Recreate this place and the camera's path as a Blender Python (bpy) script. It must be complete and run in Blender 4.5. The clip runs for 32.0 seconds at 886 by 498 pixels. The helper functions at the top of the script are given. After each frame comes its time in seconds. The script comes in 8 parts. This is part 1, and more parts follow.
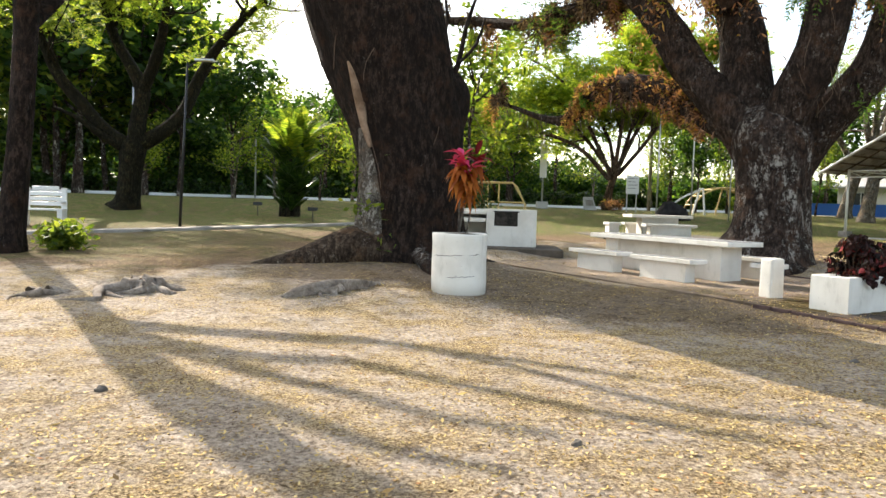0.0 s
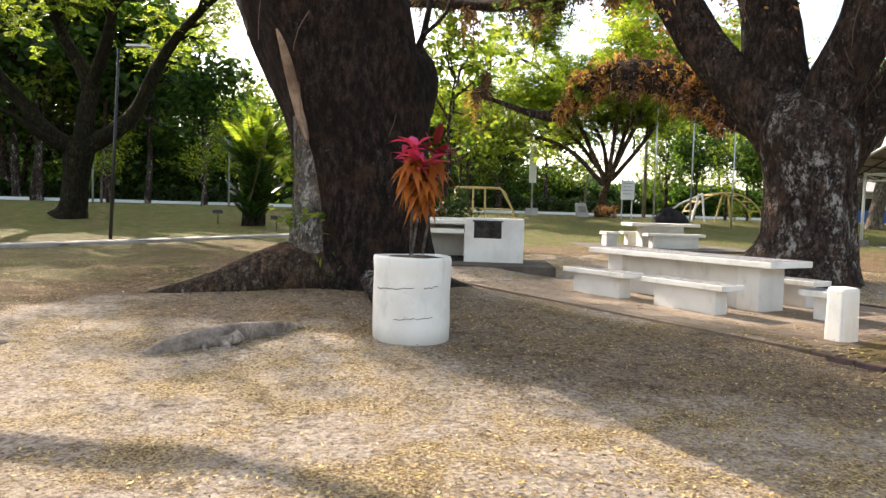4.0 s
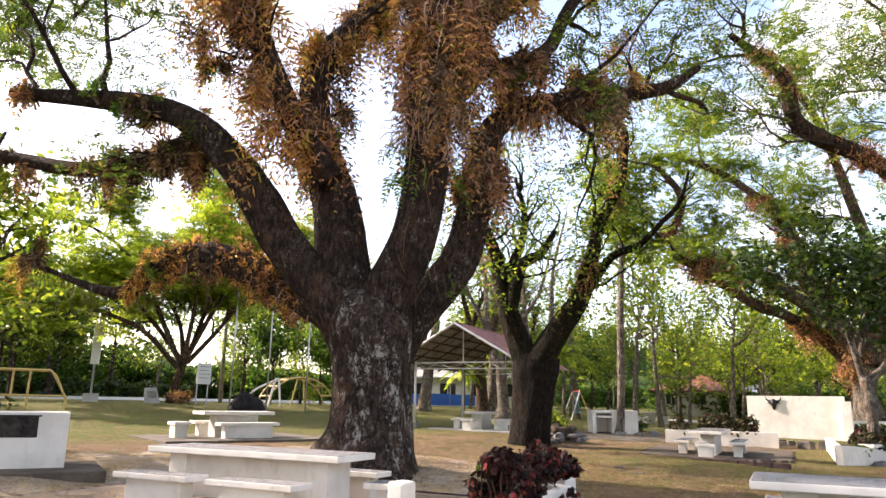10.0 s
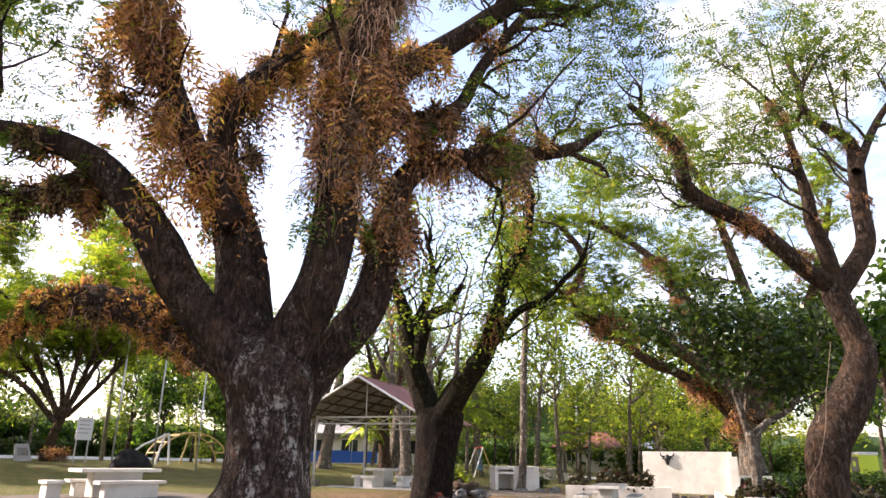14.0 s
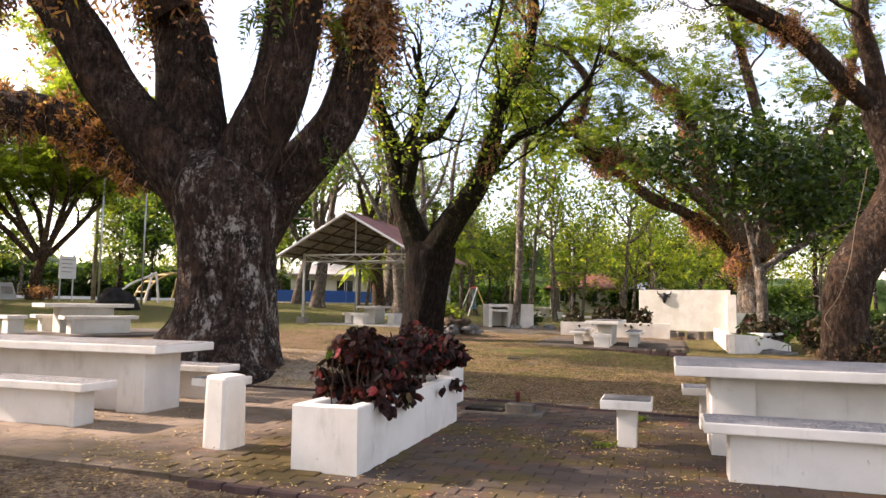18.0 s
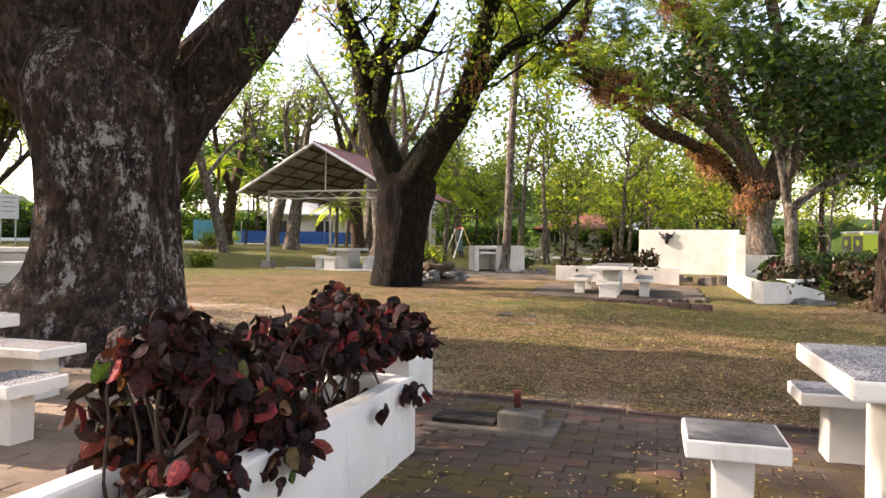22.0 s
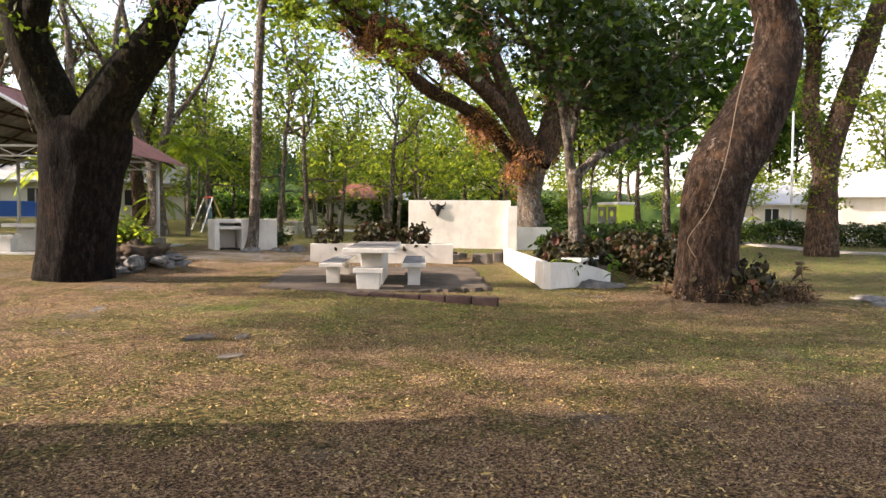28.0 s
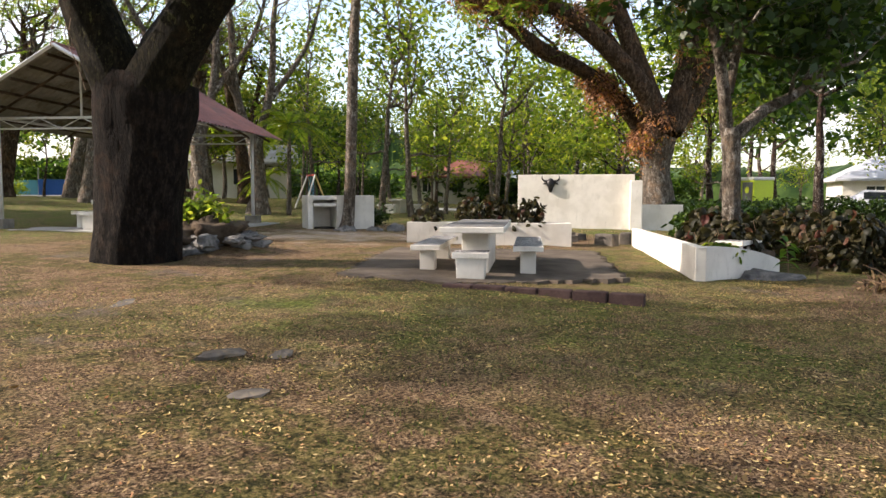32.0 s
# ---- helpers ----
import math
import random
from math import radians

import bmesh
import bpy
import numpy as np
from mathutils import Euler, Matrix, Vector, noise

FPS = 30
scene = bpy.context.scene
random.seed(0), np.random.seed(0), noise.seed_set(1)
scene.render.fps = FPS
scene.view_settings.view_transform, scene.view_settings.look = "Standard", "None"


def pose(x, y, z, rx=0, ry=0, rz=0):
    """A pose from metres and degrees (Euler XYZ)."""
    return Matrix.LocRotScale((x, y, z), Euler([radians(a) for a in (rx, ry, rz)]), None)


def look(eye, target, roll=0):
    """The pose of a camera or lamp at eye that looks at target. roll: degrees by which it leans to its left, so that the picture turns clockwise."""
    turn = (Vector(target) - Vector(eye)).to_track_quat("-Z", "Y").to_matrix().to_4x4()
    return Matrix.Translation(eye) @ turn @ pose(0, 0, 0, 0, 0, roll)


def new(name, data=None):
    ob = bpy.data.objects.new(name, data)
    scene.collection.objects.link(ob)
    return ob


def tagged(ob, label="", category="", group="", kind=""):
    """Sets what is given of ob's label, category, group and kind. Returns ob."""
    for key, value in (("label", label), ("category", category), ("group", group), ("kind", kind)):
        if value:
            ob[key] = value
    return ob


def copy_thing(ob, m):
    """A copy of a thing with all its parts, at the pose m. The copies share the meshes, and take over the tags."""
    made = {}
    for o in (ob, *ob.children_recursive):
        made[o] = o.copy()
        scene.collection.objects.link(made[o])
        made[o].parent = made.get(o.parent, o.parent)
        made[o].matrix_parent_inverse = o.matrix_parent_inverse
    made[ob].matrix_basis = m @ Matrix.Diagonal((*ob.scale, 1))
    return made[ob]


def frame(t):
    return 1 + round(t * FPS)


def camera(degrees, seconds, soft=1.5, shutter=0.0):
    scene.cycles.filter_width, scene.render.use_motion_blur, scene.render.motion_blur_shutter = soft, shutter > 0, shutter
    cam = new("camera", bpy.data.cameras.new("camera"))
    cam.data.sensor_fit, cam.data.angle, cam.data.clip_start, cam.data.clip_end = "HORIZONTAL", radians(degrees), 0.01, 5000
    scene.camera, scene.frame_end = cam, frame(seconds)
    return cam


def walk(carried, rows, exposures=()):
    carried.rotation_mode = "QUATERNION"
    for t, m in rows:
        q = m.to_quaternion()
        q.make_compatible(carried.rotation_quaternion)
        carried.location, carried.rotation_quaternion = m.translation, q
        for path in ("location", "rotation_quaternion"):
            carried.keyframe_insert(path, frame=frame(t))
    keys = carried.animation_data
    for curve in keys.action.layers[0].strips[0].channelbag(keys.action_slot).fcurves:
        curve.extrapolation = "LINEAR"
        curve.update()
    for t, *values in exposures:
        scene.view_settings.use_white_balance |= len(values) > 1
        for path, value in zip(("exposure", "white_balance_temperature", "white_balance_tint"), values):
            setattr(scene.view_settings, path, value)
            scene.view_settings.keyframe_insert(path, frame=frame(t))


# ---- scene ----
cam = camera(65.6, 32.0)
METRES, EYE, TILT, LEAN, TURN = 15.51, 1.3, 0.0, 0.0, 0.0
ROWS = [
    (0.0, 0.0, 0.0, 0.0, 0.12, -3.69, -1.79),
    (0.5, 0.0018, 0.0239, 0.0027, 0.66, -3.68, -1.79),
    (1.0, 0.0004, 0.0451, 0.004, 1.16, -3.69, -1.82),
    (1.5, -0.0003, 0.0695, 0.0014, 1.33, -3.86, -1.84),
    (2.0, 0.0022, 0.0925, 0.0029, 1.54, -4.01, -1.77),
    (2.5, 0.0056, 0.1141, 0.0029, 1.44, -3.97, -1.75),
    (4.5, 0.0353, 0.1898, 0.0046, -3.35, -2.59, -1.53),
    (5.0, 0.041, 0.2019, 0.0058, -7.9, -1.9, -1.56),
    (5.5, 0.0448, 0.2085, 0.007, -13.43, -1.18, -1.54),
    (6.0, 0.0465, 0.2102, 0.0081, -17.42, -0.42, -1.42),
    (6.5, 0.0465, 0.2097, 0.0091, -20.35, 0.24, -1.4),
    (7.0, 0.0472, 0.209, 0.01, -22.73, 1.2, -1.29),
    (7.5, 0.0478, 0.207, 0.0106, -25.07, 2.01, -1.21),
    (8.0, 0.0479, 0.206, 0.0113, -27.25, 2.87, -1.21),
    (8.5, 0.047, 0.2049, 0.0117, -29.99, 4.25, -1.12),
    (9.0, 0.0464, 0.2049, 0.0125, -32.07, 6.26, -1.07),
    (9.5, 0.0458, 0.2043, 0.0129, -33.4, 9.46, -1.05),
    (10.0, 0.0449, 0.2032, 0.013, -34.34, 12.69, -1.03),
    (10.5, 0.0444, 0.2024, 0.0124, -35.1, 15.47, -1.04),
    (11.0, 0.0459, 0.2045, 0.0128, -35.92, 17.27, -1.01),
    (11.5, 0.0423, 0.1987, 0.0112, -37.16, 18.29, -0.98),
    (12.0, 0.0429, 0.1992, 0.011, -38.64, 18.7, -0.95),
    (12.5, 0.0434, 0.1999, 0.0106, -40.15, 18.85, -0.91),
    (13.0, 0.0443, 0.2018, 0.01, -41.27, 18.73, -0.9),
    (13.5, 0.0451, 0.2037, 0.0096, -41.85, 18.16, -0.92),
    (15.5, 0.071, 0.2231, 0.0033, -42.98, 14.03, -0.79),
    (16.0, 0.0827, 0.2361, 0.0017, -42.93, 12.14, -0.86),
    (16.5, 0.0958, 0.2485, -0.0027, -42.87, 8.91, -0.86),
    (17.0, 0.1114, 0.2635, -0.0031, -42.59, 6.26, -0.82),
    (17.5, 0.127, 0.2795, -0.0017, -42.46, 5.34, -0.86),
    (18.0, 0.1455, 0.2951, -0.0032, -42.42, 4.71, -0.81),
    (18.5, 0.1612, 0.312, -0.0031, -42.41, 4.14, -0.87),
    (19.0, 0.1762, 0.328, -0.0022, -42.88, 3.59, -0.88),
    (19.5, 0.1957, 0.3428, -0.0015, -43.35, 3.05, -0.78),
    (20.0, 0.2115, 0.3615, -0.0015, -43.81, 2.47, -0.84),
    (20.5, 0.2265, 0.3794, -0.0015, -44.1, 1.92, -0.89),
    (21.0, 0.2458, 0.3959, -0.0011, -43.89, 1.38, -0.77),
    (21.5, 0.265, 0.4124, -0.0008, -43.48, 0.82, -0.72),
    (22.0, 0.2849, 0.4258, -0.0001, -43.46, -0.2, -0.67),
    (22.5, 0.3015, 0.4389, 0.0009, -43.35, -1.15, -0.65),
    (23.0, 0.316, 0.4548, 0.0023, -43.24, -1.72, -0.77),
    (23.5, 0.3303, 0.466, 0.0002, -43.6, -2.14, -0.69),
    (24.0, 0.3487, 0.4801, -0.0001, -43.74, -2.72, -0.67),
    (24.5, 0.3666, 0.4933, 0.0012, -44.56, -3.24, -0.65),
    (26.5, 0.4409, 0.5346, 0.0064, -48.76, -3.61, -0.43),
    (27.0, 0.4638, 0.5419, 0.007, -51.72, -3.08, -0.42),
    (27.5, 0.4877, 0.5479, 0.0054, -58.18, -2.52, -0.38),
    (28.0, 0.5068, 0.5541, 0.0068, -62.16, -2.52, -0.37),
    (28.5, 0.521, 0.5592, 0.007, -70.69, -2.32, -0.37),
    (29.0, 0.5397, 0.5644, 0.0057, -75.57, -2.35, -0.25),
    (29.5, 0.5592, 0.5742, 0.005, -75.61, -2.66, -0.29),
    (30.0, 0.578, 0.5823, 0.0045, -75.08, -2.8, -0.26),
    (30.5, 0.5944, 0.5943, 0.0023, -72.84, -3.27, -0.22),
    (31.0, 0.6096, 0.6063, -0.0032, -64.4, -3.76, -0.26),
    (31.5, 0.6238, 0.6222, -0.002, -60.28, -4.22, -0.24),
    (32.0, 0.6393, 0.6395, -0.0011, -53.3, -4.22, -0.24),
]
walk(cam, [(t, pose(0, 0, EYE, TILT, LEAN, TURN) @ pose(METRES * x, METRES * y, METRES * z, 90 + pitch, roll, yaw)) for t, x, y, z, yaw, pitch, roll in ROWS],
     exposures=[(0.0, 1.34, 6500, 10), (2.0, 1.34, 6500, 10), (5.0, 1.40, 6600, 18), (7.0, 1.55, 6800, 22), (10.0, 1.40, 6700, 22), (12.5, 1.38, 6550, 26), (18.0, 1.20, 6900, 26), (22.0, 1.48, 6900, 24), (24.0, 1.70, 6950, 24), (27.0, 1.47, 6850, 24), (28.0, 1.28, 6850, 22), (30.0, 1.15, 6750, 20), (32.0, 1.00, 6550, 18)])

# ---- light ----
SUN_AZ, SUN_EL = 36.0, 31.0            # degrees left of +y, degrees above the ground
world = bpy.data.worlds.new("sky")
scene.world = world
world.use_nodes = True
wn, wl = world.node_tree.nodes, world.node_tree.links
wn.clear()
w_out = wn.new("ShaderNodeOutputWorld")
w_bg = wn.new("ShaderNodeBackground")
w_sky = wn.new("ShaderNodeTexSky")
w_sky.sky_type = "NISHITA"
w_sky.sun_disc = False
w_sky.sun_elevation = radians(SUN_EL)
w_sky.sun_rotation = radians(-SUN_AZ)
w_sky.dust_density = 2.0
w_co = wn.new("ShaderNodeTexCoord")
w_map = wn.new("ShaderNodeMapping")
w_map.inputs["Scale"].default_value = (1.0, 1.0, 2.2)
w_no = wn.new("ShaderNodeTexNoise")
w_no.inputs["Scale"].default_value = 2.1
w_no.inputs["Detail"].default_value = 7.0
w_no.inputs["Roughness"].default_value = 0.58
w_ra = wn.new("ShaderNodeValToRGB")
w_ra.color_ramp.elements[0].position = 0.47
w_ra.color_ramp.elements[1].position = 0.63
w_mix = wn.new("ShaderNodeMixRGB")
w_mix.inputs[2].default_value = (14.0, 13.8, 13.4, 1)
wl.new(w_co.outputs["Generated"], w_map.inputs["Vector"])
wl.new(w_map.outputs["Vector"], w_no.inputs["Vector"])
wl.new(w_no.outputs["Fac"], w_ra.inputs["Fac"])
wl.new(w_ra.outputs["Color"], w_mix.inputs[0])
w_gain = wn.new("ShaderNodeMixRGB")
w_gain.blend_type = "MULTIPLY"
w_gain.inputs[0].default_value = 1.0
w_gain.inputs[2].default_value = (3.3, 3.2, 2.95, 1)
wl.new(w_sky.outputs["Color"], w_gain.inputs[1])
wl.new(w_gain.outputs["Color"], w_mix.inputs[1])
wl.new(w_mix.outputs["Color"], w_bg.inputs["Color"])
w_bg.inputs["Strength"].default_value = 0.068
wl.new(w_bg.outputs["Background"], w_out.inputs["Surface"])
sun = new("sun", bpy.data.lights.new("sun", "SUN"))
sun.data.energy = 5.0
sun.data.angle = radians(0.5)
sun.data.color = (1.0, 0.90, 0.76)
s_az, s_el = radians(SUN_AZ), radians(SUN_EL)
sun.matrix_world = look((-math.sin(s_az) * math.cos(s_el) * 60, math.cos(s_az) * math.cos(s_el) * 60, math.sin(s_el) * 60), (0, 0, 0))

# ---- materials ----
def mat_base(name, rough=0.8):
    m = bpy.data.materials.new(name)
    m.use_nodes = True
    n, l = m.node_tree.nodes, m.node_tree.links
    b = n["Principled BSDF"]
    b.inputs["Roughness"].default_value = rough
    b.inputs["Specular IOR Level"].default_value = 0.12 if rough >= 0.88 else 0.4
    return m, n, l, b


def noise_node(n, l, scale, detail=5.0, rough=0.6, stretch=(1, 1, 1), space="Object"):
    co = n.new("ShaderNodeTexCoord")
    mp = n.new("ShaderNodeMapping")
    mp.inputs["Scale"].default_value = stretch
    t = n.new("ShaderNodeTexNoise")
    t.inputs["Scale"].default_value = scale
    t.inputs["Detail"].default_value = detail
    t.inputs["Roughness"].default_value = rough
    l.new(co.outputs[space], mp.inputs["Vector"])
    l.new(mp.outputs["Vector"], t.inputs["Vector"])
    return t.outputs["Fac"]


def ramp(n, l, fac, stops):
    r = n.new("ShaderNodeValToRGB")
    e = r.color_ramp.elements
    while len(e) < len(stops):
        e.new(0.5)
    for k, (p, c) in zip(e, stops):
        k.position = p
        k.color = (*c, 1) if len(c) == 3 else c
    l.new(fac, r.inputs["Fac"])
    return r.outputs["Color"]


def mixc(n, l, fac, a, b, mode="MIX"):
    m = n.new("ShaderNodeMixRGB")
    m.blend_type = mode
    for sock, v in zip(m.inputs, (fac, a, b)):
        if isinstance(v, (int, float)):
            sock.default_value = v
        elif isinstance(v, tuple):
            sock.default_value = (*v, 1)
        else:
            l.new(v, sock)
    return m.outputs["Color"]


def bump(n, l, b, height, strength=0.4, dist=0.02):
    k = n.new("ShaderNodeBump")
    k.inputs["Strength"].default_value = strength
    k.inputs["Distance"].default_value = dist
    l.new(height, k.inputs["Height"])
    l.new(k.outputs["Normal"], b.inputs["Normal"])


def stone_mat(name, c1, c2, scale=3.0, fine=60.0, rough=0.85, stain=None, bs=0.25, space="Object"):
    m, n, l, b = mat_base(name, rough)
    big = noise_node(n, l, scale, 6, 0.65, space=space)
    small = noise_node(n, l, fine, 3, 0.6, space=space)
    col = ramp(n, l, big, [(0.38, c1), (0.62, c2)])
    col = mixc(n, l, 0.25, col, ramp(n, l, small, [(0.40, (0.45, 0.45, 0.45)), (0.60, (1, 1, 1))]), "MULTIPLY")
    if stain:
        st = noise_node(n, l, scale * 0.8, 8, 0.75, (1.5, 1.5, 0.5), space)
        col = mixc(n, l, ramp(n, l, st, [(0.53, (0, 0, 0)), (0.62, (0.75, 0.75, 0.75))]), col, stain)
    l.new(col, b.inputs["Base Color"])
    bump(n, l, b, small, bs, 0.01)
    return m


def plain_mat(name, c, rough=0.5, metal=0.0, fine=25.0, amount=0.25):
    m, n, l, b = mat_base(name, rough)
    f = noise_node(n, l, fine, 5, 0.6)
    l.new(mixc(n, l, amount, c, ramp(n, l, f, [(0.35, (0.35, 0.35, 0.35)), (0.65, (1, 1, 1))]), "MULTIPLY"), b.inputs["Base Color"])
    b.inputs["Metallic"].default_value = metal
    return m


def leaf_mat(name, stops, trans=0.5, rough=0.45, glow=1.6, crinkle=0.0):
    """Leaf blades whose colour changes from leaf to leaf, partly translucent."""
    m, n, l, b = mat_base(name, rough)
    b.inputs["Specular IOR Level"].default_value = 0.18
    g = n.new("ShaderNodeNewGeometry")
    col = ramp(n, l, g.outputs["Random Per Island"], stops)
    l.new(col, b.inputs["Base Color"])
    if crinkle:
        vein = noise_node(n, l, 55.0, 4, 0.6)
        col = mixc(n, l, 0.7, col, ramp(n, l, vein, [(0.40, (0.35, 0.35, 0.35)), (0.60, (1, 1, 1))]), "MULTIPLY")
        l.new(col, b.inputs["Base Color"])
        bump(n, l, b, vein, crinkle, 0.02)
    tr = n.new("ShaderNodeBsdfTranslucent")
    l.new(mixc(n, l, 1.0, col, (glow, glow * 1.05, glow * 0.55), "MULTIPLY"), tr.inputs["Color"])
    mx = n.new("ShaderNodeMixShader")
    mx.inputs["Fac"].default_value = trans
    l.new(b.outputs["BSDF"], mx.inputs[1])
    l.new(tr.outputs["BSDF"], mx.inputs[2])
    l.new(mx.outputs["Shader"], n["Material Output"].inputs["Surface"])
    return m


def bark_mat(name, dark, light, pale, pale_at=0.66, cover=0.55):
    """Furrowed bark: fine ridges, clustered scales of lichen, rusty and sooty areas."""
    m, n, l, b = mat_base(name, 0.95)
    ridge = noise_node(n, l, 13.0, 9, 0.74, (1, 1, 0.38))
    plate = noise_node(n, l, 42.0, 5, 0.7, (1, 1, 0.6))
    big = noise_node(n, l, 0.9, 6, 0.62)
    col = ramp(n, l, ridge, [(0.38, tuple(c * 0.35 for c in dark)), (0.49, dark), (0.64, light)])
    col = mixc(n, l, 0.65, col, ramp(n, l, plate, [(0.40, (0.3, 0.3, 0.3)), (0.58, (1, 1, 1))]), "MULTIPLY")
    col = mixc(n, l, ramp(n, l, big, [(0.42, (0, 0, 0)), (0.62, (0.65, 0.65, 0.65))]), col, tuple(c * 0.55 for c in dark))
    zone = noise_node(n, l, 1.9, 8, 0.72, (1, 1, 0.5))
    lich = noise_node(n, l, 17.0, 9, 0.78, (1, 1, 0.7))
    fleck = noise_node(n, l, 5.5, 9, 0.8, (1, 1, 0.55))
    band = ramp(n, l, zone, [(cover - 0.04, (0.02, 0.02, 0.02)), (cover + 0.05, (1, 1, 1))])
    where = mixc(n, l, 1.0, ramp(n, l, lich, [(pale_at - 0.01, (0, 0, 0)), (pale_at + 0.05, (0.6, 0.6, 0.6))]), band, "MULTIPLY")
    col = mixc(n, l, where, col, pale)
    spot = mixc(n, l, 1.0, ramp(n, l, fleck, [(pale_at, (0, 0, 0)), (pale_at + 0.03, (0.9, 0.9, 0.9))]), band, "MULTIPLY")
    col = mixc(n, l, spot, col, tuple(c * 0.85 for c in pale))
    rust = noise_node(n, l, 2.6, 8, 0.74)
    col = mixc(n, l, ramp(n, l, rust, [(0.52, (0, 0, 0)), (0.66, (0.45, 0.45, 0.45))]), col, (light[0] * 1.0, light[1] * 0.72, light[2] * 0.5))
    l.new(col, b.inputs["Base Color"])
    mx = n.new("ShaderNodeMath")
    mx.operation = "MULTIPLY_ADD"
    mx.inputs[1].default_value = 0.4
    l.new(plate, mx.inputs[0])
    l.new(ridge, mx.inputs[2])
    bump(n, l, b, mx.outputs[0], 1.0, 0.12)
    return m


def whitewash():
    m, n, l, b = mat_base("whitewashed_concrete", 0.75)
    big = noise_node(n, l, 1.6, 6, 0.6)
    fine = noise_node(n, l, 38.0, 4, 0.65)
    drip = noise_node(n, l, 6.0, 8, 0.72, (1, 1, 0.3))
    chip = noise_node(n, l, 11.0, 8, 0.8)
    col = ramp(n, l, big, [(0.40, (0.60, 0.575, 0.51)), (0.60, (0.71, 0.685, 0.62))])
    col = mixc(n, l, ramp(n, l, drip, [(0.56, (0, 0, 0)), (0.68, (0.4, 0.4, 0.4))]), col, (0.40, 0.38, 0.32))
    col = mixc(n, l, ramp(n, l, chip, [(0.63, (0, 0, 0)), (0.66, (0.7, 0.7, 0.7))]), col, (0.36, 0.34, 0.31))
    l.new(col, b.inputs["Base Color"])
    bump(n, l, b, fine, 0.2, 0.008)
    return m


WHITE = whitewash()


def terrazzo_mat():
    """Dark speckled tabletop, worn pale in places."""
    m, n, l, b = mat_base("speckled_dark_tabletop", 0.72)
    b.inputs["Specular IOR Level"].default_value = 0.2
    speck = noise_node(n, l, 105.0, 4, 0.8)
    wear = noise_node(n, l, 3.0, 8, 0.75)
    col = ramp(n, l, speck, [(0.42, (0.02, 0.02, 0.022)), (0.50, (0.12, 0.12, 0.125)), (0.56, (0.34, 0.335, 0.33)), (0.62, (0.6, 0.59, 0.57))])
    col = mixc(n, l, ramp(n, l, wear, [(0.54, (0, 0, 0)), (0.66, (0.6, 0.6, 0.6))]), col, (0.42, 0.41, 0.385))
    l.new(col, b.inputs["Base Color"])
    bump(n, l, b, speck, 0.2, 0.006)
    return m


TERRAZZO = terrazzo_mat()
SEATGREY = stone_mat("dusty_grey_seat", (0.085, 0.084, 0.081), (0.19, 0.187, 0.18), 3.0, 60.0, 0.85, (0.045, 0.044, 0.042))
CONCRETE = stone_mat("weathered_concrete", (0.22, 0.20, 0.17), (0.36, 0.33, 0.29), 2.0, 50.0, 0.9, (0.10, 0.09, 0.075))
DARKSLAB = stone_mat("old_dark_slab", (0.07, 0.063, 0.055), (0.17, 0.15, 0.125), 1.5, 40.0, 0.92, (0.22, 0.17, 0.11))
STONE = stone_mat("grey_boulder", (0.10, 0.10, 0.10), (0.26, 0.25, 0.235), 2.0, 25.0, 0.92, (0.05, 0.05, 0.045), 0.6)
BLACKROCK = stone_mat("black_painted_rock", (0.010, 0.009, 0.009), (0.03, 0.027, 0.026), 2.0, 25.0, 0.9, None, 0.6)
SOIL = stone_mat("dark_soil", (0.035, 0.026, 0.019), (0.10, 0.075, 0.052), 4.0, 45.0, 0.98, None, 0.7)
SOOT = stone_mat("sooty_recess", (0.015, 0.014, 0.013), (0.06, 0.052, 0.045), 4.0, 30.0, 0.95)
STEEL = plain_mat("galvanised_steel", (0.50, 0.51, 0.52), 0.42, 0.55)
WHITEPAINT = plain_mat("white_gloss_paint", (0.72, 0.72, 0.70), 0.45)
YELLOWPIPE = plain_mat("faded_yellow_pipe", (0.50, 0.36, 0.13), 0.5)
BLUEPAINT = plain_mat("blue_tarpaulin", (0.03, 0.14, 0.55), 0.5)
CYANPAINT = plain_mat("sky_blue_paint", (0.12, 0.42, 0.62), 0.5)
REDPAINT = plain_mat("red_paint", (0.45, 0.06, 0.04), 0.5)
RUSTPIPE = plain_mat("rusty_red_pipe", (0.20, 0.045, 0.035), 0.8, 0.0, 40.0, 0.6)
LIME = plain_mat("lime_plastic", (0.55, 0.68, 0.04), 0.4)
GREYPLASTIC = plain_mat("grey_plastic", (0.16, 0.165, 0.17), 0.5)
PALEROOF = plain_mat("white_roof_sheet", (0.50, 0.52, 0.56), 0.5)
ROOFUNDER = stone_mat("weathered_roof_underside", (0.20, 0.18, 0.15), (0.38, 0.35, 0.30), 1.5, 30.0, 0.7, (0.14, 0.09, 0.05))
REDROOF = stone_mat("rust_red_roof_sheet", (0.16, 0.055, 0.04), (0.26, 0.10, 0.075), 1.2, 30.0, 0.6, (0.09, 0.05, 0.04))
CREAM = stone_mat("cream_wall", (0.58, 0.55, 0.47), (0.70, 0.67, 0.60), 0.6, 20.0, 0.8)
DARKGLASS = plain_mat("dark_window_glass", (0.02, 0.025, 0.03), 0.08)
BLACKMETAL = plain_mat("black_painted_metal", (0.012, 0.012, 0.013), 0.45)
BRONZE = plain_mat("black_iron", (0.016, 0.016, 0.018), 0.4, 0.3)
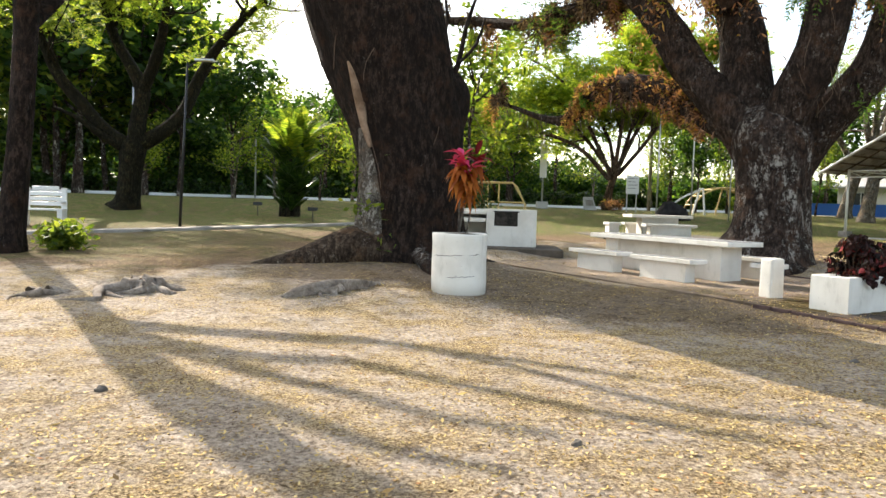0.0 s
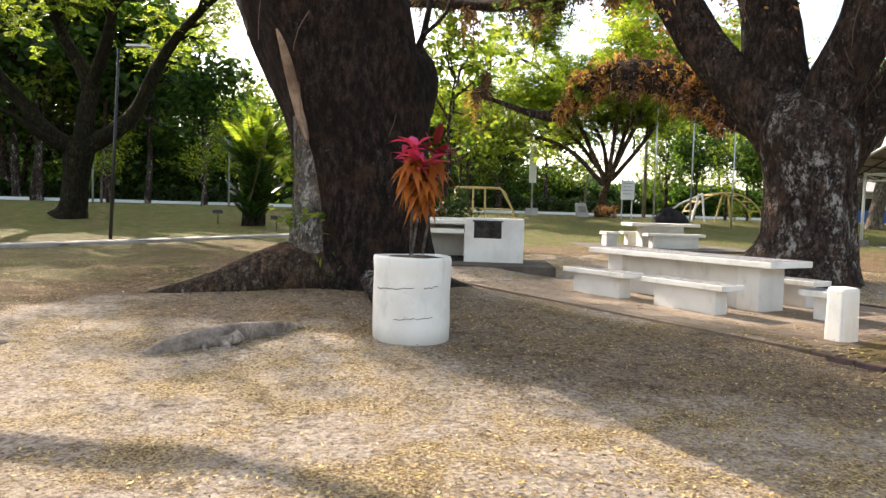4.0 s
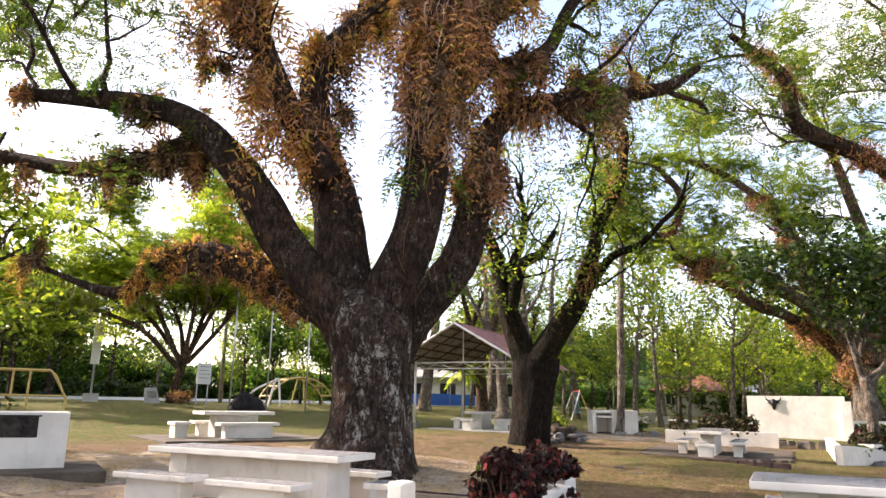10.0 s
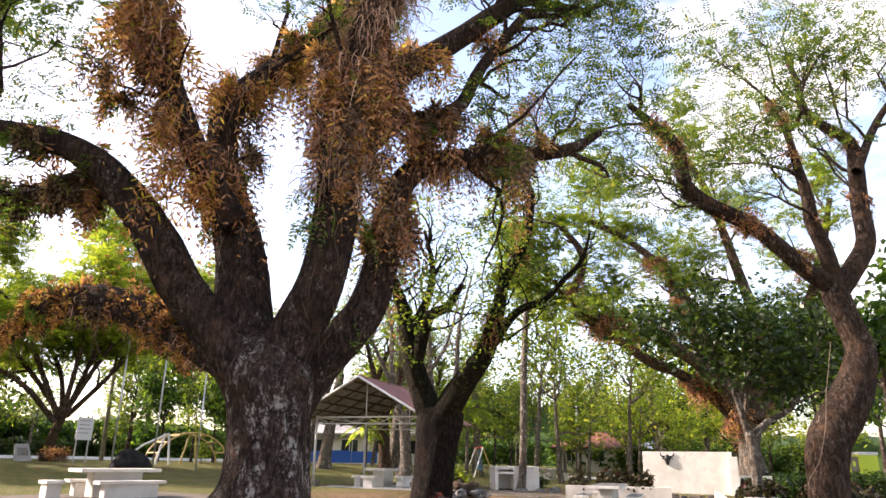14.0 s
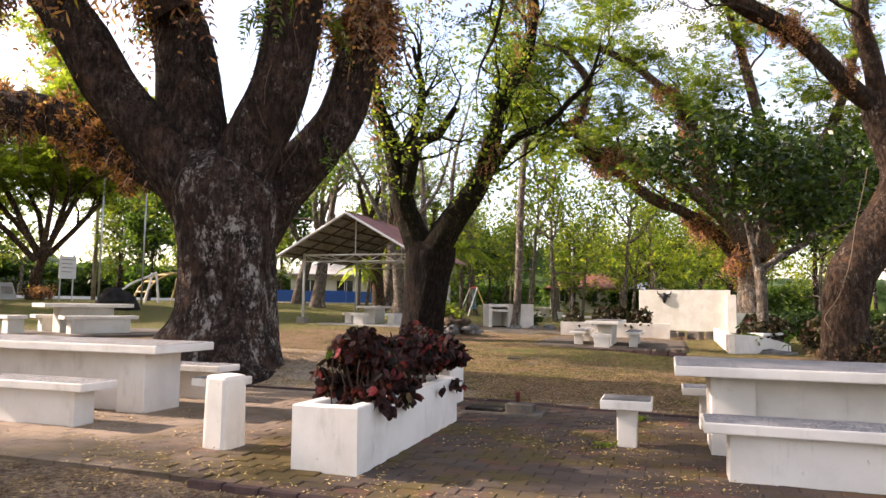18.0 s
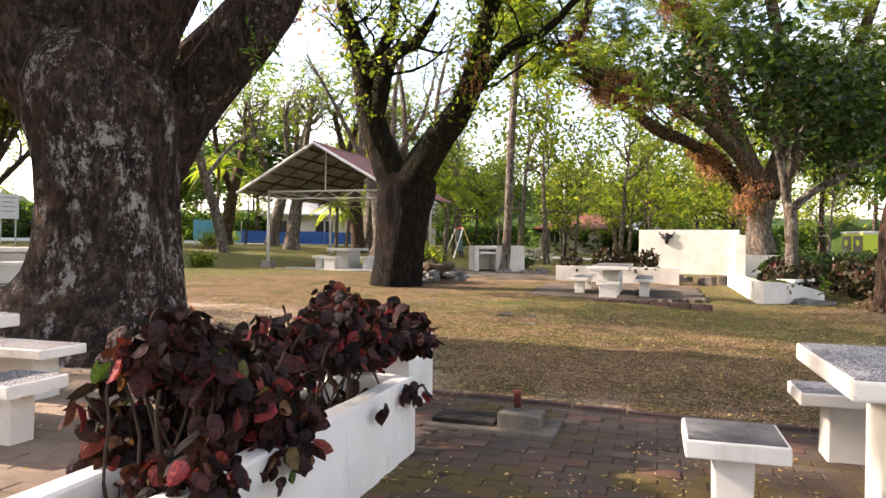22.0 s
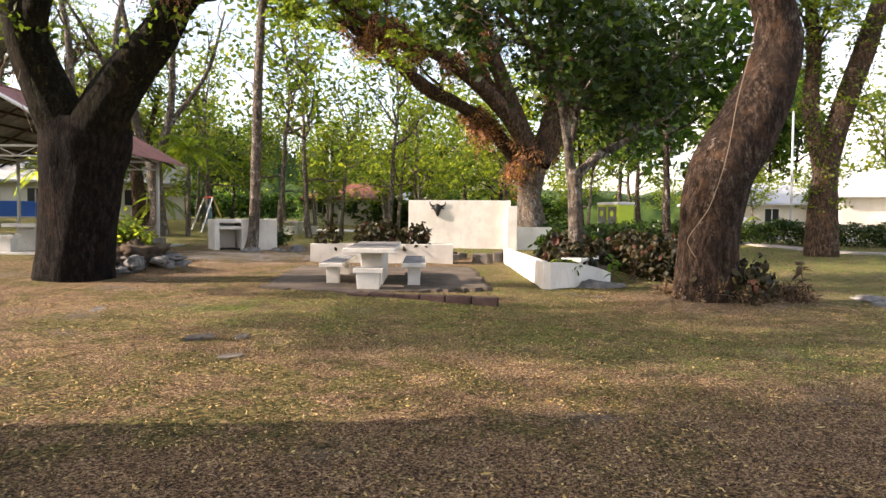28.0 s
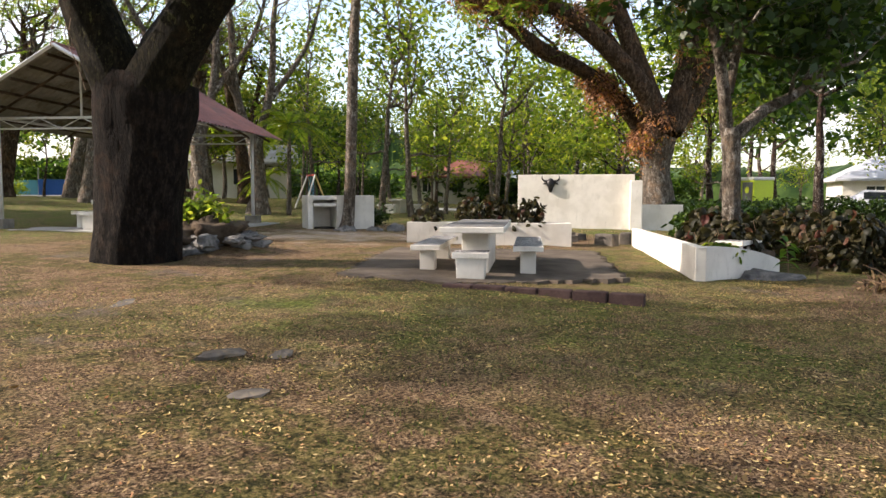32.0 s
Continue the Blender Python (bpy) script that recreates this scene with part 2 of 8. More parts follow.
ROADM = stone_mat("pale_concrete_road", (0.36, 0.35, 0.33), (0.50, 0.49, 0.46), 0.7, 30.0, 0.9)
CARPAINT = plain_mat("silver_car_paint", (0.55, 0.57, 0.60), 0.25, 0.4)
BARK_DARK = bark_mat("dark_ridged_bark", (0.042, 0.029, 0.023), (0.145, 0.103, 0.08), (0.50, 0.47, 0.42), 0.545, 0.505)
BARK_LIMB = bark_mat("dark_limb_bark", (0.040, 0.028, 0.022), (0.138, 0.098, 0.076), (0.38, 0.35, 0.31), 0.57, 0.54)
BARK_SOOT = bark_mat("sooty_brown_bark", (0.026, 0.018, 0.014), (0.088, 0.060, 0.046), (0.27, 0.24, 0.21), 0.60, 0.58)
BARK_BLACK = bark_mat("blackish_bark", (0.015, 0.012, 0.010), (0.055, 0.042, 0.033), (0.13, 0.11, 0.09), 0.62, 0.58)
BARK_MOSS = bark_mat("mossy_dark_bark", (0.015, 0.013, 0.007), (0.050, 0.043, 0.024), (0.10, 0.095, 0.035), 0.58, 0.50)
BARK_BROWN = bark_mat("brown_bark", (0.075, 0.05, 0.033), (0.24, 0.175, 0.12), (0.36, 0.30, 0.24), 0.58, 0.52)
BARK_PALE = bark_mat("pale_grey_bark", (0.14, 0.115, 0.09), (0.33, 0.29, 0.235), (0.52, 0.48, 0.42), 0.55, 0.48)
BARK_RUGGED = bark_mat("rugged_brown_bark", (0.046, 0.031, 0.022), (0.155, 0.110, 0.078), (0.30, 0.25, 0.20), 0.57, 0.54)
LEAF_RAIN = leaf_mat("feathery_green_leaflets", [(0, (0.030, 0.060, 0.014)), (0.6, (0.060, 0.098, 0.020)), (0.9, (0.12, 0.15, 0.03)), (1, (0.26, 0.22, 0.035))], 0.48, 0.5, 2.0)
LEAF_BRIGHT = leaf_mat("bright_green_leaves", [(0, (0.065, 0.105, 0.014)), (0.6, (0.14, 0.18, 0.022)), (1, (0.25, 0.25, 0.035))], 0.62, 0.5, 2.5)
LEAF_MID = leaf_mat("green_leaves", [(0, (0.04, 0.07, 0.012)), (0.6, (0.09, 0.125, 0.018)), (1, (0.19, 0.20, 0.03))], 0.55, 0.5, 2.3)
LEAF_DARK = leaf_mat("dark_glossy_leaves", [(0, (0.012, 0.028, 0.007)), (0.7, (0.028, 0.055, 0.011)), (1, (0.08, 0.125, 0.018))], 0.28, 0.35, 1.5)
LEAF_WOOD = leaf_mat("deep_green_wood_leaves", [(0, (0.014, 0.034, 0.008)), (0.7, (0.036, 0.070, 0.013)), (1, (0.10, 0.15, 0.022))], 0.48, 0.45, 2.3)
SHRUB_DARK = leaf_mat("dark_brown_green_leaves", [(0, (0.010, 0.012, 0.006)), (0.5, (0.028, 0.026, 0.013)), (0.9, (0.06, 0.05, 0.022)), (1, (0.09, 0.03, 0.025))], 0.25, 0.5, 1.4)
LEAF_BUSH = leaf_mat("maroon_leaves", [(0, (0.014, 0.012, 0.01)), (0.5, (0.041, 0.017, 0.017)), (0.84, (0.075, 0.026, 0.024)), (0.90, (0.30, 0.036, 0.042)), (0.96, (0.22, 0.05, 0.036)), (0.985, (0.20, 0.11, 0.05)), (1.0, (0.06, 0.132, 0.024))], 0.22, 0.55, 1.3, 1.0)
FERN_DRY = leaf_mat("dry_rusty_fern", [(0, (0.06, 0.034, 0.024)), (0.25, (0.16, 0.082, 0.052)), (0.6, (0.34, 0.17, 0.105)), (0.86, (0.50, 0.28, 0.175)), (0.93, (0.60, 0.22, 0.05)), (0.97, (0.40, 0.30, 0.04)), (1, (0.14, 0.18, 0.02))], 0.4, 0.8, 1.3)
FERN_ORANGE = leaf_mat("rust_orange_fern", [(0, (0.15, 0.065, 0.03)), (0.3, (0.36, 0.17, 0.075)), (0.65, (0.56, 0.29, 0.12)), (0.82, (0.70, 0.40, 0.16)), (0.9, (0.66, 0.46, 0.09)), (0.95, (0.34, 0.32, 0.04)), (1, (0.14, 0.20, 0.025))], 0.5, 0.75, 1.3)
STRAW = leaf_mat("dead_straw_strands", [(0, (0.10, 0.055, 0.038)), (0.5, (0.30, 0.18, 0.125)), (0.85, (0.46, 0.30, 0.215)), (1, (0.58, 0.42, 0.30))], 0.2, 0.85, 1.1)
FERN_DEAD = leaf_mat("dead_brown_fronds", [(0, (0.04, 0.026, 0.018)), (0.5, (0.12, 0.078, 0.048)), (1, (0.28, 0.19, 0.11))], 0.2, 0.85, 1.1)
FERN_GREEN = leaf_mat("fresh_fern", [(0, (0.05, 0.12, 0.02)), (1, (0.14, 0.22, 0.03))], 0.45)
ROOTWOOD = stone_mat("weathered_grey_root", (0.15, 0.12, 0.095), (0.34, 0.285, 0.23), 5.0, 40.0, 0.95, (0.09, 0.07, 0.05), 0.6)
DUSTSLAB = stone_mat("dusty_brown_slab", (0.065, 0.053, 0.042), (0.14, 0.115, 0.09), 1.2, 40.0, 0.95, (0.09, 0.072, 0.055))
BAREWOOD = stone_mat("bare_weathered_wood", (0.13, 0.085, 0.055), (0.30, 0.21, 0.145), 3.0, 40.0, 0.9)
VINE = plain_mat("dry_vine", (0.16, 0.11, 0.075), 0.9)
DARKSTEM = plain_mat("dark_woody_stem", (0.055, 0.038, 0.028), 0.9)
PALEVINE = plain_mat("pale_liana", (0.21, 0.16, 0.115), 0.9)
PINKLEAF = leaf_mat("pink_cordyline_leaves", [(0, (0.50, 0.03, 0.10)), (0.6, (0.62, 0.07, 0.20)), (1, (0.35, 0.03, 0.05))], 0.4)
RUSTLEAF = leaf_mat("orange_dead_leaves", [(0, (0.16, 0.05, 0.015)), (0.5, (0.34, 0.10, 0.02)), (1, (0.45, 0.17, 0.03))], 0.4, 0.7)
LITTER = leaf_mat("fallen_leaves", [(0, (0.07, 0.042, 0.020)), (0.35, (0.25, 0.158, 0.058)), (0.7, (0.52, 0.37, 0.125)), (0.94, (0.70, 0.54, 0.24)), (1, (0.30, 0.09, 0.03))], 0.1, 0.85, 1.0)
LITTER_BROWN = leaf_mat("brown_fallen_leaves", [(0, (0.045, 0.026, 0.014)), (0.4, (0.17, 0.10, 0.047)), (0.75, (0.36, 0.23, 0.10)), (0.95, (0.56, 0.41, 0.20)), (1, (0.34, 0.10, 0.04))], 0.1, 0.85, 1.0)
GRASSBLADE = leaf_mat("grass_blades", [(0, (0.04, 0.065, 0.014)), (0.6, (0.09, 0.12, 0.028)), (1, (0.24, 0.20, 0.07))], 0.35, 0.7, 1.3)


def ground_mat():
    """Pale trodden earth with drifts of dry leaves, grey bare patches and thin grass where the lawn attribute is high."""
    m, n, l, b = mat_base("trodden_earth_and_grass", 0.97)
    fine = noise_node(n, l, 24.0, 8, 0.78)
    fleck = noise_node(n, l, 48.0, 6, 0.8)
    grit = noise_node(n, l, 150.0, 4, 0.7)
    drift = noise_node(n, l, 1.3, 8, 0.68)
    bare = noise_node(n, l, 0.75, 7, 0.66)
    mid = noise_node(n, l, 2.4, 7, 0.7)
    earth = ramp(n, l, fine, [(0.40, (0.22, 0.175, 0.135)), (0.50, (0.47, 0.39, 0.31)), (0.60, (0.66, 0.565, 0.455))])
    leafy = ramp(n, l, fleck, [(0.42, (0.10, 0.062, 0.032)), (0.48, (0.32, 0.22, 0.10)), (0.53, (0.54, 0.40, 0.20)), (0.59, (0.76, 0.61, 0.35))])
    straw = ramp(n, l, fleck, [(0.43, (0.036, 0.022, 0.014)), (0.48, (0.15, 0.093, 0.054)), (0.53, (0.32, 0.205, 0.118)), (0.59, (0.60, 0.42, 0.25))])
    green = ramp(n, l, fine, [(0.42, (0.028, 0.030, 0.009)), (0.50, (0.105, 0.098, 0.027)), (0.58, (0.27, 0.215, 0.08))])
    grey = ramp(n, l, fine, [(0.42, (0.11, 0.085, 0.068)), (0.58, (0.25, 0.20, 0.165))])
    sandy = mixc(n, l, ramp(n, l, drift, [(0.44, (0, 0, 0)), (0.58, (0.85, 0.85, 0.85))]), earth, leafy)
    zone = noise_node(n, l, 0.45, 7, 0.66)
    grassy = mixc(n, l, 1.0, ramp(n, l, mid, [(0.43, (0.1, 0.1, 0.1)), (0.53, (1, 1, 1))]), ramp(n, l, zone, [(0.46, (0.08, 0.08, 0.08)), (0.55, (0.95, 0.95, 0.95))]), "MULTIPLY")
    turf = mixc(n, l, grassy, straw, green)
    turf = mixc(n, l, ramp(n, l, bare, [(0.58, (0, 0, 0)), (0.68, (0.8, 0.8, 0.8))]), turf, grey)
    turf_green = ramp(n, l, fine, [(0.42, (0.022, 0.040, 0.005)), (0.50, (0.085, 0.130, 0.016)), (0.58, (0.23, 0.275, 0.05))])
    lush = mixc(n, l, ramp(n, l, mid, [(0.46, (0.1, 0.1, 0.1)), (0.58, (0.75, 0.75, 0.75))]), turf_green, straw)
    att = n.new("ShaderNodeAttribute")
    att.attribute_name = "lawn"
    wob = n.new("ShaderNodeMath")
    wob.operation = "MULTIPLY_ADD"
    wob.inputs[1].default_value = 0.9
    wob.inputs[2].default_value = -0.45
    l.new(drift, wob.inputs[0])
    sm = n.new("ShaderNodeMath")
    sm.operation = "ADD"
    l.new(att.outputs["Fac"], sm.inputs[0])
    l.new(wob.outputs[0], sm.inputs[1])
    col = mixc(n, l, ramp(n, l, sm.outputs[0], [(0.12, (0, 0, 0)), (0.32, (1, 1, 1))]), sandy, turf)
    col = mixc(n, l, ramp(n, l, sm.outputs[0], [(0.55, (0, 0, 0)), (0.95, (1, 1, 1))]), col, lush)
    # brown soil of the tree feet, also painted on to deepen shade
    soil_shade = n.new("ShaderNodeAttribute")
    soil_shade.attribute_name = "soil"
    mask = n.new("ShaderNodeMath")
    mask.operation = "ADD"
    l.new(soil_shade.outputs["Fac"], mask.inputs[0])
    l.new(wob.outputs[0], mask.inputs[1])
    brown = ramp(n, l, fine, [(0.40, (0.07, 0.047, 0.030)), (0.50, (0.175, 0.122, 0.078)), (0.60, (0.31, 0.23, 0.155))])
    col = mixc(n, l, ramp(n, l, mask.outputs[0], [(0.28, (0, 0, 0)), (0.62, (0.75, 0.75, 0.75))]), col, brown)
    patch = noise_node(n, l, 5.0, 10, 0.82)
    col = mixc(n, l, 0.75, col, ramp(n, l, patch, [(0.40, (0.40, 0.36, 0.31)), (0.50, (0.95, 0.93, 0.90)), (0.60, (1, 1, 1))]), "MULTIPLY")
    col = mixc(n, l, 0.4, col, ramp(n, l, grit, [(0.3, (0.45, 0.45, 0.45)), (0.7, (1, 1, 1))]), "MULTIPLY")
    l.new(col, b.inputs["Base Color"])
    bump(n, l, b, fine, 1.0, 0.05)
    return m


GROUND = ground_mat()


def brick_mat():
    m, n, l, b = mat_base("worn_red_paver", 0.9)
    oi = n.new("ShaderNodeObjectInfo")
    g = n.new("ShaderNodeNewGeometry")
    ad = n.new("ShaderNodeMath")
    ad.operation = "ADD"
    l.new(oi.outputs["Random"], ad.inputs[0])
    l.new(g.outputs["Random Per Island"], ad.inputs[1])
    fr = n.new("ShaderNodeMath")
    fr.operation = "FRACT"
    l.new(ad.outputs[0], fr.inputs[0])
    base = ramp(n, l, fr.outputs[0], [(0, (0.056, 0.040, 0.032)), (0.45, (0.082, 0.059, 0.046)), (0.75, (0.088, 0.070, 0.056)), (0.92, (0.110, 0.064, 0.048)), (1, (0.145, 0.056, 0.042))])
    dust = noise_node(n, l, 30.0, 5, 0.7)
    place = n.new("ShaderNodeNewGeometry")
    wide = n.new("ShaderNodeTexNoise")
    wide.inputs["Scale"].default_value = 1.4
    wide.inputs["Detail"].default_value = 8.0
    wide.inputs["Roughness"].default_value = 0.7
    l.new(place.outputs["Position"], wide.inputs["Vector"])
    col = mixc(n, l, ramp(n, l, dust, [(0.40, (0.12, 0.12, 0.12)), (0.70, (0.65, 0.65, 0.65))]), base, (0.105, 0.084, 0.066))
    col = mixc(n, l, ramp(n, l, wide.outputs["Fac"], [(0.49, (0, 0, 0)), (0.58, (0.8, 0.8, 0.8))]), col, (0.098, 0.074, 0.024))
    col = mixc(n, l, ramp(n, l, wide.outputs["Fac"], [(0.38, (0.6, 0.6, 0.6)), (0.46, (0, 0, 0))]), col, (0.075, 0.062, 0.052))
    along = n.new("ShaderNodeVectorMath")
    along.operation = "DOT_PRODUCT"
    along.inputs[1].default_value = (0.4924, -0.8704, 0.0)
    l.new(place.outputs["Position"], along.inputs[0])
    edge = n.new("ShaderNodeMath")
    edge.operation = "MULTIPLY_ADD"
    edge.inputs[1].default_value = 5.0
    l.new(wide.outputs["Fac"], edge.inputs[0])
    l.new(along.outputs["Value"], edge.inputs[2])
    scaled = n.new("ShaderNodeMapRange")
    scaled.inputs["From Min"].default_value = -5.4
    scaled.inputs["From Max"].default_value = -2.9
    scaled.inputs["To Min"].default_value = 0.85
    scaled.inputs["To Max"].default_value = 0.0
    l.new(edge.outputs[0], scaled.inputs["Value"])
    col = mixc(n, l, scaled.outputs["Result"], col, (0.29, 0.225, 0.165))
    l.new(col, b.inputs["Base Color"])
    bump(n, l, b, dust, 0.6, 0.012)
    return m


BRICK = brick_mat()
EDGING = stone_mat("dark_red_edging_brick", (0.055, 0.036, 0.034), (0.10, 0.066, 0.06), 4.0, 50.0, 0.93)
JOINT = stone_mat("dusty_joint_sand", (0.032, 0.025, 0.019), (0.065, 0.051, 0.039), 3.0, 60.0, 0.97)

# ---- building helpers ----
def sstep(a, b, x):
    t = np.clip((np.asarray(x, float) - a) / (b - a), 0, 1)
    return t * t * (3 - 2 * t)


UX, UY = math.cos(radians(29.5)), math.sin(radians(29.5))


def ground_z(x, y):
    """Height of the ground: nearly level, rising a little towards the far lawn, with low mounds round the old trees."""
    x, y = np.asarray(x, float), np.asarray(y, float)
    s = y - 0.2 * x
    z = 0.04 + 0.2 * sstep(6, 13, s) + 0.22 * sstep(12, 28, s) + 0.8 * sstep(27, 42, s) + 0.3 * sstep(42, 80, s)
    z = z + 0.5 * sstep(34, 52, x) * (1 - sstep(8, 20, y))
    for mx, my, h, r in ((-0.6, 12.6, 0.06, 1.8), (7.9, 15.8, 0.14, 1.9), (19.8, 9.9, 0.16, 1.4), (17.4, 20.9, 0.25, 0.9)):
        z = z + h * np.exp(-((x - mx) ** 2 + (y - my) ** 2) / (r * r))
    u, v = x * UX + y * UY, x * UY - y * UX
    flat = sstep(7.0, 7.9, u) * (1 - sstep(12.4, 13.3, u)) * sstep(-13.6, -12.6, v) * (1 - sstep(1.2, 2.0, v))
    return z + flat * (np.minimum(z, 0.10) - z)


def gz(x, y):
    return float(ground_z(x, y))


def uv_place(u, v):
    """Plan axes of the paved court: u along the planter, v across it."""
    return u * UX + v * UY, u * UY - v * UX


def thing(name, x, y, z, rz=0.0, label="", category="", group="", kind=""):
    ob = new(name)
    ob.matrix_world = pose(x, y, z, 0, 0, rz)
    ob.empty_display_size = 0.1
    return tagged(ob, label, category, group, kind)


def mesh_from(name, verts, faces, mat, smooth=False):
    me = bpy.data.meshes.new(name)
    me.from_pydata(verts, [], faces)
    me.materials.append(mat)
    if smooth:
        me.polygons.foreach_set("use_smooth", [True] * len(me.polygons))
    me.update()
    return me


def quads_mesh(name, verts, quads, mat, smooth=False):
    """A mesh from arrays of vertices (n, 3) and quads (m, 4)."""
    verts, quads = np.asarray(verts, np.float32), np.asarray(quads, np.int32)
    me = bpy.data.meshes.new(name)
    me.vertices.add(len(verts))
    me.vertices.foreach_set("co", verts.ravel())
    me.loops.add(quads.size)
    me.loops.foreach_set("vertex_index", quads.ravel())
    me.polygons.add(len(quads))
    me.polygons.foreach_set("loop_start", np.arange(0, quads.size, 4, dtype=np.int32))
    me.polygons.foreach_set("loop_total", np.full(len(quads), 4, np.int32))
    if smooth:
        me.polygons.foreach_set("use_smooth", np.ones(len(quads), bool))
    me.materials.append(mat)
    me.update(calc_edges=True)
    return me


def child(name, me, parent, label="", kind=""):
    ob = new(name, me)
    ob.parent = parent
    return tagged(ob, label, "", "", kind)


def part(name, bm, mat, parent, label="", smooth=False):
    me = bpy.data.meshes.new(name)
    bm.to_mesh(me)
    bm.free()
    me.materials.append(mat)
    if smooth:
        me.polygons.foreach_set("use_smooth", [True] * len(me.polygons))
    return child(name, me, parent, label)


def box(x0, x1, y0, y1, z0, z1, bev=0.0, taper=0.0, wob=0.0, seg=2):
    """A block with softened, slightly uneven edges."""
    bm = bmesh.new()
    bmesh.ops.create_cube(bm, size=1)
    for v in bm.verts:
        k = 1 - taper * (v.co.z + 0.5)
        v.co = Vector(((x0 + x1) / 2 + v.co.x * (x1 - x0) * k, (y0 + y1) / 2 + v.co.y * (y1 - y0) * k, (z0 + z1) / 2 + v.co.z * (z1 - z0)))
    if bev:
        bmesh.ops.bevel(bm, geom=bm.edges[:], offset=bev, segments=seg, affect="EDGES", profile=0.6)
    if wob:
        for v in bm.verts:
            v.co += wob * noise.noise_vector(v.co * 5.0)
    return bm


def rod(a, b, r, seg=10, r2=None):
    """A straight round bar from a to b."""
    a, b = Vector(a), Vector(b)
    bm = bmesh.new()
    bmesh.ops.create_cone(bm, cap_ends=True, segments=seg, radius1=r, radius2=r if r2 is None else r2, depth=(b - a).length)
    q = (b - a).to_track_quat("Z", "Y").to_matrix().to_4x4()
    bmesh.ops.transform(bm, matrix=Matrix.Translation((a + b) / 2) @ q, verts=bm.verts)
    return bm


def lathe(profile, seg=28, wob=0.0):
    """A turned body from (radius, height) pairs."""
    bm = bmesh.new()
    rings = []
    for r, z in profile:
        rings.append([bm.verts.new((r * math.cos(2 * math.pi * k / seg), r * math.sin(2 * math.pi * k / seg), z)) for k in range(seg)])
    for a, b in zip(rings, rings[1:]):
        for k in range(seg):
            bm.faces.new((a[k], a[(k + 1) % seg], b[(k + 1) % seg], b[k]))
    bm.faces.new(rings[0][::-1])
    bm.faces.new(rings[-1])
    if wob:
        for v in bm.verts:
            v.co += wob * noise.noise_vector(v.co * 4.0)
    return bm


def lump(rx, ry, rz, rough=0.25, freq=1.5, sub=3, seed=0.0, floor=-0.15):
    """A boulder."""
    bm = bmesh.new()
    bmesh.ops.create_icosphere(bm, subdivisions=sub, radius=1.0)
    for v in bm.verts:
        k = 1 + rough * noise.noise(v.co * freq + Vector((seed, seed * 2, 0))) + rough * 0.4 * noise.noise(v.co * freq * 3 + Vector((seed, 0, 0)))
        v.co = Vector((v.co.x * rx * k, v.co.y * ry * k, max(v.co.z * rz * k, floor)))
    return bm


# ---- trees ----
def resample(pts, step):
    """A smooth line through (x, y, z, r) points."""
    p = np.array(pts, float)
    if len(p) < 2:
        return p
    q = np.vstack([2 * p[0] - p[1], p, 2 * p[-1] - p[-2]])
    out = []
    for i in range(1, len(q) - 2):
        n = max(2, int(np.linalg.norm(q[i + 1, :3] - q[i, :3]) / step))
        t = np.linspace(0, 1, n, endpoint=False)[:, None]
        out.append(0.5 * (2 * q[i] + (q[i + 1] - q[i - 1]) * t + (2 * q[i - 1] - 5 * q[i] + 4 * q[i + 1] - q[i + 2]) * t ** 2 + (3 * q[i] - q[i - 1] - 3 * q[i + 1] + q[i + 2]) * t ** 3))
    out.append(p[-1:])
    r = np.vstack(out)
    r[:, 3] = np.maximum(r[:, 3], 0.008)
    return r


def tube_arrays(path, seg, rough=0.0, seed=0.0):
    n = len(path)
    tan = np.gradient(path[:, :3], axis=0)
    tan /= np.linalg.norm(tan, axis=1)[:, None] + 1e-9
    ref = np.array([1.0, 0.13, 0.21]) if abs(tan[0, 0]) < 0.9 else np.array([0.1, 1.0, 0.2])
    a = np.zeros((n, 3))
    for i in range(n):
        ref = ref - tan[i] * (ref @ tan[i])
        ref = ref / (np.linalg.norm(ref) + 1e-9)
        a[i] = ref
    b = np.cross(tan, a)
    th = np.linspace(0, 2 * math.pi, seg, endpoint=False)
    ring = a[:, None, :] * np.cos(th)[None, :, None] + b[:, None, :] * np.sin(th)[None, :, None]
    rad = np.repeat(path[:, 3][:, None], seg, 1)
    if rough:
        k = np.zeros((n, seg))
        for i in range(n):
            for j in range(seg):
                d = ring[i, j] * 1.6
                p = Vector((d[0] + seed, d[1], d[2] + path[i, 2] * 0.45))
                r0 = max(path[i, 3], 0.05)
                p2 = Vector((d[0] * r0 * 4 + seed, d[1] * r0 * 4, path[i, 2] * 1.6))
                k[i, j] = noise.noise(p) + 0.45 * noise.noise(p * 2.7) + 0.55 * noise.noise(p2) * min(0.35 / r0, 1.0) + 0.35 * noise.noise(p2 * 2.3) * min(0.35 / r0, 1.0)
        rad = rad * (1 + rough * k)
    v = path[:, None, :3] + ring * rad[:, :, None]
    i, j = np.meshgrid(np.arange(n - 1), np.arange(seg), indexing="ij")
    q = np.stack([i * seg + j, i * seg + (j + 1) % seg, (i + 1) * seg + (j + 1) % seg, (i + 1) * seg + j], -1).reshape(-1, 4)
    return v.reshape(-1, 3), q


class Heap:
    """Gathers arrays of quads into one mesh."""

    def __init__(self):
        self.v, self.q, self.n = [], [], 0

    def add(self, v, q):
        self.v.append(v)
        self.q.append(np.asarray(q) + self.n)
        self.n += len(v)

    def mesh(self, name, mat, smooth=False):
        return quads_mesh(name, np.vstack(self.v), np.vstack(self.q), mat, smooth)


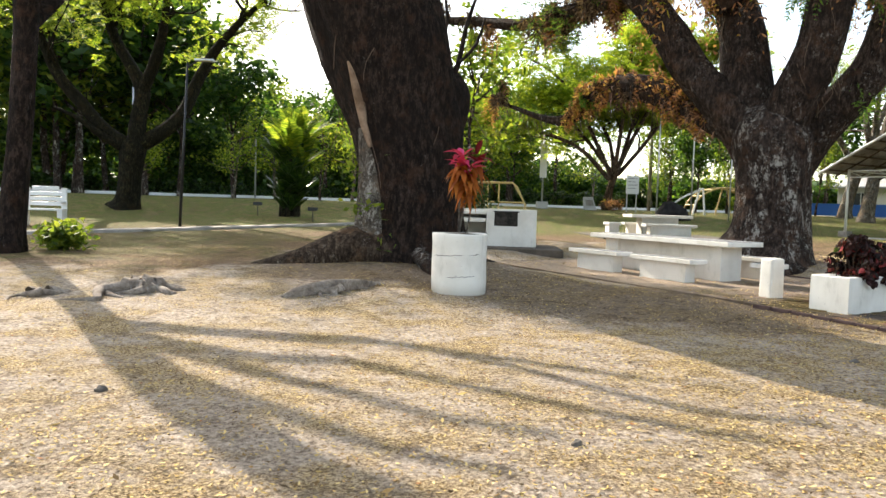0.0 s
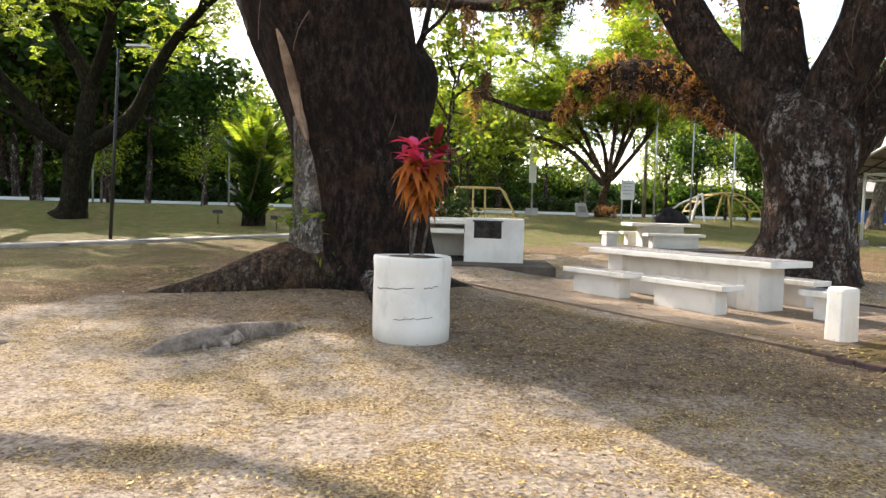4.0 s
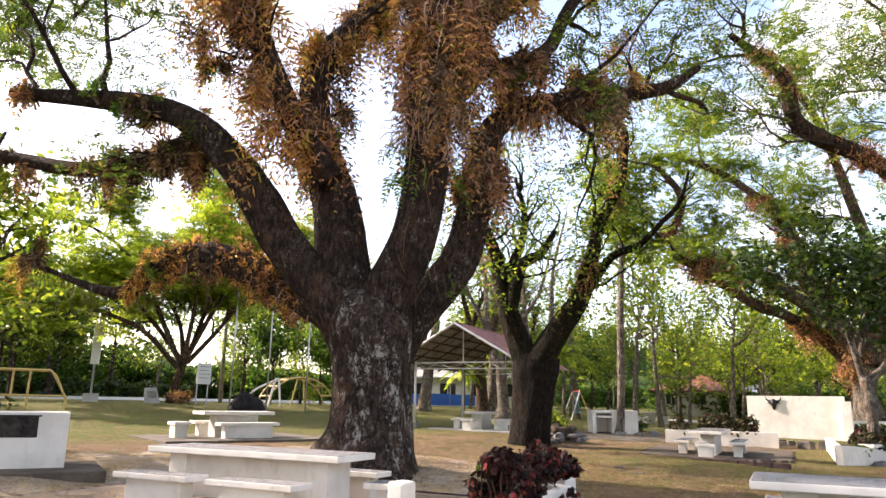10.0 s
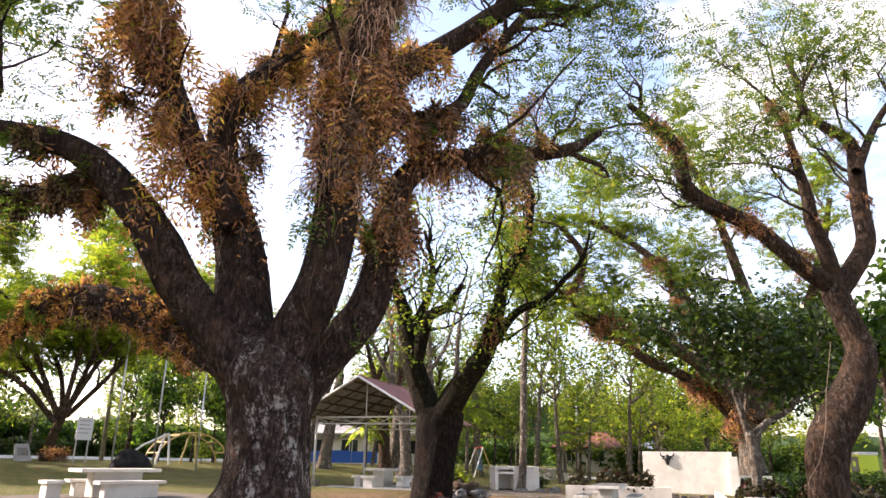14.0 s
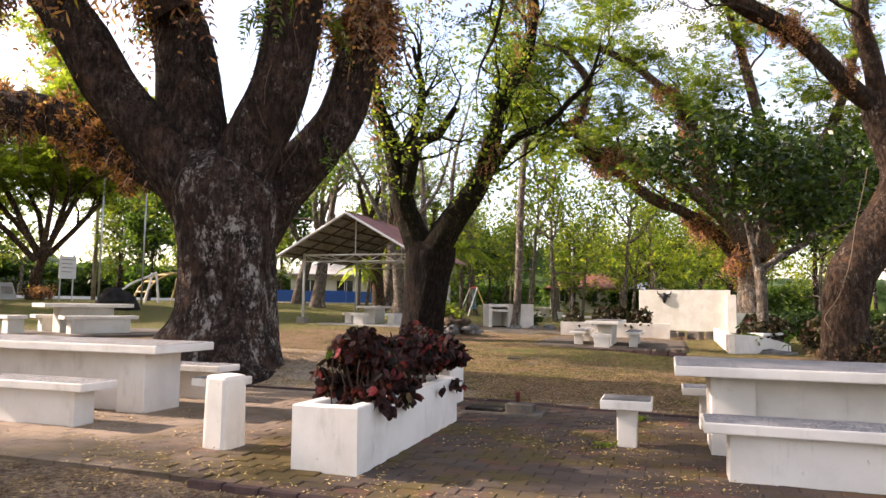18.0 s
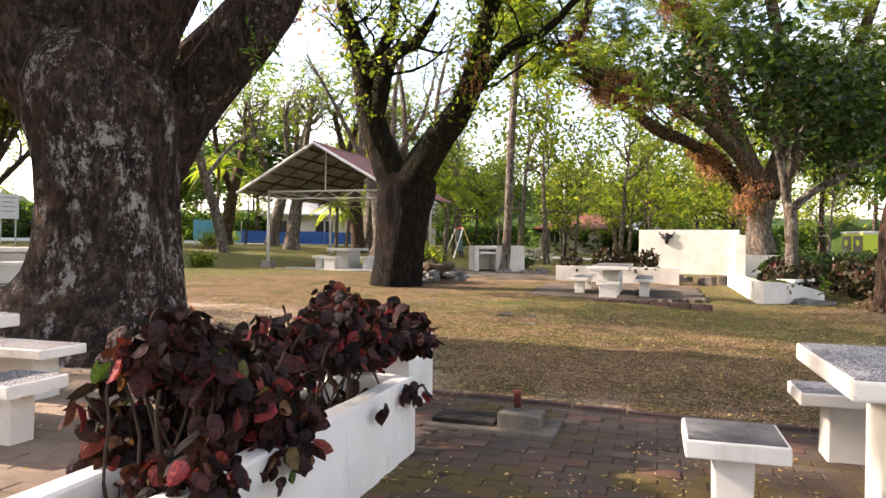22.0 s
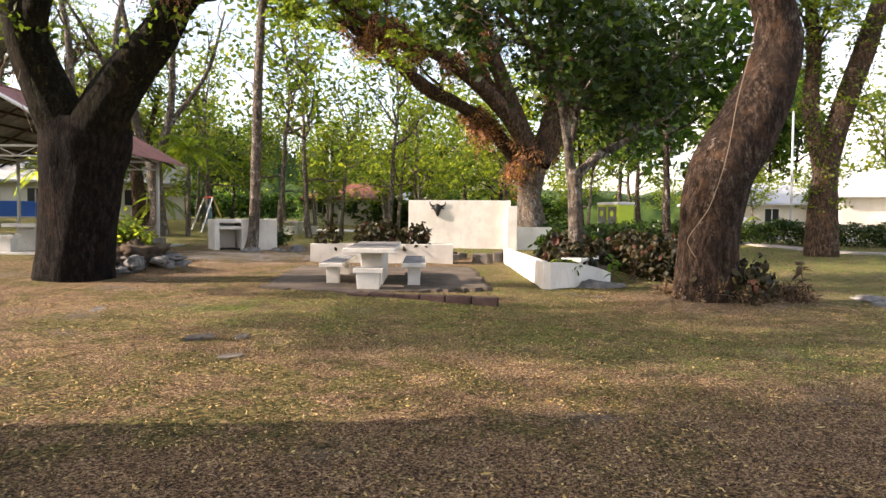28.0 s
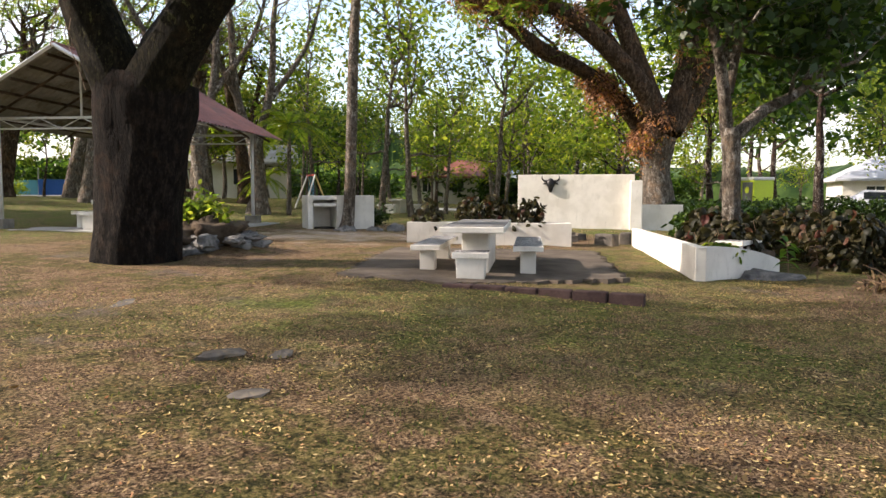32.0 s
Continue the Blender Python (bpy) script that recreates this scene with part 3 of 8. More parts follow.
def unit(a):
    return a / (np.linalg.norm(a, axis=-1, keepdims=True) + 1e-9)


def leaflets(rng, base, along, normal, length, width):
    """Lens-shaped leaf blades as single quads: base, direction and face normal for each."""
    n = len(base)
    side = unit(np.cross(along, normal))
    length, width = np.broadcast_to(length, (n,))[:, None], np.broadcast_to(width, (n,))[:, None]
    mid = base + along * length * 0.5
    v = np.stack([base, mid + side * width * 0.5 - normal * width * 0.12, base + along * length, mid - side * width * 0.5 - normal * width * 0.12], 1)
    return v.reshape(-1, 3), np.arange(n * 4).reshape(-1, 4)


def sprays(rng, centres, per, pairs, stem, size, width, spread, flat=0.45, droop=0.25):
    """Feathery sprays of leaflets round each centre."""
    n = len(centres) * per
    c = np.repeat(centres, per, 0) + rng.normal(0, 1, (n, 3)) * np.array([spread, spread, spread * flat])
    d = rng.normal(0, 1, (n, 3)) * np.array([1, 1, 0.35])
    d[:, 2] -= droop
    d = unit(d)
    nor = unit(rng.normal(0, 0.35, (n, 3)) + np.array([0, 0, 1.0]))
    nor = unit(nor - d * np.sum(nor * d, 1, keepdims=True))
    side = np.cross(d, nor)
    st = stem * rng.uniform(0.6, 1.3, n)
    vs = []
    al = []
    no = []
    for k in range(pairs):
        t = (k + 0.6) / pairs
        for s in (-1, 1):
            vs.append(c + d * (st * t)[:, None])
            al.append(unit(side * s + d * 0.45 - nor * 0.15))
            no.append(nor)
    base, al, no = np.vstack(vs), np.vstack(al), np.vstack(no)
    m = len(base)
    return leaflets(rng, base, al, unit(no + rng.normal(0, 0.25, (m, 3))), size * rng.uniform(0.7, 1.3, m), width * rng.uniform(0.7, 1.2, m))


def clumps(rng, centres, per, size, width, spread, flat=0.7, up=0.5):
    """Single broad leaves scattered round each centre."""
    n = len(centres) * per
    c = np.repeat(centres, per, 0) + rng.normal(0, 1, (n, 3)) * np.array([spread, spread, spread * flat])
    d = unit(rng.normal(0, 1, (n, 3)) * np.array([1, 1, 0.6]) + np.array([0, 0, -0.35]))
    nor = unit(rng.normal(0, 0.6, (n, 3)) + np.array([0, 0, up]))
    nor = unit(nor - d * np.sum(nor * d, 1, keepdims=True))
    return leaflets(rng, c, d, nor, size * rng.uniform(0.6, 1.3, n), width * rng.uniform(0.7, 1.2, n))


def twig_path(rng, start, way, length, r, lift=0.15, wander=0.35, steps=6):
    p, d, out = np.array(start, float), unit(np.array(way, float)), []
    for k in range(steps + 1):
        out.append((*p, max(r * (1 - 0.85 * k / steps), 0.006)))
        d = unit(d + rng.normal(0, wander, 3) * np.array([1, 1, 0.7]) + np.array([0, 0, lift]))
        p = p + d * length / steps
    return np.array(out)


def branch_out(rng, path, heap, ends, count, length, r, level, lift, wander, first=0.35, flat=1.0):
    """Branches that leave a limb along its outer part, and theirs in turn; gathers the places for leaves."""
    n = len(path)
    for k in range(count):
        i = int((first + (1 - first) * (k + rng.uniform(0.2, 0.9)) / count) * (n - 1))
        tan = unit(path[min(i + 1, n - 1), :3] - path[max(i - 1, 0), :3])
        side = unit(np.cross(tan, rng.normal(0, 1, 3)))
        way = unit(tan * rng.uniform(0.3, 1.0) + side * rng.uniform(0.6, 1.1) + np.array([0, 0, rng.uniform(0.0, 0.5)]))
        way[2] *= flat
        ln = length * rng.uniform(0.6, 1.25)
        rr = min(r, path[i, 3] * 0.7) * rng.uniform(0.7, 1.1)
        tw = twig_path(rng, path[i, :3], way, ln, rr, lift, wander, 7)
        v, q = tube_arrays(tw, 6 if level > 1 else 3)
        heap.add(v, q)
        if level > 1:
            branch_out(rng, tw, heap, ends, 4, length * 0.55, rr * 0.55, level - 1, lift, wander, 0.3, flat)
        if level < 3:
            ends.append(tw[-1, :3])
            ends.append(tw[-3, :3])
        if level == 1:
            ends.append(tw[-5, :3])


def fern_fronds(rng, path, count, first, last, reach, heap, pairs=9, blade=0.10, width=0.03, hang=0.8, sway=0.62, fold=0.7, clump=9):
    """Arched hanging fronds that sprout from a limb in tufts."""
    n = len(path)
    spots = rng.uniform(first, last, max(4, count // 70))
    for k in range(count):
        if k % clump == 0:
            i = int(np.clip(rng.choice(spots) + rng.normal(0, 0.025), first, last) * (n - 1))
            tuft = unit(rng.normal(0, 1, 3) * np.array([1, 1, 0.7]))
            pick = heap[int(rng.integers(len(heap)))] if isinstance(heap, list) else heap
            tall = rng.uniform(0.35, 1.25) if clump < 12 else rng.choice((0.35, 0.55, 0.8, 1.2, 1.6, 1.9))
        p, r = path[i, :3] + rng.normal(0, 0.06, 3), path[i, 3]
        out = unit(tuft + rng.normal(0, 0.35, 3))
        start = p + out * r * 0.9
        ln = reach * tall * rng.uniform(0.6, 1.15)
        t = np.linspace(0.08, 1, pairs)[:, None]
        stem = start + out * ln * sway * np.sin(t * 1.5) + np.array([0, 0, -1.0]) * ln * hang * t ** 1.6 + np.array([0, 0, 0.15]) * ln * np.sin(t * 3.1)
        tan = unit(np.gradient(stem, axis=0))
        nor = unit(np.cross(tan, rng.normal(0, 1, (1, 3))))
        side = np.cross(tan, nor)
        taper = (np.sin(np.linspace(0.25, 1, pairs) * math.pi * 0.95) + 0.15)
        for s in (-1, 1):
            v, q = leaflets(rng, stem, unit(side * s + tan * fold + rng.normal(0, 0.25, (pairs, 3))), unit(nor + rng.normal(0, 0.4, (pairs, 3))), blade * taper * rng.uniform(0.7, 1.2, pairs), width)
            pick.add(v, q)


def strands(rng, path, count, first, last, length, heap):
    """Dead strap-like strands that hang and curl from a limb."""
    n = len(path)
    t = np.linspace(0, 1, 6)[:, None]
    spots = rng.uniform(first, last, max(4, count // 250))
    for k in range(count):
        if k % 14 == 0:
            i = int(np.clip(rng.choice(spots) + rng.normal(0, 0.04), first, last) * (n - 1))
            tuft = unit(rng.normal(0, 1, 3) * np.array([1, 1, 0.4]))
            tall = rng.uniform(0.4, 1.6)
        out = unit(tuft + rng.normal(0, 0.4, 3))
        start = path[i, :3] + rng.normal(0, 0.12, 3) + out * path[i, 3] * 0.9
        ln = length * tall * rng.uniform(0.4, 1.2)
        side = unit(np.cross(out, np.array([0.1, 0.2, 1.0])) + rng.normal(0, 0.3, 3))
        line = start + out * ln * rng.uniform(0.2, 0.9) * np.sin(t * rng.uniform(1.5, 2.6)) + np.array([0, 0, -1.0]) * ln * t ** 1.5 + side * ln * rng.normal(0, 0.4) * np.sin(t * rng.uniform(1.5, 4.0))
        w = rng.uniform(0.005, 0.014) * np.sin(np.clip(t * 2.6 + 0.5, 0, 3.0))
        v = np.stack([line - side * w, line + side * w], 1).reshape(-1, 3)
        heap.add(v, np.array([(2 * a, 2 * a + 2, 2 * a + 3, 2 * a + 1) for a in range(5)]))


def old_tree(name, limbs, seed, bark, leaf, label, category="tree", seg=18, rough=0.10, kids=5, kid_len=2.2, kid_r=0.09, level=2, lift=0.12, wander=0.32,
             leaf_kind="spray", per=4, pairs=6, stem=0.28, size=0.075, width=0.028, spread=0.30, first=0.45, flat=1.0, trunk_label="", bare=0, smooth_from=99, skip=(), leaf_flat=0.45, limb_bark=None):
    """A tree from the runs of its trunk and limbs; twigs and leaves grow from them."""
    rng = np.random.default_rng(seed)
    x, y = limbs[0][0][:2]
    z = gz(x, y)
    root = thing(name, x, y, z - 0.05, 0, label, category)
    off = np.array([x, y, z - 0.05, 0])
    twigs, ends, paths = Heap(), [], []
    for k, run in enumerate(limbs):
        path = resample(np.array(run) - off, 0.12 if k == 0 else 0.25)
        if k == 0:
            path = np.vstack([path[0] + np.array([0, 0, -path[0, 2] - 0.25, path[0, 3] * 0.15]), path]) if path[0, 2] > 0.0 else path
        paths.append(path)
        v, q = tube_arrays(path, seg if k == 0 else max(8, seg - 6), rough if path[0, 3] > 0.08 else rough * 0.5, seed + k * 3.7)
        child("trunk" if k == 0 else "limb", quads_mesh("bark", v, q, limb_bark if k and limb_bark else bark, True), root, trunk_label if k == 0 else "")
        if k and bare <= k < smooth_from and k not in skip:
            branch_out(rng, path, twigs, ends, kids, kid_len, kid_r, level, lift, wander, first, flat)
            ends.append(path[-1, :3])
    if ends:
        child("branchwork", twigs.mesh("branchwork", limb_bark or bark, True), root, "", "stuff")
        c = np.array(ends)
        if leaf_kind == "spray":
            v, q = sprays(rng, c, per, pairs, stem, size, width, spread, leaf_flat, 0.25 if leaf_flat > 0.3 else 0.06)
        else:
            v, q = clumps(rng, c, per, size, width, spread)
        child("crown", quads_mesh("crown", v, q, leaf), root, "", "stuff")
    return root, paths, rng
FERN_1 = [(6.85, 14.75, 0.30, 1.15), (6.89, 14.74, 0.51, 1.00), (6.94, 14.72, 0.77, 0.87), (6.97, 14.71, 1.09, 0.78), (6.98, 14.71, 1.62, 0.74), (6.94, 14.72, 2.25, 0.74), (6.89, 14.74, 2.77, 0.79), (6.80, 14.85, 3.14, 0.74), (6.73, 14.95, 3.42, 0.50), (6.70, 15.0, 3.62, 0.22)]
FERN_2 = [(6.77, 14.94, 2.56, 0.50), (6.28, 15.27, 3.42, 0.47), (5.55, 15.80, 4.42, 0.40), (4.86, 16.30, 5.76, 0.38), (4.09, 16.85, 6.80, 0.32), (3.40, 17.35, 7.31, 0.25), (2.56, 17.97, 7.51, 0.21), (1.83, 18.49, 7.59, 0.16), (0.67, 19.38, 7.70, 0.11)]
FERN_3 = [(4.79, 16.60, 6.06, 0.25), (4.27, 17.35, 6.65, 0.21), (3.54, 18.29, 6.58, 0.19), (2.24, 19.70, 6.45, 0.17), (0.89, 21.15, 6.84, 0.14), (-1.03, 23.08, 7.36, 0.10), (-2.91, 24.97, 8.06, 0.05)]
FERN_4 = [(6.76, 14.95, 2.77, 0.42), (6.39, 15.62, 3.40, 0.49), (5.92, 16.37, 3.76, 0.37), (5.28, 17.27, 4.25, 0.35), (4.45, 18.33, 4.53, 0.32), (3.83, 19.20, 4.23, 0.25), (3.41, 19.92, 3.84, 0.17), (2.88, 20.72, 3.97, 0.10), (2.08, 21.75, 4.40, 0.06), (1.12, 22.91, 4.91, 0.04)]
FERN_5 = [(6.81, 14.91, 2.67, 0.52), (6.65, 15.42, 3.87, 0.55), (6.57, 15.86, 5.55, 0.47), (6.26, 16.49, 7.57, 0.35), (6.46, 16.69, 9.12, 0.33), (7.33, 16.34, 10.21, 0.30), (8.47, 15.76, 11.70, 0.28), (9.48, 15.29, 13.14, 0.22)]
FERN_6 = [(6.21, 15.41, 5.85, 0.31), (5.41, 15.56, 7.01, 0.26), (4.64, 15.68, 8.56, 0.26), (4.13, 15.59, 9.74, 0.25), (3.62, 15.49, 10.64, 0.21), (2.97, 15.51, 12.10, 0.15)]
FERN_7 = [(6.97, 14.78, 2.57, 0.52), (7.11, 14.44, 3.59, 0.48), (7.37, 14.00, 4.63, 0.44), (7.45, 13.70, 6.17, 0.41), (7.37, 13.55, 7.92, 0.39), (7.52, 13.20, 9.52, 0.37), (7.92, 12.65, 11.07, 0.34), (8.20, 12.19, 12.86, 0.27)]
FERN_8 = [(7.55, 15.34, 2.32, 0.52), (8.01, 15.05, 3.20, 0.46), (8.75, 14.53, 4.32, 0.41), (9.09, 14.34, 5.74, 0.35), (9.29, 14.27, 7.07, 0.29), (9.84, 13.91, 7.80, 0.24), (10.92, 13.11, 8.06, 0.20), (12.37, 11.99, 8.30, 0.14), (13.06, 11.52, 8.83, 0.08)]
FERN_9 = [(7.84, 14.05, 8.15, 0.30), (8.79, 13.78, 9.49, 0.28), (10.13, 13.18, 10.81, 0.25), (11.58, 12.50, 12.25, 0.19), (12.43, 12.31, 12.40, 0.14), (13.53, 11.91, 12.51, 0.10)]
FERN_10 = [(8.13, 13.81, 7.63, 0.24), (8.77, 13.60, 8.30, 0.18), (9.87, 13.01, 8.80, 0.16), (10.49, 12.82, 10.03, 0.13), (11.52, 12.28, 11.77, 0.10)]
FERN_LIMBS = (FERN_1, FERN_2, FERN_3, FERN_4, FERN_5, FERN_6, FERN_7, FERN_8, FERN_9, FERN_10,)
FORK_1 = [(15.64, 20.20, 0.22, 0.65), (15.69, 20.11, 1.03, 0.61), (15.73, 20.04, 2.04, 0.67), (15.77, 19.96, 2.74, 0.75), (15.80, 19.91, 3.09, 0.70)]
FORK_2 = [(15.45, 20.06, 2.95, 0.42), (15.22, 20.3, 3.75, 0.37), (15.05, 20.41, 4.34, 0.34), (14.92, 20.64, 5.52, 0.29), (14.83, 20.84, 6.37, 0.23), (14.54, 21.06, 7.39, 0.16), (14.46, 21.12, 8.52, 0.10)]
FORK_3 = [(15.66, 19.66, 2.9, 0.44), (15.95, 19.08, 3.87, 0.37), (16.3, 18.46, 4.81, 0.30), (16.45, 18.02, 6.1, 0.23), (16.55, 17.76, 7.14, 0.19), (16.88, 17.24, 8.27, 0.16), (17.02, 17.07, 9.26, 0.13), (16.97, 16.98, 10.14, 0.10), (16.69, 17.31, 10.9, 0.07)]
FORK_4 = [(15.01, 20.31, 4.59, 0.24), (15.18, 19.91, 6.0, 0.19), (15.47, 19.39, 6.24, 0.15), (15.78, 18.96, 7.04, 0.08)]
FORK_5 = [(14.86, 20.56, 5.32, 0.2), (15.26, 20.1, 6.6, 0.14), (15.31, 19.92, 7.69, 0.1), (15.02, 20.04, 8.96, 0.05)]
FORK_6 = [(16.15, 18.8, 4.4, 0.2), (16.62, 18.41, 5.11, 0.16), (17.0, 17.71, 6.11, 0.13), (17.41, 16.92, 6.44, 0.1), (17.76, 16.32, 7.1, 0.08), (18.01, 15.82, 7.67, 0.06), (18.03, 15.45, 8.56, 0.03)]
FORK_LIMBS = (FORK_1, FORK_2, FORK_3, FORK_4, FORK_5, FORK_6)
LEAN_1 = [(19.51, 9.96, 0.21, 0.53), (19.50, 9.97, 1.06, 0.45), (19.63, 9.86, 2.04, 0.49), (20.03, 9.49, 2.90, 0.49), (20.36, 9.18, 3.75, 0.42), (20.47, 9.08, 4.43, 0.35), (20.30, 9.23, 5.20, 0.32), (20.18, 9.35, 5.79, 0.34), (20.19, 9.34, 6.28, 0.29)]
LEAN_2 = [(20.10, 9.42, 6.04, 0.23), (19.43, 9.70, 6.38, 0.22), (18.69, 10.04, 6.96, 0.21), (17.89, 10.44, 7.51, 0.19), (16.91, 11.01, 7.95, 0.20), (16.29, 11.23, 8.37, 0.19), (16.00, 11.17, 9.28, 0.15), (15.30, 11.48, 9.87, 0.12), (14.69, 11.70, 10.26, 0.07)]
LEAN_3 = [(20.27, 9.26, 5.99, 0.27), (20.79, 8.93, 6.69, 0.26), (21.19, 8.71, 7.37, 0.25), (21.31, 8.75, 8.43, 0.23), (21.50, 8.73, 9.67, 0.21), (21.60, 8.79, 10.55, 0.17), (21.30, 9.22, 11.01, 0.15), (20.98, 9.66, 11.64, 0.13), (21.04, 9.76, 12.71, 0.09), (20.98, 9.97, 13.66, 0.07)]
LEAN_4 = [(20.20, 9.32, 6.22, 0.21), (19.91, 9.37, 7.09, 0.20), (19.56, 9.46, 7.76, 0.18), (19.38, 9.40, 8.32, 0.16), (19.09, 9.44, 9.11, 0.12), (18.81, 9.48, 10.05, 0.09), (18.42, 9.61, 10.72, 0.06)]
LEAN_5 = [(20.99, 8.59, 9.33, 0.14), (22.75, 8.33, 11.36, 0.11), (24.66, 7.93, 13.17, 0.08)]
LEAN_LIMBS = (LEAN_1, LEAN_2, LEAN_3, LEAN_4, LEAN_5,)
LEFT_1 = [(-7.66, 11.9, 0.12, 0.44), (-7.58, 12.0, 0.6, 0.26), (-7.5, 12.1, 1.7, 0.21), (-7.45, 12.15, 2.8, 0.20), (-7.42, 12.25, 4.2, 0.20), (-7.35, 12.1, 5.3, 0.21), (-7.22, 12.0, 6.0, 0.22), (-7.2, 12.2, 6.8, 0.20), (-7.2, 12.5, 7.3, 0.18), (-7.4, 13.0, 8.4, 0.14)]
LEFT_LIMBS = (LEFT_1,)
PLANT_1 = [(-0.48, 12.89, -0.13, 1.51), (-0.55, 12.89, 0.19, 1.21), (-0.58, 12.89, 0.67, 1.00), (-0.61, 12.89, 1.67, 0.92), (-0.74, 12.89, 2.76, 1.01), (-1.00, 12.88, 3.63, 1.11), (-1.32, 12.88, 4.50, 1.18), (-1.63, 12.87, 5.45, 1.18), (-1.90, 12.87, 6.39, 0.97), (-2.06, 12.86, 7.05, 0.58)]
PLANT_2 = [(-0.43, 12.89, 2.36, 0.60), (-0.17, 13.02, 2.99, 0.56), (-0.04, 13.15, 3.43, 0.46), (0.02, 13.28, 3.72, 0.23), (0.04, 13.40, 3.80, 0.06)]
PLANT_3 = [(-1.68, 12.87, 5.45, 0.73), (-2.45, 12.19, 6.36, 0.51), (-3.45, 11.51, 7.21, 0.34), (-4.29, 10.82, 7.67, 0.20)]
PLANT_4 = [(-1.59, 12.87, 5.83, 0.73), (-0.97, 11.88, 6.87, 0.49), (-0.27, 10.90, 7.64, 0.32), (0.74, 9.91, 7.74, 0.18)]
PLANT_5 = [(-1.03, 12.58, 0.33, 0.64), (-1.66, 12.17, 0.47, 0.38), (-2.42, 11.76, 0.24, 0.24), (-3.13, 11.34, 0.10, 0.15), (-3.47, 11.04, 0.05, 0.07)]
PLANT_6 = [(-1.12, 12.32, 0.08, 0.42), (-1.28, 12.33, 0.59, 0.33), (-1.30, 12.33, 1.26, 0.27), (-1.32, 12.38, 1.92, 0.22), (-1.41, 12.33, 2.63, 0.16)]
PLANT_7 = [(-0.03, 12.90, 3.37, 0.06), (0.18, 13.07, 3.95, 0.05), (0.30, 13.24, 4.63, 0.04), (0.52, 13.41, 5.39, 0.03)]
PLANT_8 = [(-0.09, 12.90, 3.32, 0.05), (-0.17, 13.16, 4.11, 0.04), (-0.05, 13.43, 4.88, 0.03), (-0.17, 13.70, 5.56, 0.02)]
PLANT_9 = [(0.19, 12.90, 3.92, 0.03), (0.51, 13.31, 4.36, 0.03), (0.68, 13.71, 4.97, 0.02)]
PLANT_LIMBS = (PLANT_1, PLANT_2, PLANT_3, PLANT_4, PLANT_5, PLANT_6, PLANT_7, PLANT_8, PLANT_9,)
SCAR_1 = [(-1.33, 12.08, 2.26, 0.03), (-1.42, 12.14, 2.61, 0.09), (-1.52, 12.09, 3.10, 0.12), (-1.63, 12.01, 3.50, 0.09), (-1.72, 11.95, 3.71, 0.03)]
SPREAD_1 = [(-13.75, 29.6, 0.64, 0.80), (-13.62, 29.6, 1.1, 0.52), (-13.50, 29.6, 2.2, 0.46), (-13.38, 29.6, 3.31, 0.55), (-13.33, 29.6, 3.6, 0.45)]
SPREAD_2 = [(-13.48, 29.6, 3.31, 0.36), (-14.35, 29.3, 3.9, 0.31), (-15.14, 29.0, 4.9, 0.28), (-15.98, 28.6, 6.08, 0.24), (-16.42, 28.3, 7.25, 0.19), (-16.76, 28.0, 8.5, 0.14), (-16.84, 27.6, 9.7, 0.09)]
SPREAD_3 = [(-13.28, 29.6, 3.41, 0.4), (-13.23, 29.8, 4.71, 0.36), (-13.18, 30.0, 5.82, 0.32), (-13.76, 30.2, 6.85, 0.26), (-14.51, 30.4, 8.03, 0.21), (-15.23, 30.6, 9.75, 0.15), (-15.47, 30.6, 10.95, 0.09)]
SPREAD_4 = [(-13.2, 30.0, 5.7, 0.27), (-12.44, 29.4, 6.8, 0.23), (-11.9, 29.0, 8.01, 0.19), (-11.54, 28.6, 9.28, 0.14), (-11.31, 28.2, 10.28, 0.09)]
SPREAD_5 = [(-13.21, 29.6, 3.41, 0.36), (-12.24, 30.0, 4.11, 0.31), (-11.54, 30.4, 5.01, 0.28), (-11.03, 30.8, 6.51, 0.25), (-10.28, 31.0, 7.93, 0.2), (-9.23, 31.2, 9.25, 0.15), (-8.22, 31.6, 10.38, 0.09)]
SPREAD_6 = [(-13.57, 29.6, 3.16, 0.2), (-14.34, 28.8, 3.73, 0.16), (-14.96, 28.2, 4.33, 0.11), (-15.65, 27.6, 4.68, 0.06)]
SPREAD_LIMBS = (SPREAD_1, SPREAD_2, SPREAD_3, SPREAD_4, SPREAD_5, SPREAD_6,)
ARCH_1 = [(10.42, 44.27, 1.55, 0.56), (10.54, 44.20, 2.53, 0.39), (10.79, 44.04, 3.62, 0.36)]
ARCH_2 = [(10.71, 44.09, 3.52, 0.26), (9.45, 44.09, 5.08, 0.21), (8.00, 44.21, 6.76, 0.18), (7.25, 43.89, 8.26, 0.13)]
ARCH_3 = [(10.77, 44.05, 3.52, 0.25), (10.58, 44.96, 5.73, 0.20), (9.93, 46.15, 7.51, 0.17), (9.41, 47.26, 9.18, 0.12)]
ARCH_4 = [(10.85, 44.00, 3.52, 0.25), (11.22, 42.99, 5.61, 0.20), (11.38, 42.10, 7.16, 0.16), (11.26, 41.39, 8.67, 0.11)]
ARCH_5 = [(10.94, 43.95, 3.52, 0.23), (12.54, 44.13, 5.46, 0.19), (13.94, 44.43, 7.34, 0.14)]
ARCH_6 = [(10.14, 42.66, 3.17, 0.25), (7.90, 42.52, 5.16, 0.19), (4.22, 42.98, 6.40, 0.14), (0.72, 43.36, 7.34, 0.09)]
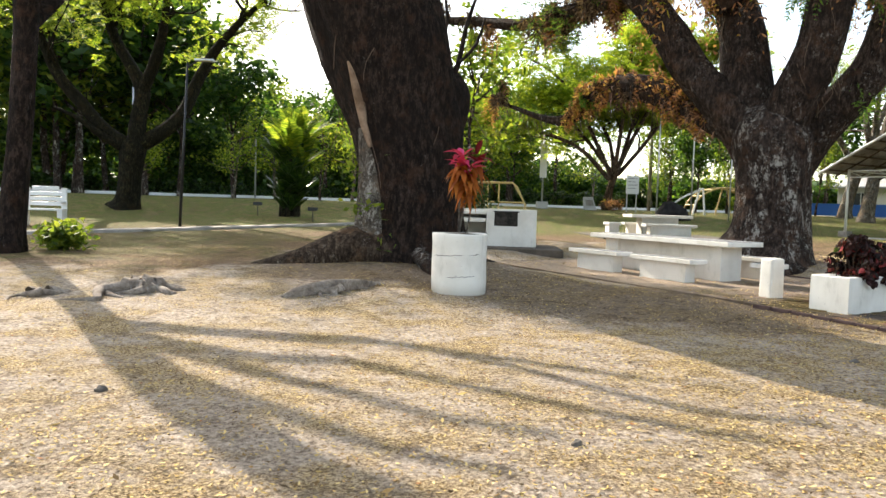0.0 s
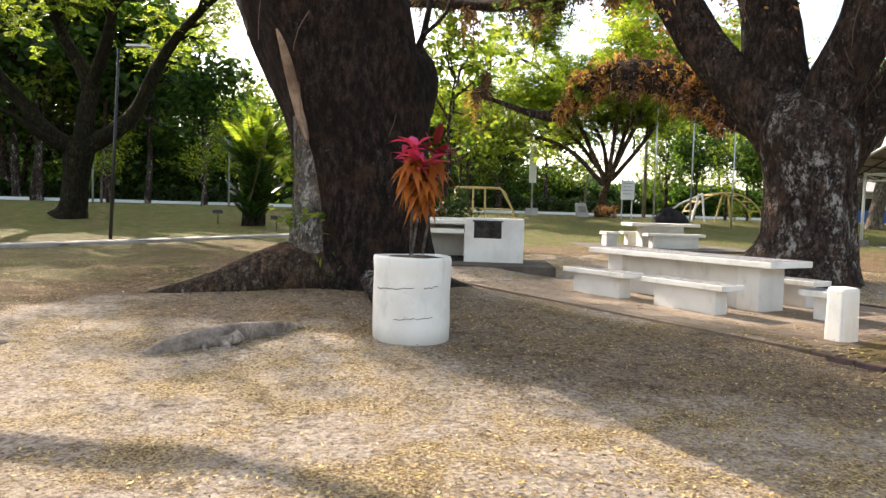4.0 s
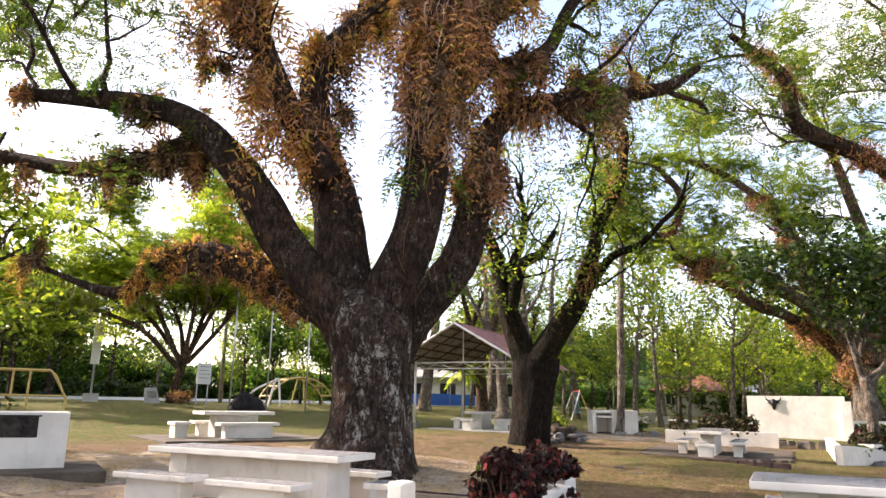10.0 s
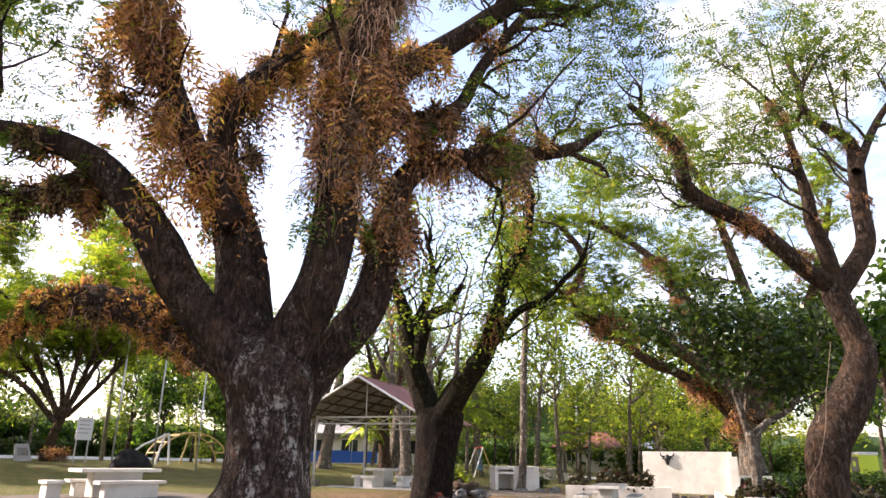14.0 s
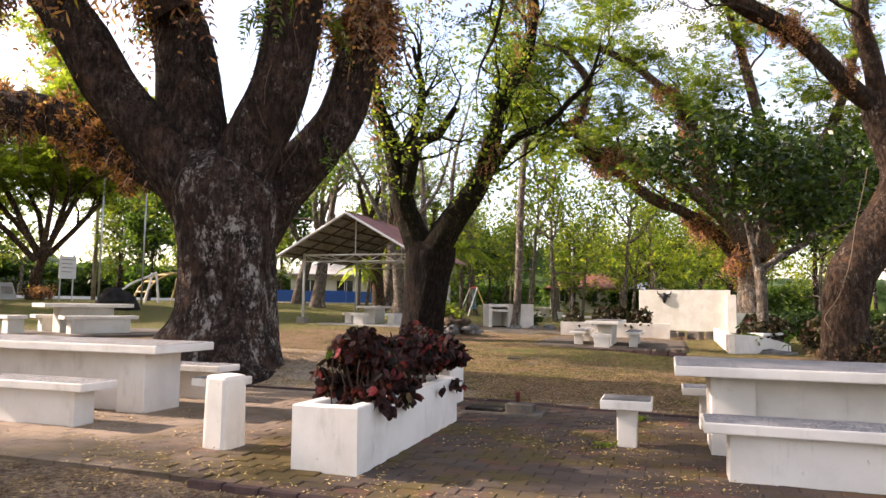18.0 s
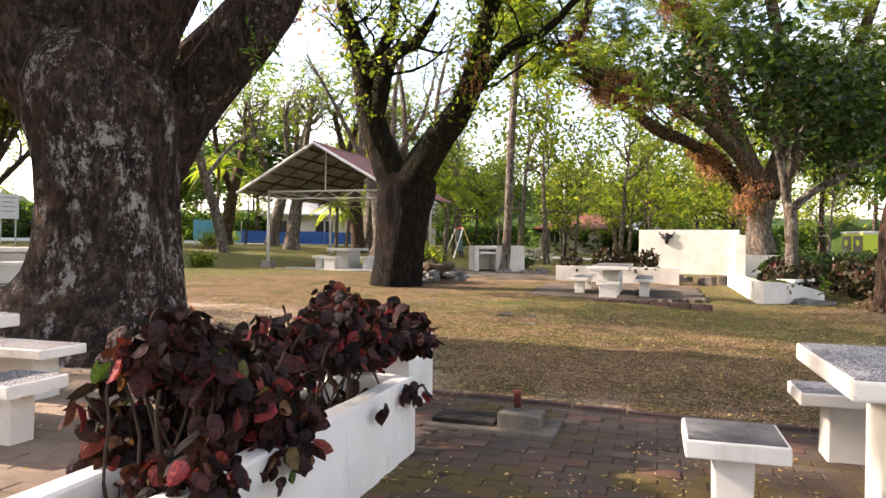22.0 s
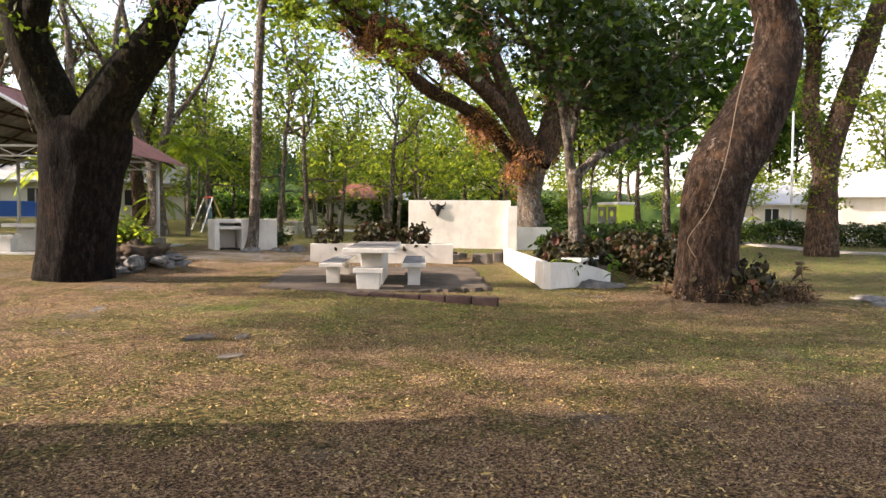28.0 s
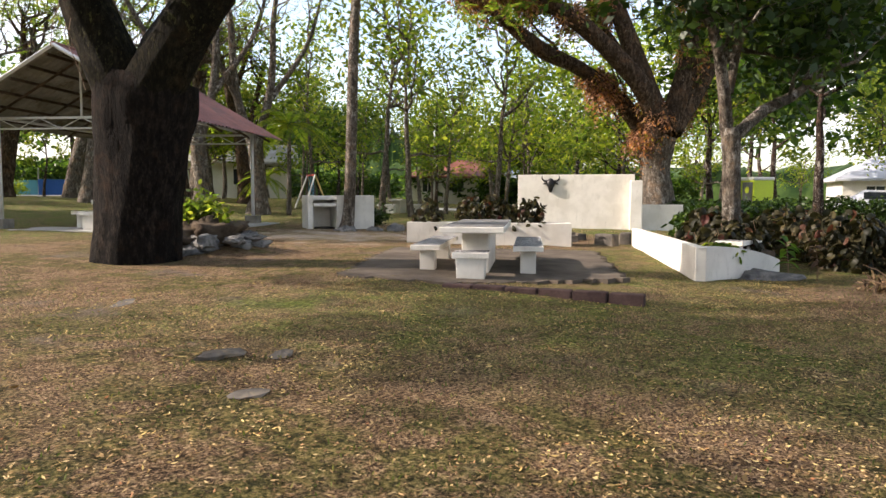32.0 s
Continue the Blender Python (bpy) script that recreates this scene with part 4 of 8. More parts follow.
ARCH_7 = [(10.44, 42.54, 3.50, 0.25), (11.89, 42.66, 6.59, 0.20), (13.58, 42.67, 9.44, 0.15), (15.51, 42.59, 11.36, 0.10)]
ARCH_8 = [(10.26, 42.62, 3.33, 0.25), (8.53, 44.42, 7.56, 0.20), (7.06, 46.12, 10.10, 0.16), (4.87, 48.12, 11.86, 0.11)]
ARCH_9 = [(10.38, 42.57, 3.50, 0.23), (10.65, 41.73, 7.70, 0.18), (10.71, 40.98, 10.48, 0.13), (10.44, 40.37, 11.90, 0.08)]
ARCH_LIMBS = tuple([(x, y, z, r * 0.62) for x, y, z, r in run] for run in (ARCH_1, ARCH_2, ARCH_3, ARCH_4, ARCH_5, ARCH_6, ARCH_7, ARCH_8, ARCH_9))
THIN_1 = [(24.55, 24.42, 0.29, 0.22), (24.61, 24.34, 0.96, 0.17), (24.66, 24.28, 2.95, 0.16), (24.71, 24.21, 5.72, 0.15), (24.77, 24.12, 7.65, 0.13), (24.86, 24.01, 9.54, 0.10)]
THIN_LIMBS = (THIN_1,)
WALLTREE_1 = [(34.27, 18.54, 1.19, 0.64), (34.26, 18.57, 2.29, 0.48), (34.26, 18.56, 2.97, 0.55), (34.28, 18.52, 3.66, 0.64)]
WALLTREE_2 = [(34.12, 18.82, 3.43, 0.31), (33.17, 19.55, 4.73, 0.28), (32.09, 20.53, 5.75, 0.24), (31.04, 21.46, 6.31, 0.26), (30.00, 22.34, 7.25, 0.20), (29.00, 23.18, 8.16, 0.14), (28.11, 23.79, 8.62, 0.09)]
WALLTREE_3 = [(34.26, 18.56, 3.66, 0.30), (34.29, 19.04, 5.28, 0.25), (33.87, 20.38, 7.15, 0.22), (33.76, 21.11, 9.05, 0.21), (33.87, 21.45, 11.43, 0.15)]
WALLTREE_4 = [(34.39, 18.32, 3.55, 0.31), (35.39, 17.84, 5.23, 0.28), (36.64, 16.91, 6.64, 0.24), (37.96, 15.83, 8.46, 0.21)]
WALLTREE_5 = [(32.89, 17.89, 3.57, 0.43), (31.78, 18.39, 5.11, 0.33), (29.75, 19.65, 6.81, 0.26), (27.82, 20.82, 7.56, 0.21), (25.85, 22.03, 8.50, 0.15), (25.94, 21.53, 10.61, 0.17), (24.83, 22.02, 12.12, 0.12)]
WALLTREE_6 = [(32.89, 17.89, 3.57, 0.38), (31.94, 19.02, 7.13, 0.29), (31.19, 19.97, 10.19, 0.23), (29.63, 21.59, 12.41, 0.17), (27.93, 23.34, 13.66, 0.16)]
WALLTREE_7 = [(33.03, 17.78, 3.57, 0.38), (33.47, 17.09, 7.08, 0.29), (32.60, 17.49, 10.81, 0.23), (31.64, 17.96, 14.17, 0.17), (30.53, 18.56, 16.46, 0.15)]
WALLTREE_8 = [(33.13, 17.70, 3.57, 0.38), (35.42, 16.66, 7.00, 0.30), (37.68, 15.64, 10.83, 0.23), (39.47, 15.01, 15.41, 0.15)]
WALLTREE_LIMBS = (WALLTREE_1, WALLTREE_2, WALLTREE_3, WALLTREE_4, WALLTREE_5, WALLTREE_6, WALLTREE_7, WALLTREE_8,)
DARK_1 = [(22.48, 13.04, 0.55, 0.16), (22.47, 13.05, 1.27, 0.15), (22.46, 13.07, 2.07, 0.15), (22.44, 13.10, 2.50, 0.16)]
DARK_2 = [(22.42, 13.15, 2.44, 0.11), (22.13, 13.16, 3.20, 0.10), (21.78, 13.28, 4.10, 0.08), (21.24, 13.78, 5.09, 0.06), (20.74, 14.19, 5.58, 0.04)]
DARK_3 = [(22.49, 13.02, 2.37, 0.11), (22.95, 12.68, 2.83, 0.10), (23.49, 12.19, 3.23, 0.09), (23.91, 11.92, 4.10, 0.07), (24.28, 11.77, 5.30, 0.05)]
DARK_4 = [(22.42, 13.14, 3.11, 0.08), (22.76, 13.03, 4.37, 0.07), (23.17, 12.79, 5.54, 0.05)]
DARK_LIMBS = (DARK_1, DARK_2, DARK_3, DARK_4,)
PAIR_1 = [(37.54, 8.06, 1.34, 0.56), (37.58, 7.99, 3.36, 0.43), (37.83, 7.52, 5.47, 0.40), (38.19, 6.84, 7.78, 0.38), (38.45, 6.33, 9.66, 0.32), (38.71, 5.85, 11.94, 0.23)]
PAIR_2 = [(37.51, 8.12, 3.36, 0.32), (37.47, 8.55, 5.49, 0.30), (37.67, 8.52, 8.06, 0.26), (37.73, 8.78, 10.65, 0.19)]
PAIR_LIMBS = (PAIR_1, PAIR_2,)

# ---- ground ----
def axis_steps(lo, hi, fine, far):
    mid = np.arange(lo, hi + fine / 2, fine)
    grow = np.cumsum(fine * 1.22 ** np.arange(1, 60))
    grow = grow[grow < far]
    return np.concatenate([lo - grow[::-1], mid, hi + grow])


def make_ground():
    gx, gy = axis_steps(-14, 30, 0.28, 420), axis_steps(-6, 32, 0.28, 420)
    X, Y = np.meshgrid(gx, gy, indexing="ij")
    Z = ground_z(X, Y)
    near = np.exp(-((X - 8) ** 2 + (Y - 10) ** 2) / 900)
    for i in range(X.shape[0]):
        for j in range(X.shape[1]):
            if near[i, j] > 0.2:
                Z[i, j] += 0.022 * noise.noise(Vector((X[i, j] * 0.9, Y[i, j] * 0.9, 0))) + 0.012 * noise.noise(Vector((X[i, j] * 2.7, Y[i, j] * 2.7, 4)))
    v = np.stack([X, Y, Z], -1).reshape(-1, 3)
    ny = len(gy)
    i, j = np.meshgrid(np.arange(len(gx) - 1), np.arange(ny - 1), indexing="ij")
    q = np.stack([i * ny + j, (i + 1) * ny + j, (i + 1) * ny + j + 1, i * ny + j + 1], -1).reshape(-1, 4)
    me = quads_mesh("ground", v, q, GROUND, True)
    s = Y - 0.2 * X
    lawn = 0.95 * sstep(16, 25, s)
    lawn = np.maximum(lawn, 0.48 * sstep(7.5, 10, X) * sstep(0, 4, Y))
    lawn = np.maximum(lawn, 0.82 * sstep(11.8, 15.0, X + 0.25 * (Y - 10)) * sstep(-2, 2, Y) * (1 - sstep(15, 19, Y)))
    lawn = np.maximum(lawn, 0.95 * sstep(24, 30, X))
    lawn = np.maximum(lawn, 0.72 * (1 - sstep(-4.2, -1.8, X)) * sstep(9.0, 12, Y))
    for mx, my, r in ((-0.6, 12.6, 3.0), (7.9, 15.8, 2.6), (19.8, 9.9, 1.8), (22.5, 22.5, 3.0)):
        lawn = lawn * (1 - 0.85 * np.exp(-((X - mx) ** 2 + (Y - my) ** 2) / (r * r)))
    a = me.attributes.new("lawn", "FLOAT", "POINT")
    a.data.foreach_set("value", lawn.astype(np.float32).ravel())
    # soil at three tree feet; the remaining spots darken earth lying in shade
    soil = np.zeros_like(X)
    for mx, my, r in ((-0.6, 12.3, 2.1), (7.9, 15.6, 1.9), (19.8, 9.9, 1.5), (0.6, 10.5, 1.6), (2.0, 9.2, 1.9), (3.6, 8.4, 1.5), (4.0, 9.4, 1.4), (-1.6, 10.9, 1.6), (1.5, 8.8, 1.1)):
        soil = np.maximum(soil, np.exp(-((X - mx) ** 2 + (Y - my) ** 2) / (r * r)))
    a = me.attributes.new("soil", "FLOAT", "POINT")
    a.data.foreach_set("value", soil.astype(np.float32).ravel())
    return tagged(new("ground", me), "bare earth and thin lawn strewn with dry yellow leaves", "ground", "", "structure")


make_ground()


def strip(name, pts, width, mat, thick, label, category="path"):
    """A flat slab that follows the ground along a line."""
    p = resample([(x, y, 0, 1) for x, y in pts], 1.2)[:, :2]
    t = unit(np.gradient(p, axis=0))
    s = np.stack([t[:, 1], -t[:, 0]], -1)
    v, q = [], []
    for k in range(len(p)):
        for w, dz in ((-0.5, -0.3), (-0.5, thick), (0.5, thick), (0.5, -0.3)):
            a = p[k] + s[k] * w * width
            v.append((a[0], a[1], gz(a[0], a[1]) + dz))
    for k in range(len(p) - 1):
        for j in range(3):
            q.append((k * 4 + j, k * 4 + 4 + j, k * 4 + 5 + j, k * 4 + 1 + j))
    return tagged(new(name, quads_mesh(name, v, q, mat)), label, category, "", "structure")


strip("path_1", [(-14, 12.6), (-9.4, 16.8), (-6, 21.5), (-3.4, 26), (-1, 34)], 0.8, CONCRETE, 0.05, "narrow grey concrete footpath through the lawn")
strip("road_1", [(-60, 30), (-40, 42), (-24, 52), (0, 60), (40, 66)], 6.0, ROADM, 0.05, "pale concrete road beyond the lawn", "road")
strip("kerb_1", [(-60, 26.6), (-40, 38.4), (-24, 48.4), (0, 56.6), (40, 62.6)], 0.4, WHITEPAINT, 0.20, "white painted kerb of the road", "kerb")
strip("path_2", [(64, 20), (52, 15), (42, 9.6), (39, 5.5), (38, -6), (38, -20)], 1.0, CONCRETE, 0.04, "curving grey concrete footpath beside a hedge")
strip("road_2", [(48, 40), (50, 22), (49, 6), (47, -30)], 5.0, ROADM, 0.04, "pale concrete lane in front of the houses", "road")

# ---- the old trees near the walk ----
# unseen high limbs, added to throw shade on the lawn
FERN_SHADE = ([(2.97, 15.51, 12.1, 0.16), (1.6, 20.0, 13.6, 0.14), (0.0, 25.0, 14.6, 0.11), (-2.0, 30.0, 15.2, 0.06)],
             [(2.97, 15.51, 12.1, 0.15), (3.4, 20.0, 14.0, 0.13), (2.8, 26.0, 15.2, 0.10), (2.2, 31.0, 15.7, 0.06)],
             [(2.97, 15.51, 12.1, 0.14), (0.4, 19.0, 13.4, 0.12), (-2.0, 24.4, 14.5, 0.09), (-4.0, 29.0, 15.1, 0.05)],
             [(2.8, 26.0, 15.2, 0.10), (1.0, 30.0, 15.8, 0.08), (0.4, 34.0, 16.2, 0.05)])
fern_tree, fern_paths, rng = old_tree("rain_tree", FERN_LIMBS + FERN_SHADE, 11, BARK_DARK, LEAF_RAIN,
    "huge spreading tree with dark bark and rust-brown ferns", seg=56, rough=0.10, kids=5, kid_len=3.6, kid_r=0.075, level=3, wander=0.42,
    per=2, pairs=6, stem=0.40, size=0.10, width=0.045, spread=0.22, first=0.55, skip=(2, 3, 10, 11, 12, 13), leaf_flat=0.2, limb_bark=BARK_LIMB, trunk_label="thick ridged trunk with pale lichen patches")
# dense sprays on the added limbs block the sun above the view
upper, tips = Heap(), []
for run in fern_paths[10:14]:
    branch_out(rng, run, upper, tips, 10, 3.4, 0.06, 2, 0.05, 0.4, 0.25)
child("upper_branchwork", upper.mesh("upper_branchwork", BARK_LIMB, True), fern_tree, "", "stuff")
child("upper_crown", quads_mesh("upper_crown", *sprays(rng, np.array(tips), 6, 6, 0.5, 0.17, 0.08, 0.5, 0.25), LEAF_RAIN), fern_tree, "", "stuff")
dry, orange, dead, fresh, straw = Heap(), Heap(), Heap(), Heap(), Heap()
for run, count, a, b, reach, heaps in ((2, 420, 0.05, 0.95, 0.42, [dry, dead, dead]), (4, 520, 0.28, 1.0, 0.8, [orange, dead, dry, orange]), (5, 620, 0.05, 0.9, 0.85, [orange, orange, orange, dry]), (6, 520, 0.42, 1.0, 0.8, [dry, dead, orange]),
                                       (7, 340, 0.40, 0.85, 0.7, [dry, dead, orange]), (8, 260, 0.0, 0.6, 0.7, [dry, dead, orange]), (1, 120, 0.6, 1.0, 0.3, [dry, dead]), (9, 160, 0.0, 0.5, 0.6, [dry, dead])):
    fern_fronds(rng, fern_paths[run], count, a, b, reach, heaps, 10, 0.21, 0.048, 1.1, 0.62, 1.0, 15)
fern_fronds(rng, fern_paths[3], 620, 0.10, 0.56, 0.25, [dry, dead, dry, orange], 8, 0.13, 0.036, 0.35, 0.9, 0.8, 8)
fern_fronds(rng, fern_paths[3], 170, 0.46, 0.66, 0.34, [orange, fresh, orange], 9, 0.14, 0.036, 0.7, 0.7, 0.8, 8)
for run, count, a, b, ln in ((6, 3400, 0.40, 1.0, 0.50), (7, 1300, 0.40, 0.8, 0.42), (5, 1200, 0.2, 0.9, 0.42), (4, 900, 0.35, 0.9, 0.4), (3, 700, 0.12, 0.56, 0.2), (8, 500, 0.0, 0.5, 0.4)):
    strands(rng, fern_paths[run], count, a, b, ln, straw)
spurs = Heap()
for run, count in ((2, 1), (3, 1), (4, 10), (5, 13), (6, 14), (7, 12), (8, 2)):
    for k in range(count):
        p = fern_paths[run][int(rng.uniform(0.3, 0.95) * (len(fern_paths[run]) - 1))]
        way = unit(rng.normal(0, 1, 3) * np.array([1, 1, 0.35]) + np.array([0, 0, 0.35]))
        spur = twig_path(rng, p[:3], way, rng.uniform(0.7, 2.2), rng.uniform(0.025, 0.06), 0.1, 0.4, 8)
        spurs.add(*tube_arrays(spur, 6))
        if k % 3 < 2:
            fern_fronds(rng, spur, 40, 0.25, 1.0, 0.8, [orange, dead, dry], 9, 0.19, 0.036, 1.0, 0.65, 1.0, 11)
        if k % 4 == 0:
            fern_fronds(rng, spur, 9, 0.4, 1.0, 0.7, fresh, 12, 0.17, 0.04, 0.6)
child("side_branchwork", spurs.mesh("side_branchwork", BARK_LIMB, True), fern_tree, "short crooked side branches", "stuff")
for run, count, a, b in ((7, 10, 0.12, 0.3), (2, 22, 0.3, 1.0), (4, 14, 0.2, 0.5), (6, 22, 0.2, 0.7), (1, 16, 0.1, 0.9)):
    fern_fronds(rng, fern_paths[run], count, a, b, 0.75, fresh, 12, 0.17, 0.035, 0.6)
child("dry_fern", dry.mesh("dry_fern", FERN_DRY), fern_tree, "rust-brown dried hanging ferns", "stuff")
child("dead_fern", dead.mesh("dead_fern", FERN_DEAD), fern_tree, "dark brown dead ferns", "stuff")
child("orange_fern", orange.mesh("orange_fern", FERN_ORANGE), fern_tree, "bright orange dried ferns", "stuff")
child("dead_strand_mass", straw.mesh("dead_strand_mass", STRAW), fern_tree, "pale brown dead hanging strands", "stuff")
child("green_fern", fresh.mesh("green_fern", FERN_GREEN), fern_tree, "fresh green fern fronds", "stuff")


def vines(tree, paths, runs, count, drop, seed):
    rg = np.random.default_rng(seed)
    h = Heap()
    for k in range(count):
        p = paths[runs[k % len(runs)]]
        i = int(rg.uniform(0.1, 0.95) * (len(p) - 1))
        s = p[i, :3] + unit(rg.normal(0, 1, 3)) * p[i, 3]
        tw = twig_path(rg, s, (rg.normal(0, 0.4), rg.normal(0, 0.4), -1), drop * rg.uniform(0.4, 1.3), 0.011, -0.25, 0.22, 6)
        h.add(*tube_arrays(tw, 3))
    child("vine_tangle", h.mesh("vines", VINE), tree, "thin dry hanging rootlets", "stuff")


vines(fern_tree, fern_paths, (2, 3, 4, 5, 6, 7, 6), 520, 0.9, 5)
big = Heap()
for fx, fy, fz, hang in ((8.4, 15.3, 3.75, 0.75), (8.5, 15.32, 3.8, 0.7), (9.0, 15.45, 3.9, 0.8), (9.15, 15.5, 3.85, 0.7), (9.3, 15.6, 3.9, 0.6)):
    spot = np.array([(fx, fy, fz, 0.05), (fx, fy, fz + 0.1, 0.05)]) - np.array([*fern_tree.location, 0])
    fern_fronds(rng, spot, 2, 0, 1, hang, big, 14, 0.16, 0.034, 1.0, 0.3, 0.3)
child("hanging_fern", big.mesh("hanging_fern", FERN_GREEN), fern_tree, "long fresh green fern fronds", "stuff")
fork_tree, fork_paths, rng = old_tree("forked_tree", FORK_LIMBS, 21, BARK_BLACK, LEAF_MID,
    "dark forked tree with a thick trunk and leafy upper limbs", seg=40, rough=0.09, kids=7, kid_len=2.1, kid_r=0.05, wander=0.4, leaf_kind="clump", per=7, size=0.17, width=0.08, spread=0.30, first=0.22, skip=(5,), limb_bark=BARK_MOSS)
dry = Heap()
for run, count, a, b in ((2, 150, 0.3, 0.9), (1, 60, 0.5, 1.0)):
    fern_fronds(rng, fork_paths[run], count, a, b, 0.5, dry, 8, 0.10, 0.03, 0.7)
bare = Heap()
for run in (1, 2, 2, 5, 5, 4):
    branch_out(rng, fork_paths[run], bare, [], 6, 1.7, 0.03, 2, 0.12, 0.4, 0.45)
child("bare_twig_work", bare.mesh("bare_twigs", BARK_MOSS, True), fork_tree, "thin bare crooked twigs", "stuff")
child("dry_fern", dry.mesh("dry_fern", FERN_DRY), fork_tree, "dried brown ferns", "stuff")
vines(fork_tree, fork_paths, (1, 2), 70, 0.9, 6)
lean_tree, lean_paths, rng = old_tree("leaning_tree", LEAN_LIMBS, 31, BARK_RUGGED, LEAF_RAIN,
    "leaning brown-barked tree with a crooked trunk and wide feathery crown", seg=40, rough=0.09, kids=6, kid_len=3.6, kid_r=0.06, level=3, wander=0.42, per=2, pairs=6, stem=0.42, size=0.115, width=0.05, spread=0.24, first=0.3, leaf_flat=0.2)
dry = Heap()
for run, count in ((1, 520), (2, 120), (3, 160)):
    fern_fronds(rng, lean_paths[run], count, 0.15, 1.0, 0.28, dry, 6, 0.09, 0.03, 0.4)
child("dry_fern", dry.mesh("dry_fern", FERN_DRY), lean_tree, "dried brown ferns", "stuff")
liana = [(19.10, 9.30, 4.40, 0.008), (19.07, 9.43, 3.74, 0.008), (19.04, 9.55, 3.19, 0.008), (19.02, 9.63, 2.63, 0.008), (18.99, 9.73, 2.13, 0.008), (18.94, 9.91, 1.57, 0.008), (18.89, 10.13, 1.23, 0.008), (18.87, 10.19, 1.06, 0.008), (18.90, 10.07, 0.84, 0.008)]
child("liana", quads_mesh("liana", *tube_arrays(resample(np.array(liana) - np.array([*lean_tree.location, 0]), 0.15), 6), PALEVINE, True), lean_tree, "pale dry liana hanging along the trunk")
LEFT_HIGH = ([(-7.4, 12.2, 4.5, 0.12), (-7.8, 13.7, 6.4, 0.11), (-7.8, 14.3, 7.3, 0.08), (-7.4, 14.2, 7.6, 0.06), (-7.0, 14.3, 7.9, 0.05)],
             [(-7.4, 12.2, 4.3, 0.12), (-7.5, 13.6, 6.1, 0.10), (-7.6, 14.9, 7.1, 0.08), (-7.1, 14.8, 7.5, 0.07), (-6.6, 14.7, 7.9, 0.06), (-6.1, 14.8, 8.2, 0.05)],
             [(-7.4, 12.2, 4.2, 0.12), (-7.4, 14.3, 6.0, 0.10), (-7.5, 15.6, 7.0, 0.08), (-6.7, 15.3, 7.4, 0.07), (-6.1, 14.9, 7.8, 0.06), (-5.6, 15.1, 8.2, 0.05)],
             [(-7.4, 12.2, 4.1, 0.12), (-7.2, 14.2, 6.0, 0.10), (-7.3, 15.5, 7.0, 0.07), (-6.7, 15.5, 7.4, 0.06), (-6.1, 15.7, 7.9, 0.05)],
             [(-7.35, 12.1, 5.3, 0.12), (-8.0, 13.8, 7.4, 0.10), (-8.1, 14.3, 8.1, 0.07), (-7.7, 14.3, 8.3, 0.05)])
left_tree, left_paths, rng = old_tree("roadside_tree", LEFT_LIMBS + LEFT_HIGH, 41, BARK_SOOT, LEAF_BRIGHT,
    "grey-brown tree trunk with a flared foot and light green leaves", seg=18, kids=5, kid_len=2.2, per=3, size=0.10, width=0.05, stem=0.3, spread=0.4, smooth_from=1)
plant_tree, plant_paths, rng = old_tree("giant_tree", PLANT_LIMBS, 51, BARK_SOOT, LEAF_RAIN,
    "giant old tree with a broad dark trunk and spreading roots", seg=60, rough=0.10, kids=6, kid_len=3.2, per=10, size=0.10, width=0.04, stem=0.34, spread=0.5, trunk_label="broad dark trunk, pale bare wood on one flank", bare=2, smooth_from=4)
plant_limbs = [c for c in plant_tree.children if c.name.startswith("limb")]
plant_limbs[4].data.materials[0] = BARK_PALE
plant_limbs[3].data.materials[0] = BARK_BROWN
child("bare_wood", quads_mesh("bare_wood", *tube_arrays(resample(np.array(SCAR_1) - np.array([*plant_tree.location, 0]), 0.1), 14, 0.12, 3.0), BAREWOOD, True), plant_tree, "strip of bare pale wood")
vines(plant_tree, plant_paths, (0, 0, 1), 50, 1.6, 7)
# two limbs with leaves above the view, added to shade the brick court
high, tips = Heap(), []
for run in ([(-2.0, 12.9, 6.8, 0.42), (-2.8, 16.0, 10.4, 0.30), (-3.6, 19.5, 12.2, 0.20), (-4.4, 23.5, 13.0, 0.10)], [(-2.5, 15.0, 9.4, 0.26), (-1.6, 18.5, 11.8, 0.18), (-1.4, 22.0, 12.6, 0.10)]):
    path = resample(np.array(run) - np.array([*plant_tree.location, 0]), 0.25)
    child("limb", quads_mesh("bark", *tube_arrays(path, 12, 0.05, 9.0), BARK_SOOT, True), plant_tree)
    branch_out(rng, path, high, tips, 9, 3.2, 0.06, 2, 0.05, 0.4, 0.45)
child("upper_branchwork", high.mesh("upper_branchwork", BARK_SOOT, True), plant_tree, "", "stuff")
child("upper_crown", quads_mesh("upper_crown", *sprays(rng, np.array(tips), 6, 6, 0.5, 0.16, 0.07, 0.5, 0.25), LEAF_RAIN), plant_tree, "", "stuff")
# unseen limb tips added so the crown shades earth near the giant tree
spread_shade = tuple([tuple(run[-1][:3]) + (0.12,), (run[-1][0] + 0.3, run[-1][1] - 0.5, run[-1][2] + 0.5, 0.08), (run[-1][0] + 0.7, run[-1][1] - 1.0, run[-1][2] + 0.9, 0.04)] for run in SPREAD_LIMBS[2:4])
spread_tree, spread_paths, rng = old_tree("spreading_tree", SPREAD_LIMBS + spread_shade, 61, BARK_MOSS, LEAF_BRIGHT,
    "spreading tree with mossy dark limbs and bright backlit leaves", seg=14, kids=8, kid_len=3.2, kid_r=0.08, level=3, wander=0.4, per=3, pairs=6, stem=0.40, size=0.12, width=0.055, spread=0.34, first=0.5, leaf_flat=0.25, skip=(5,))
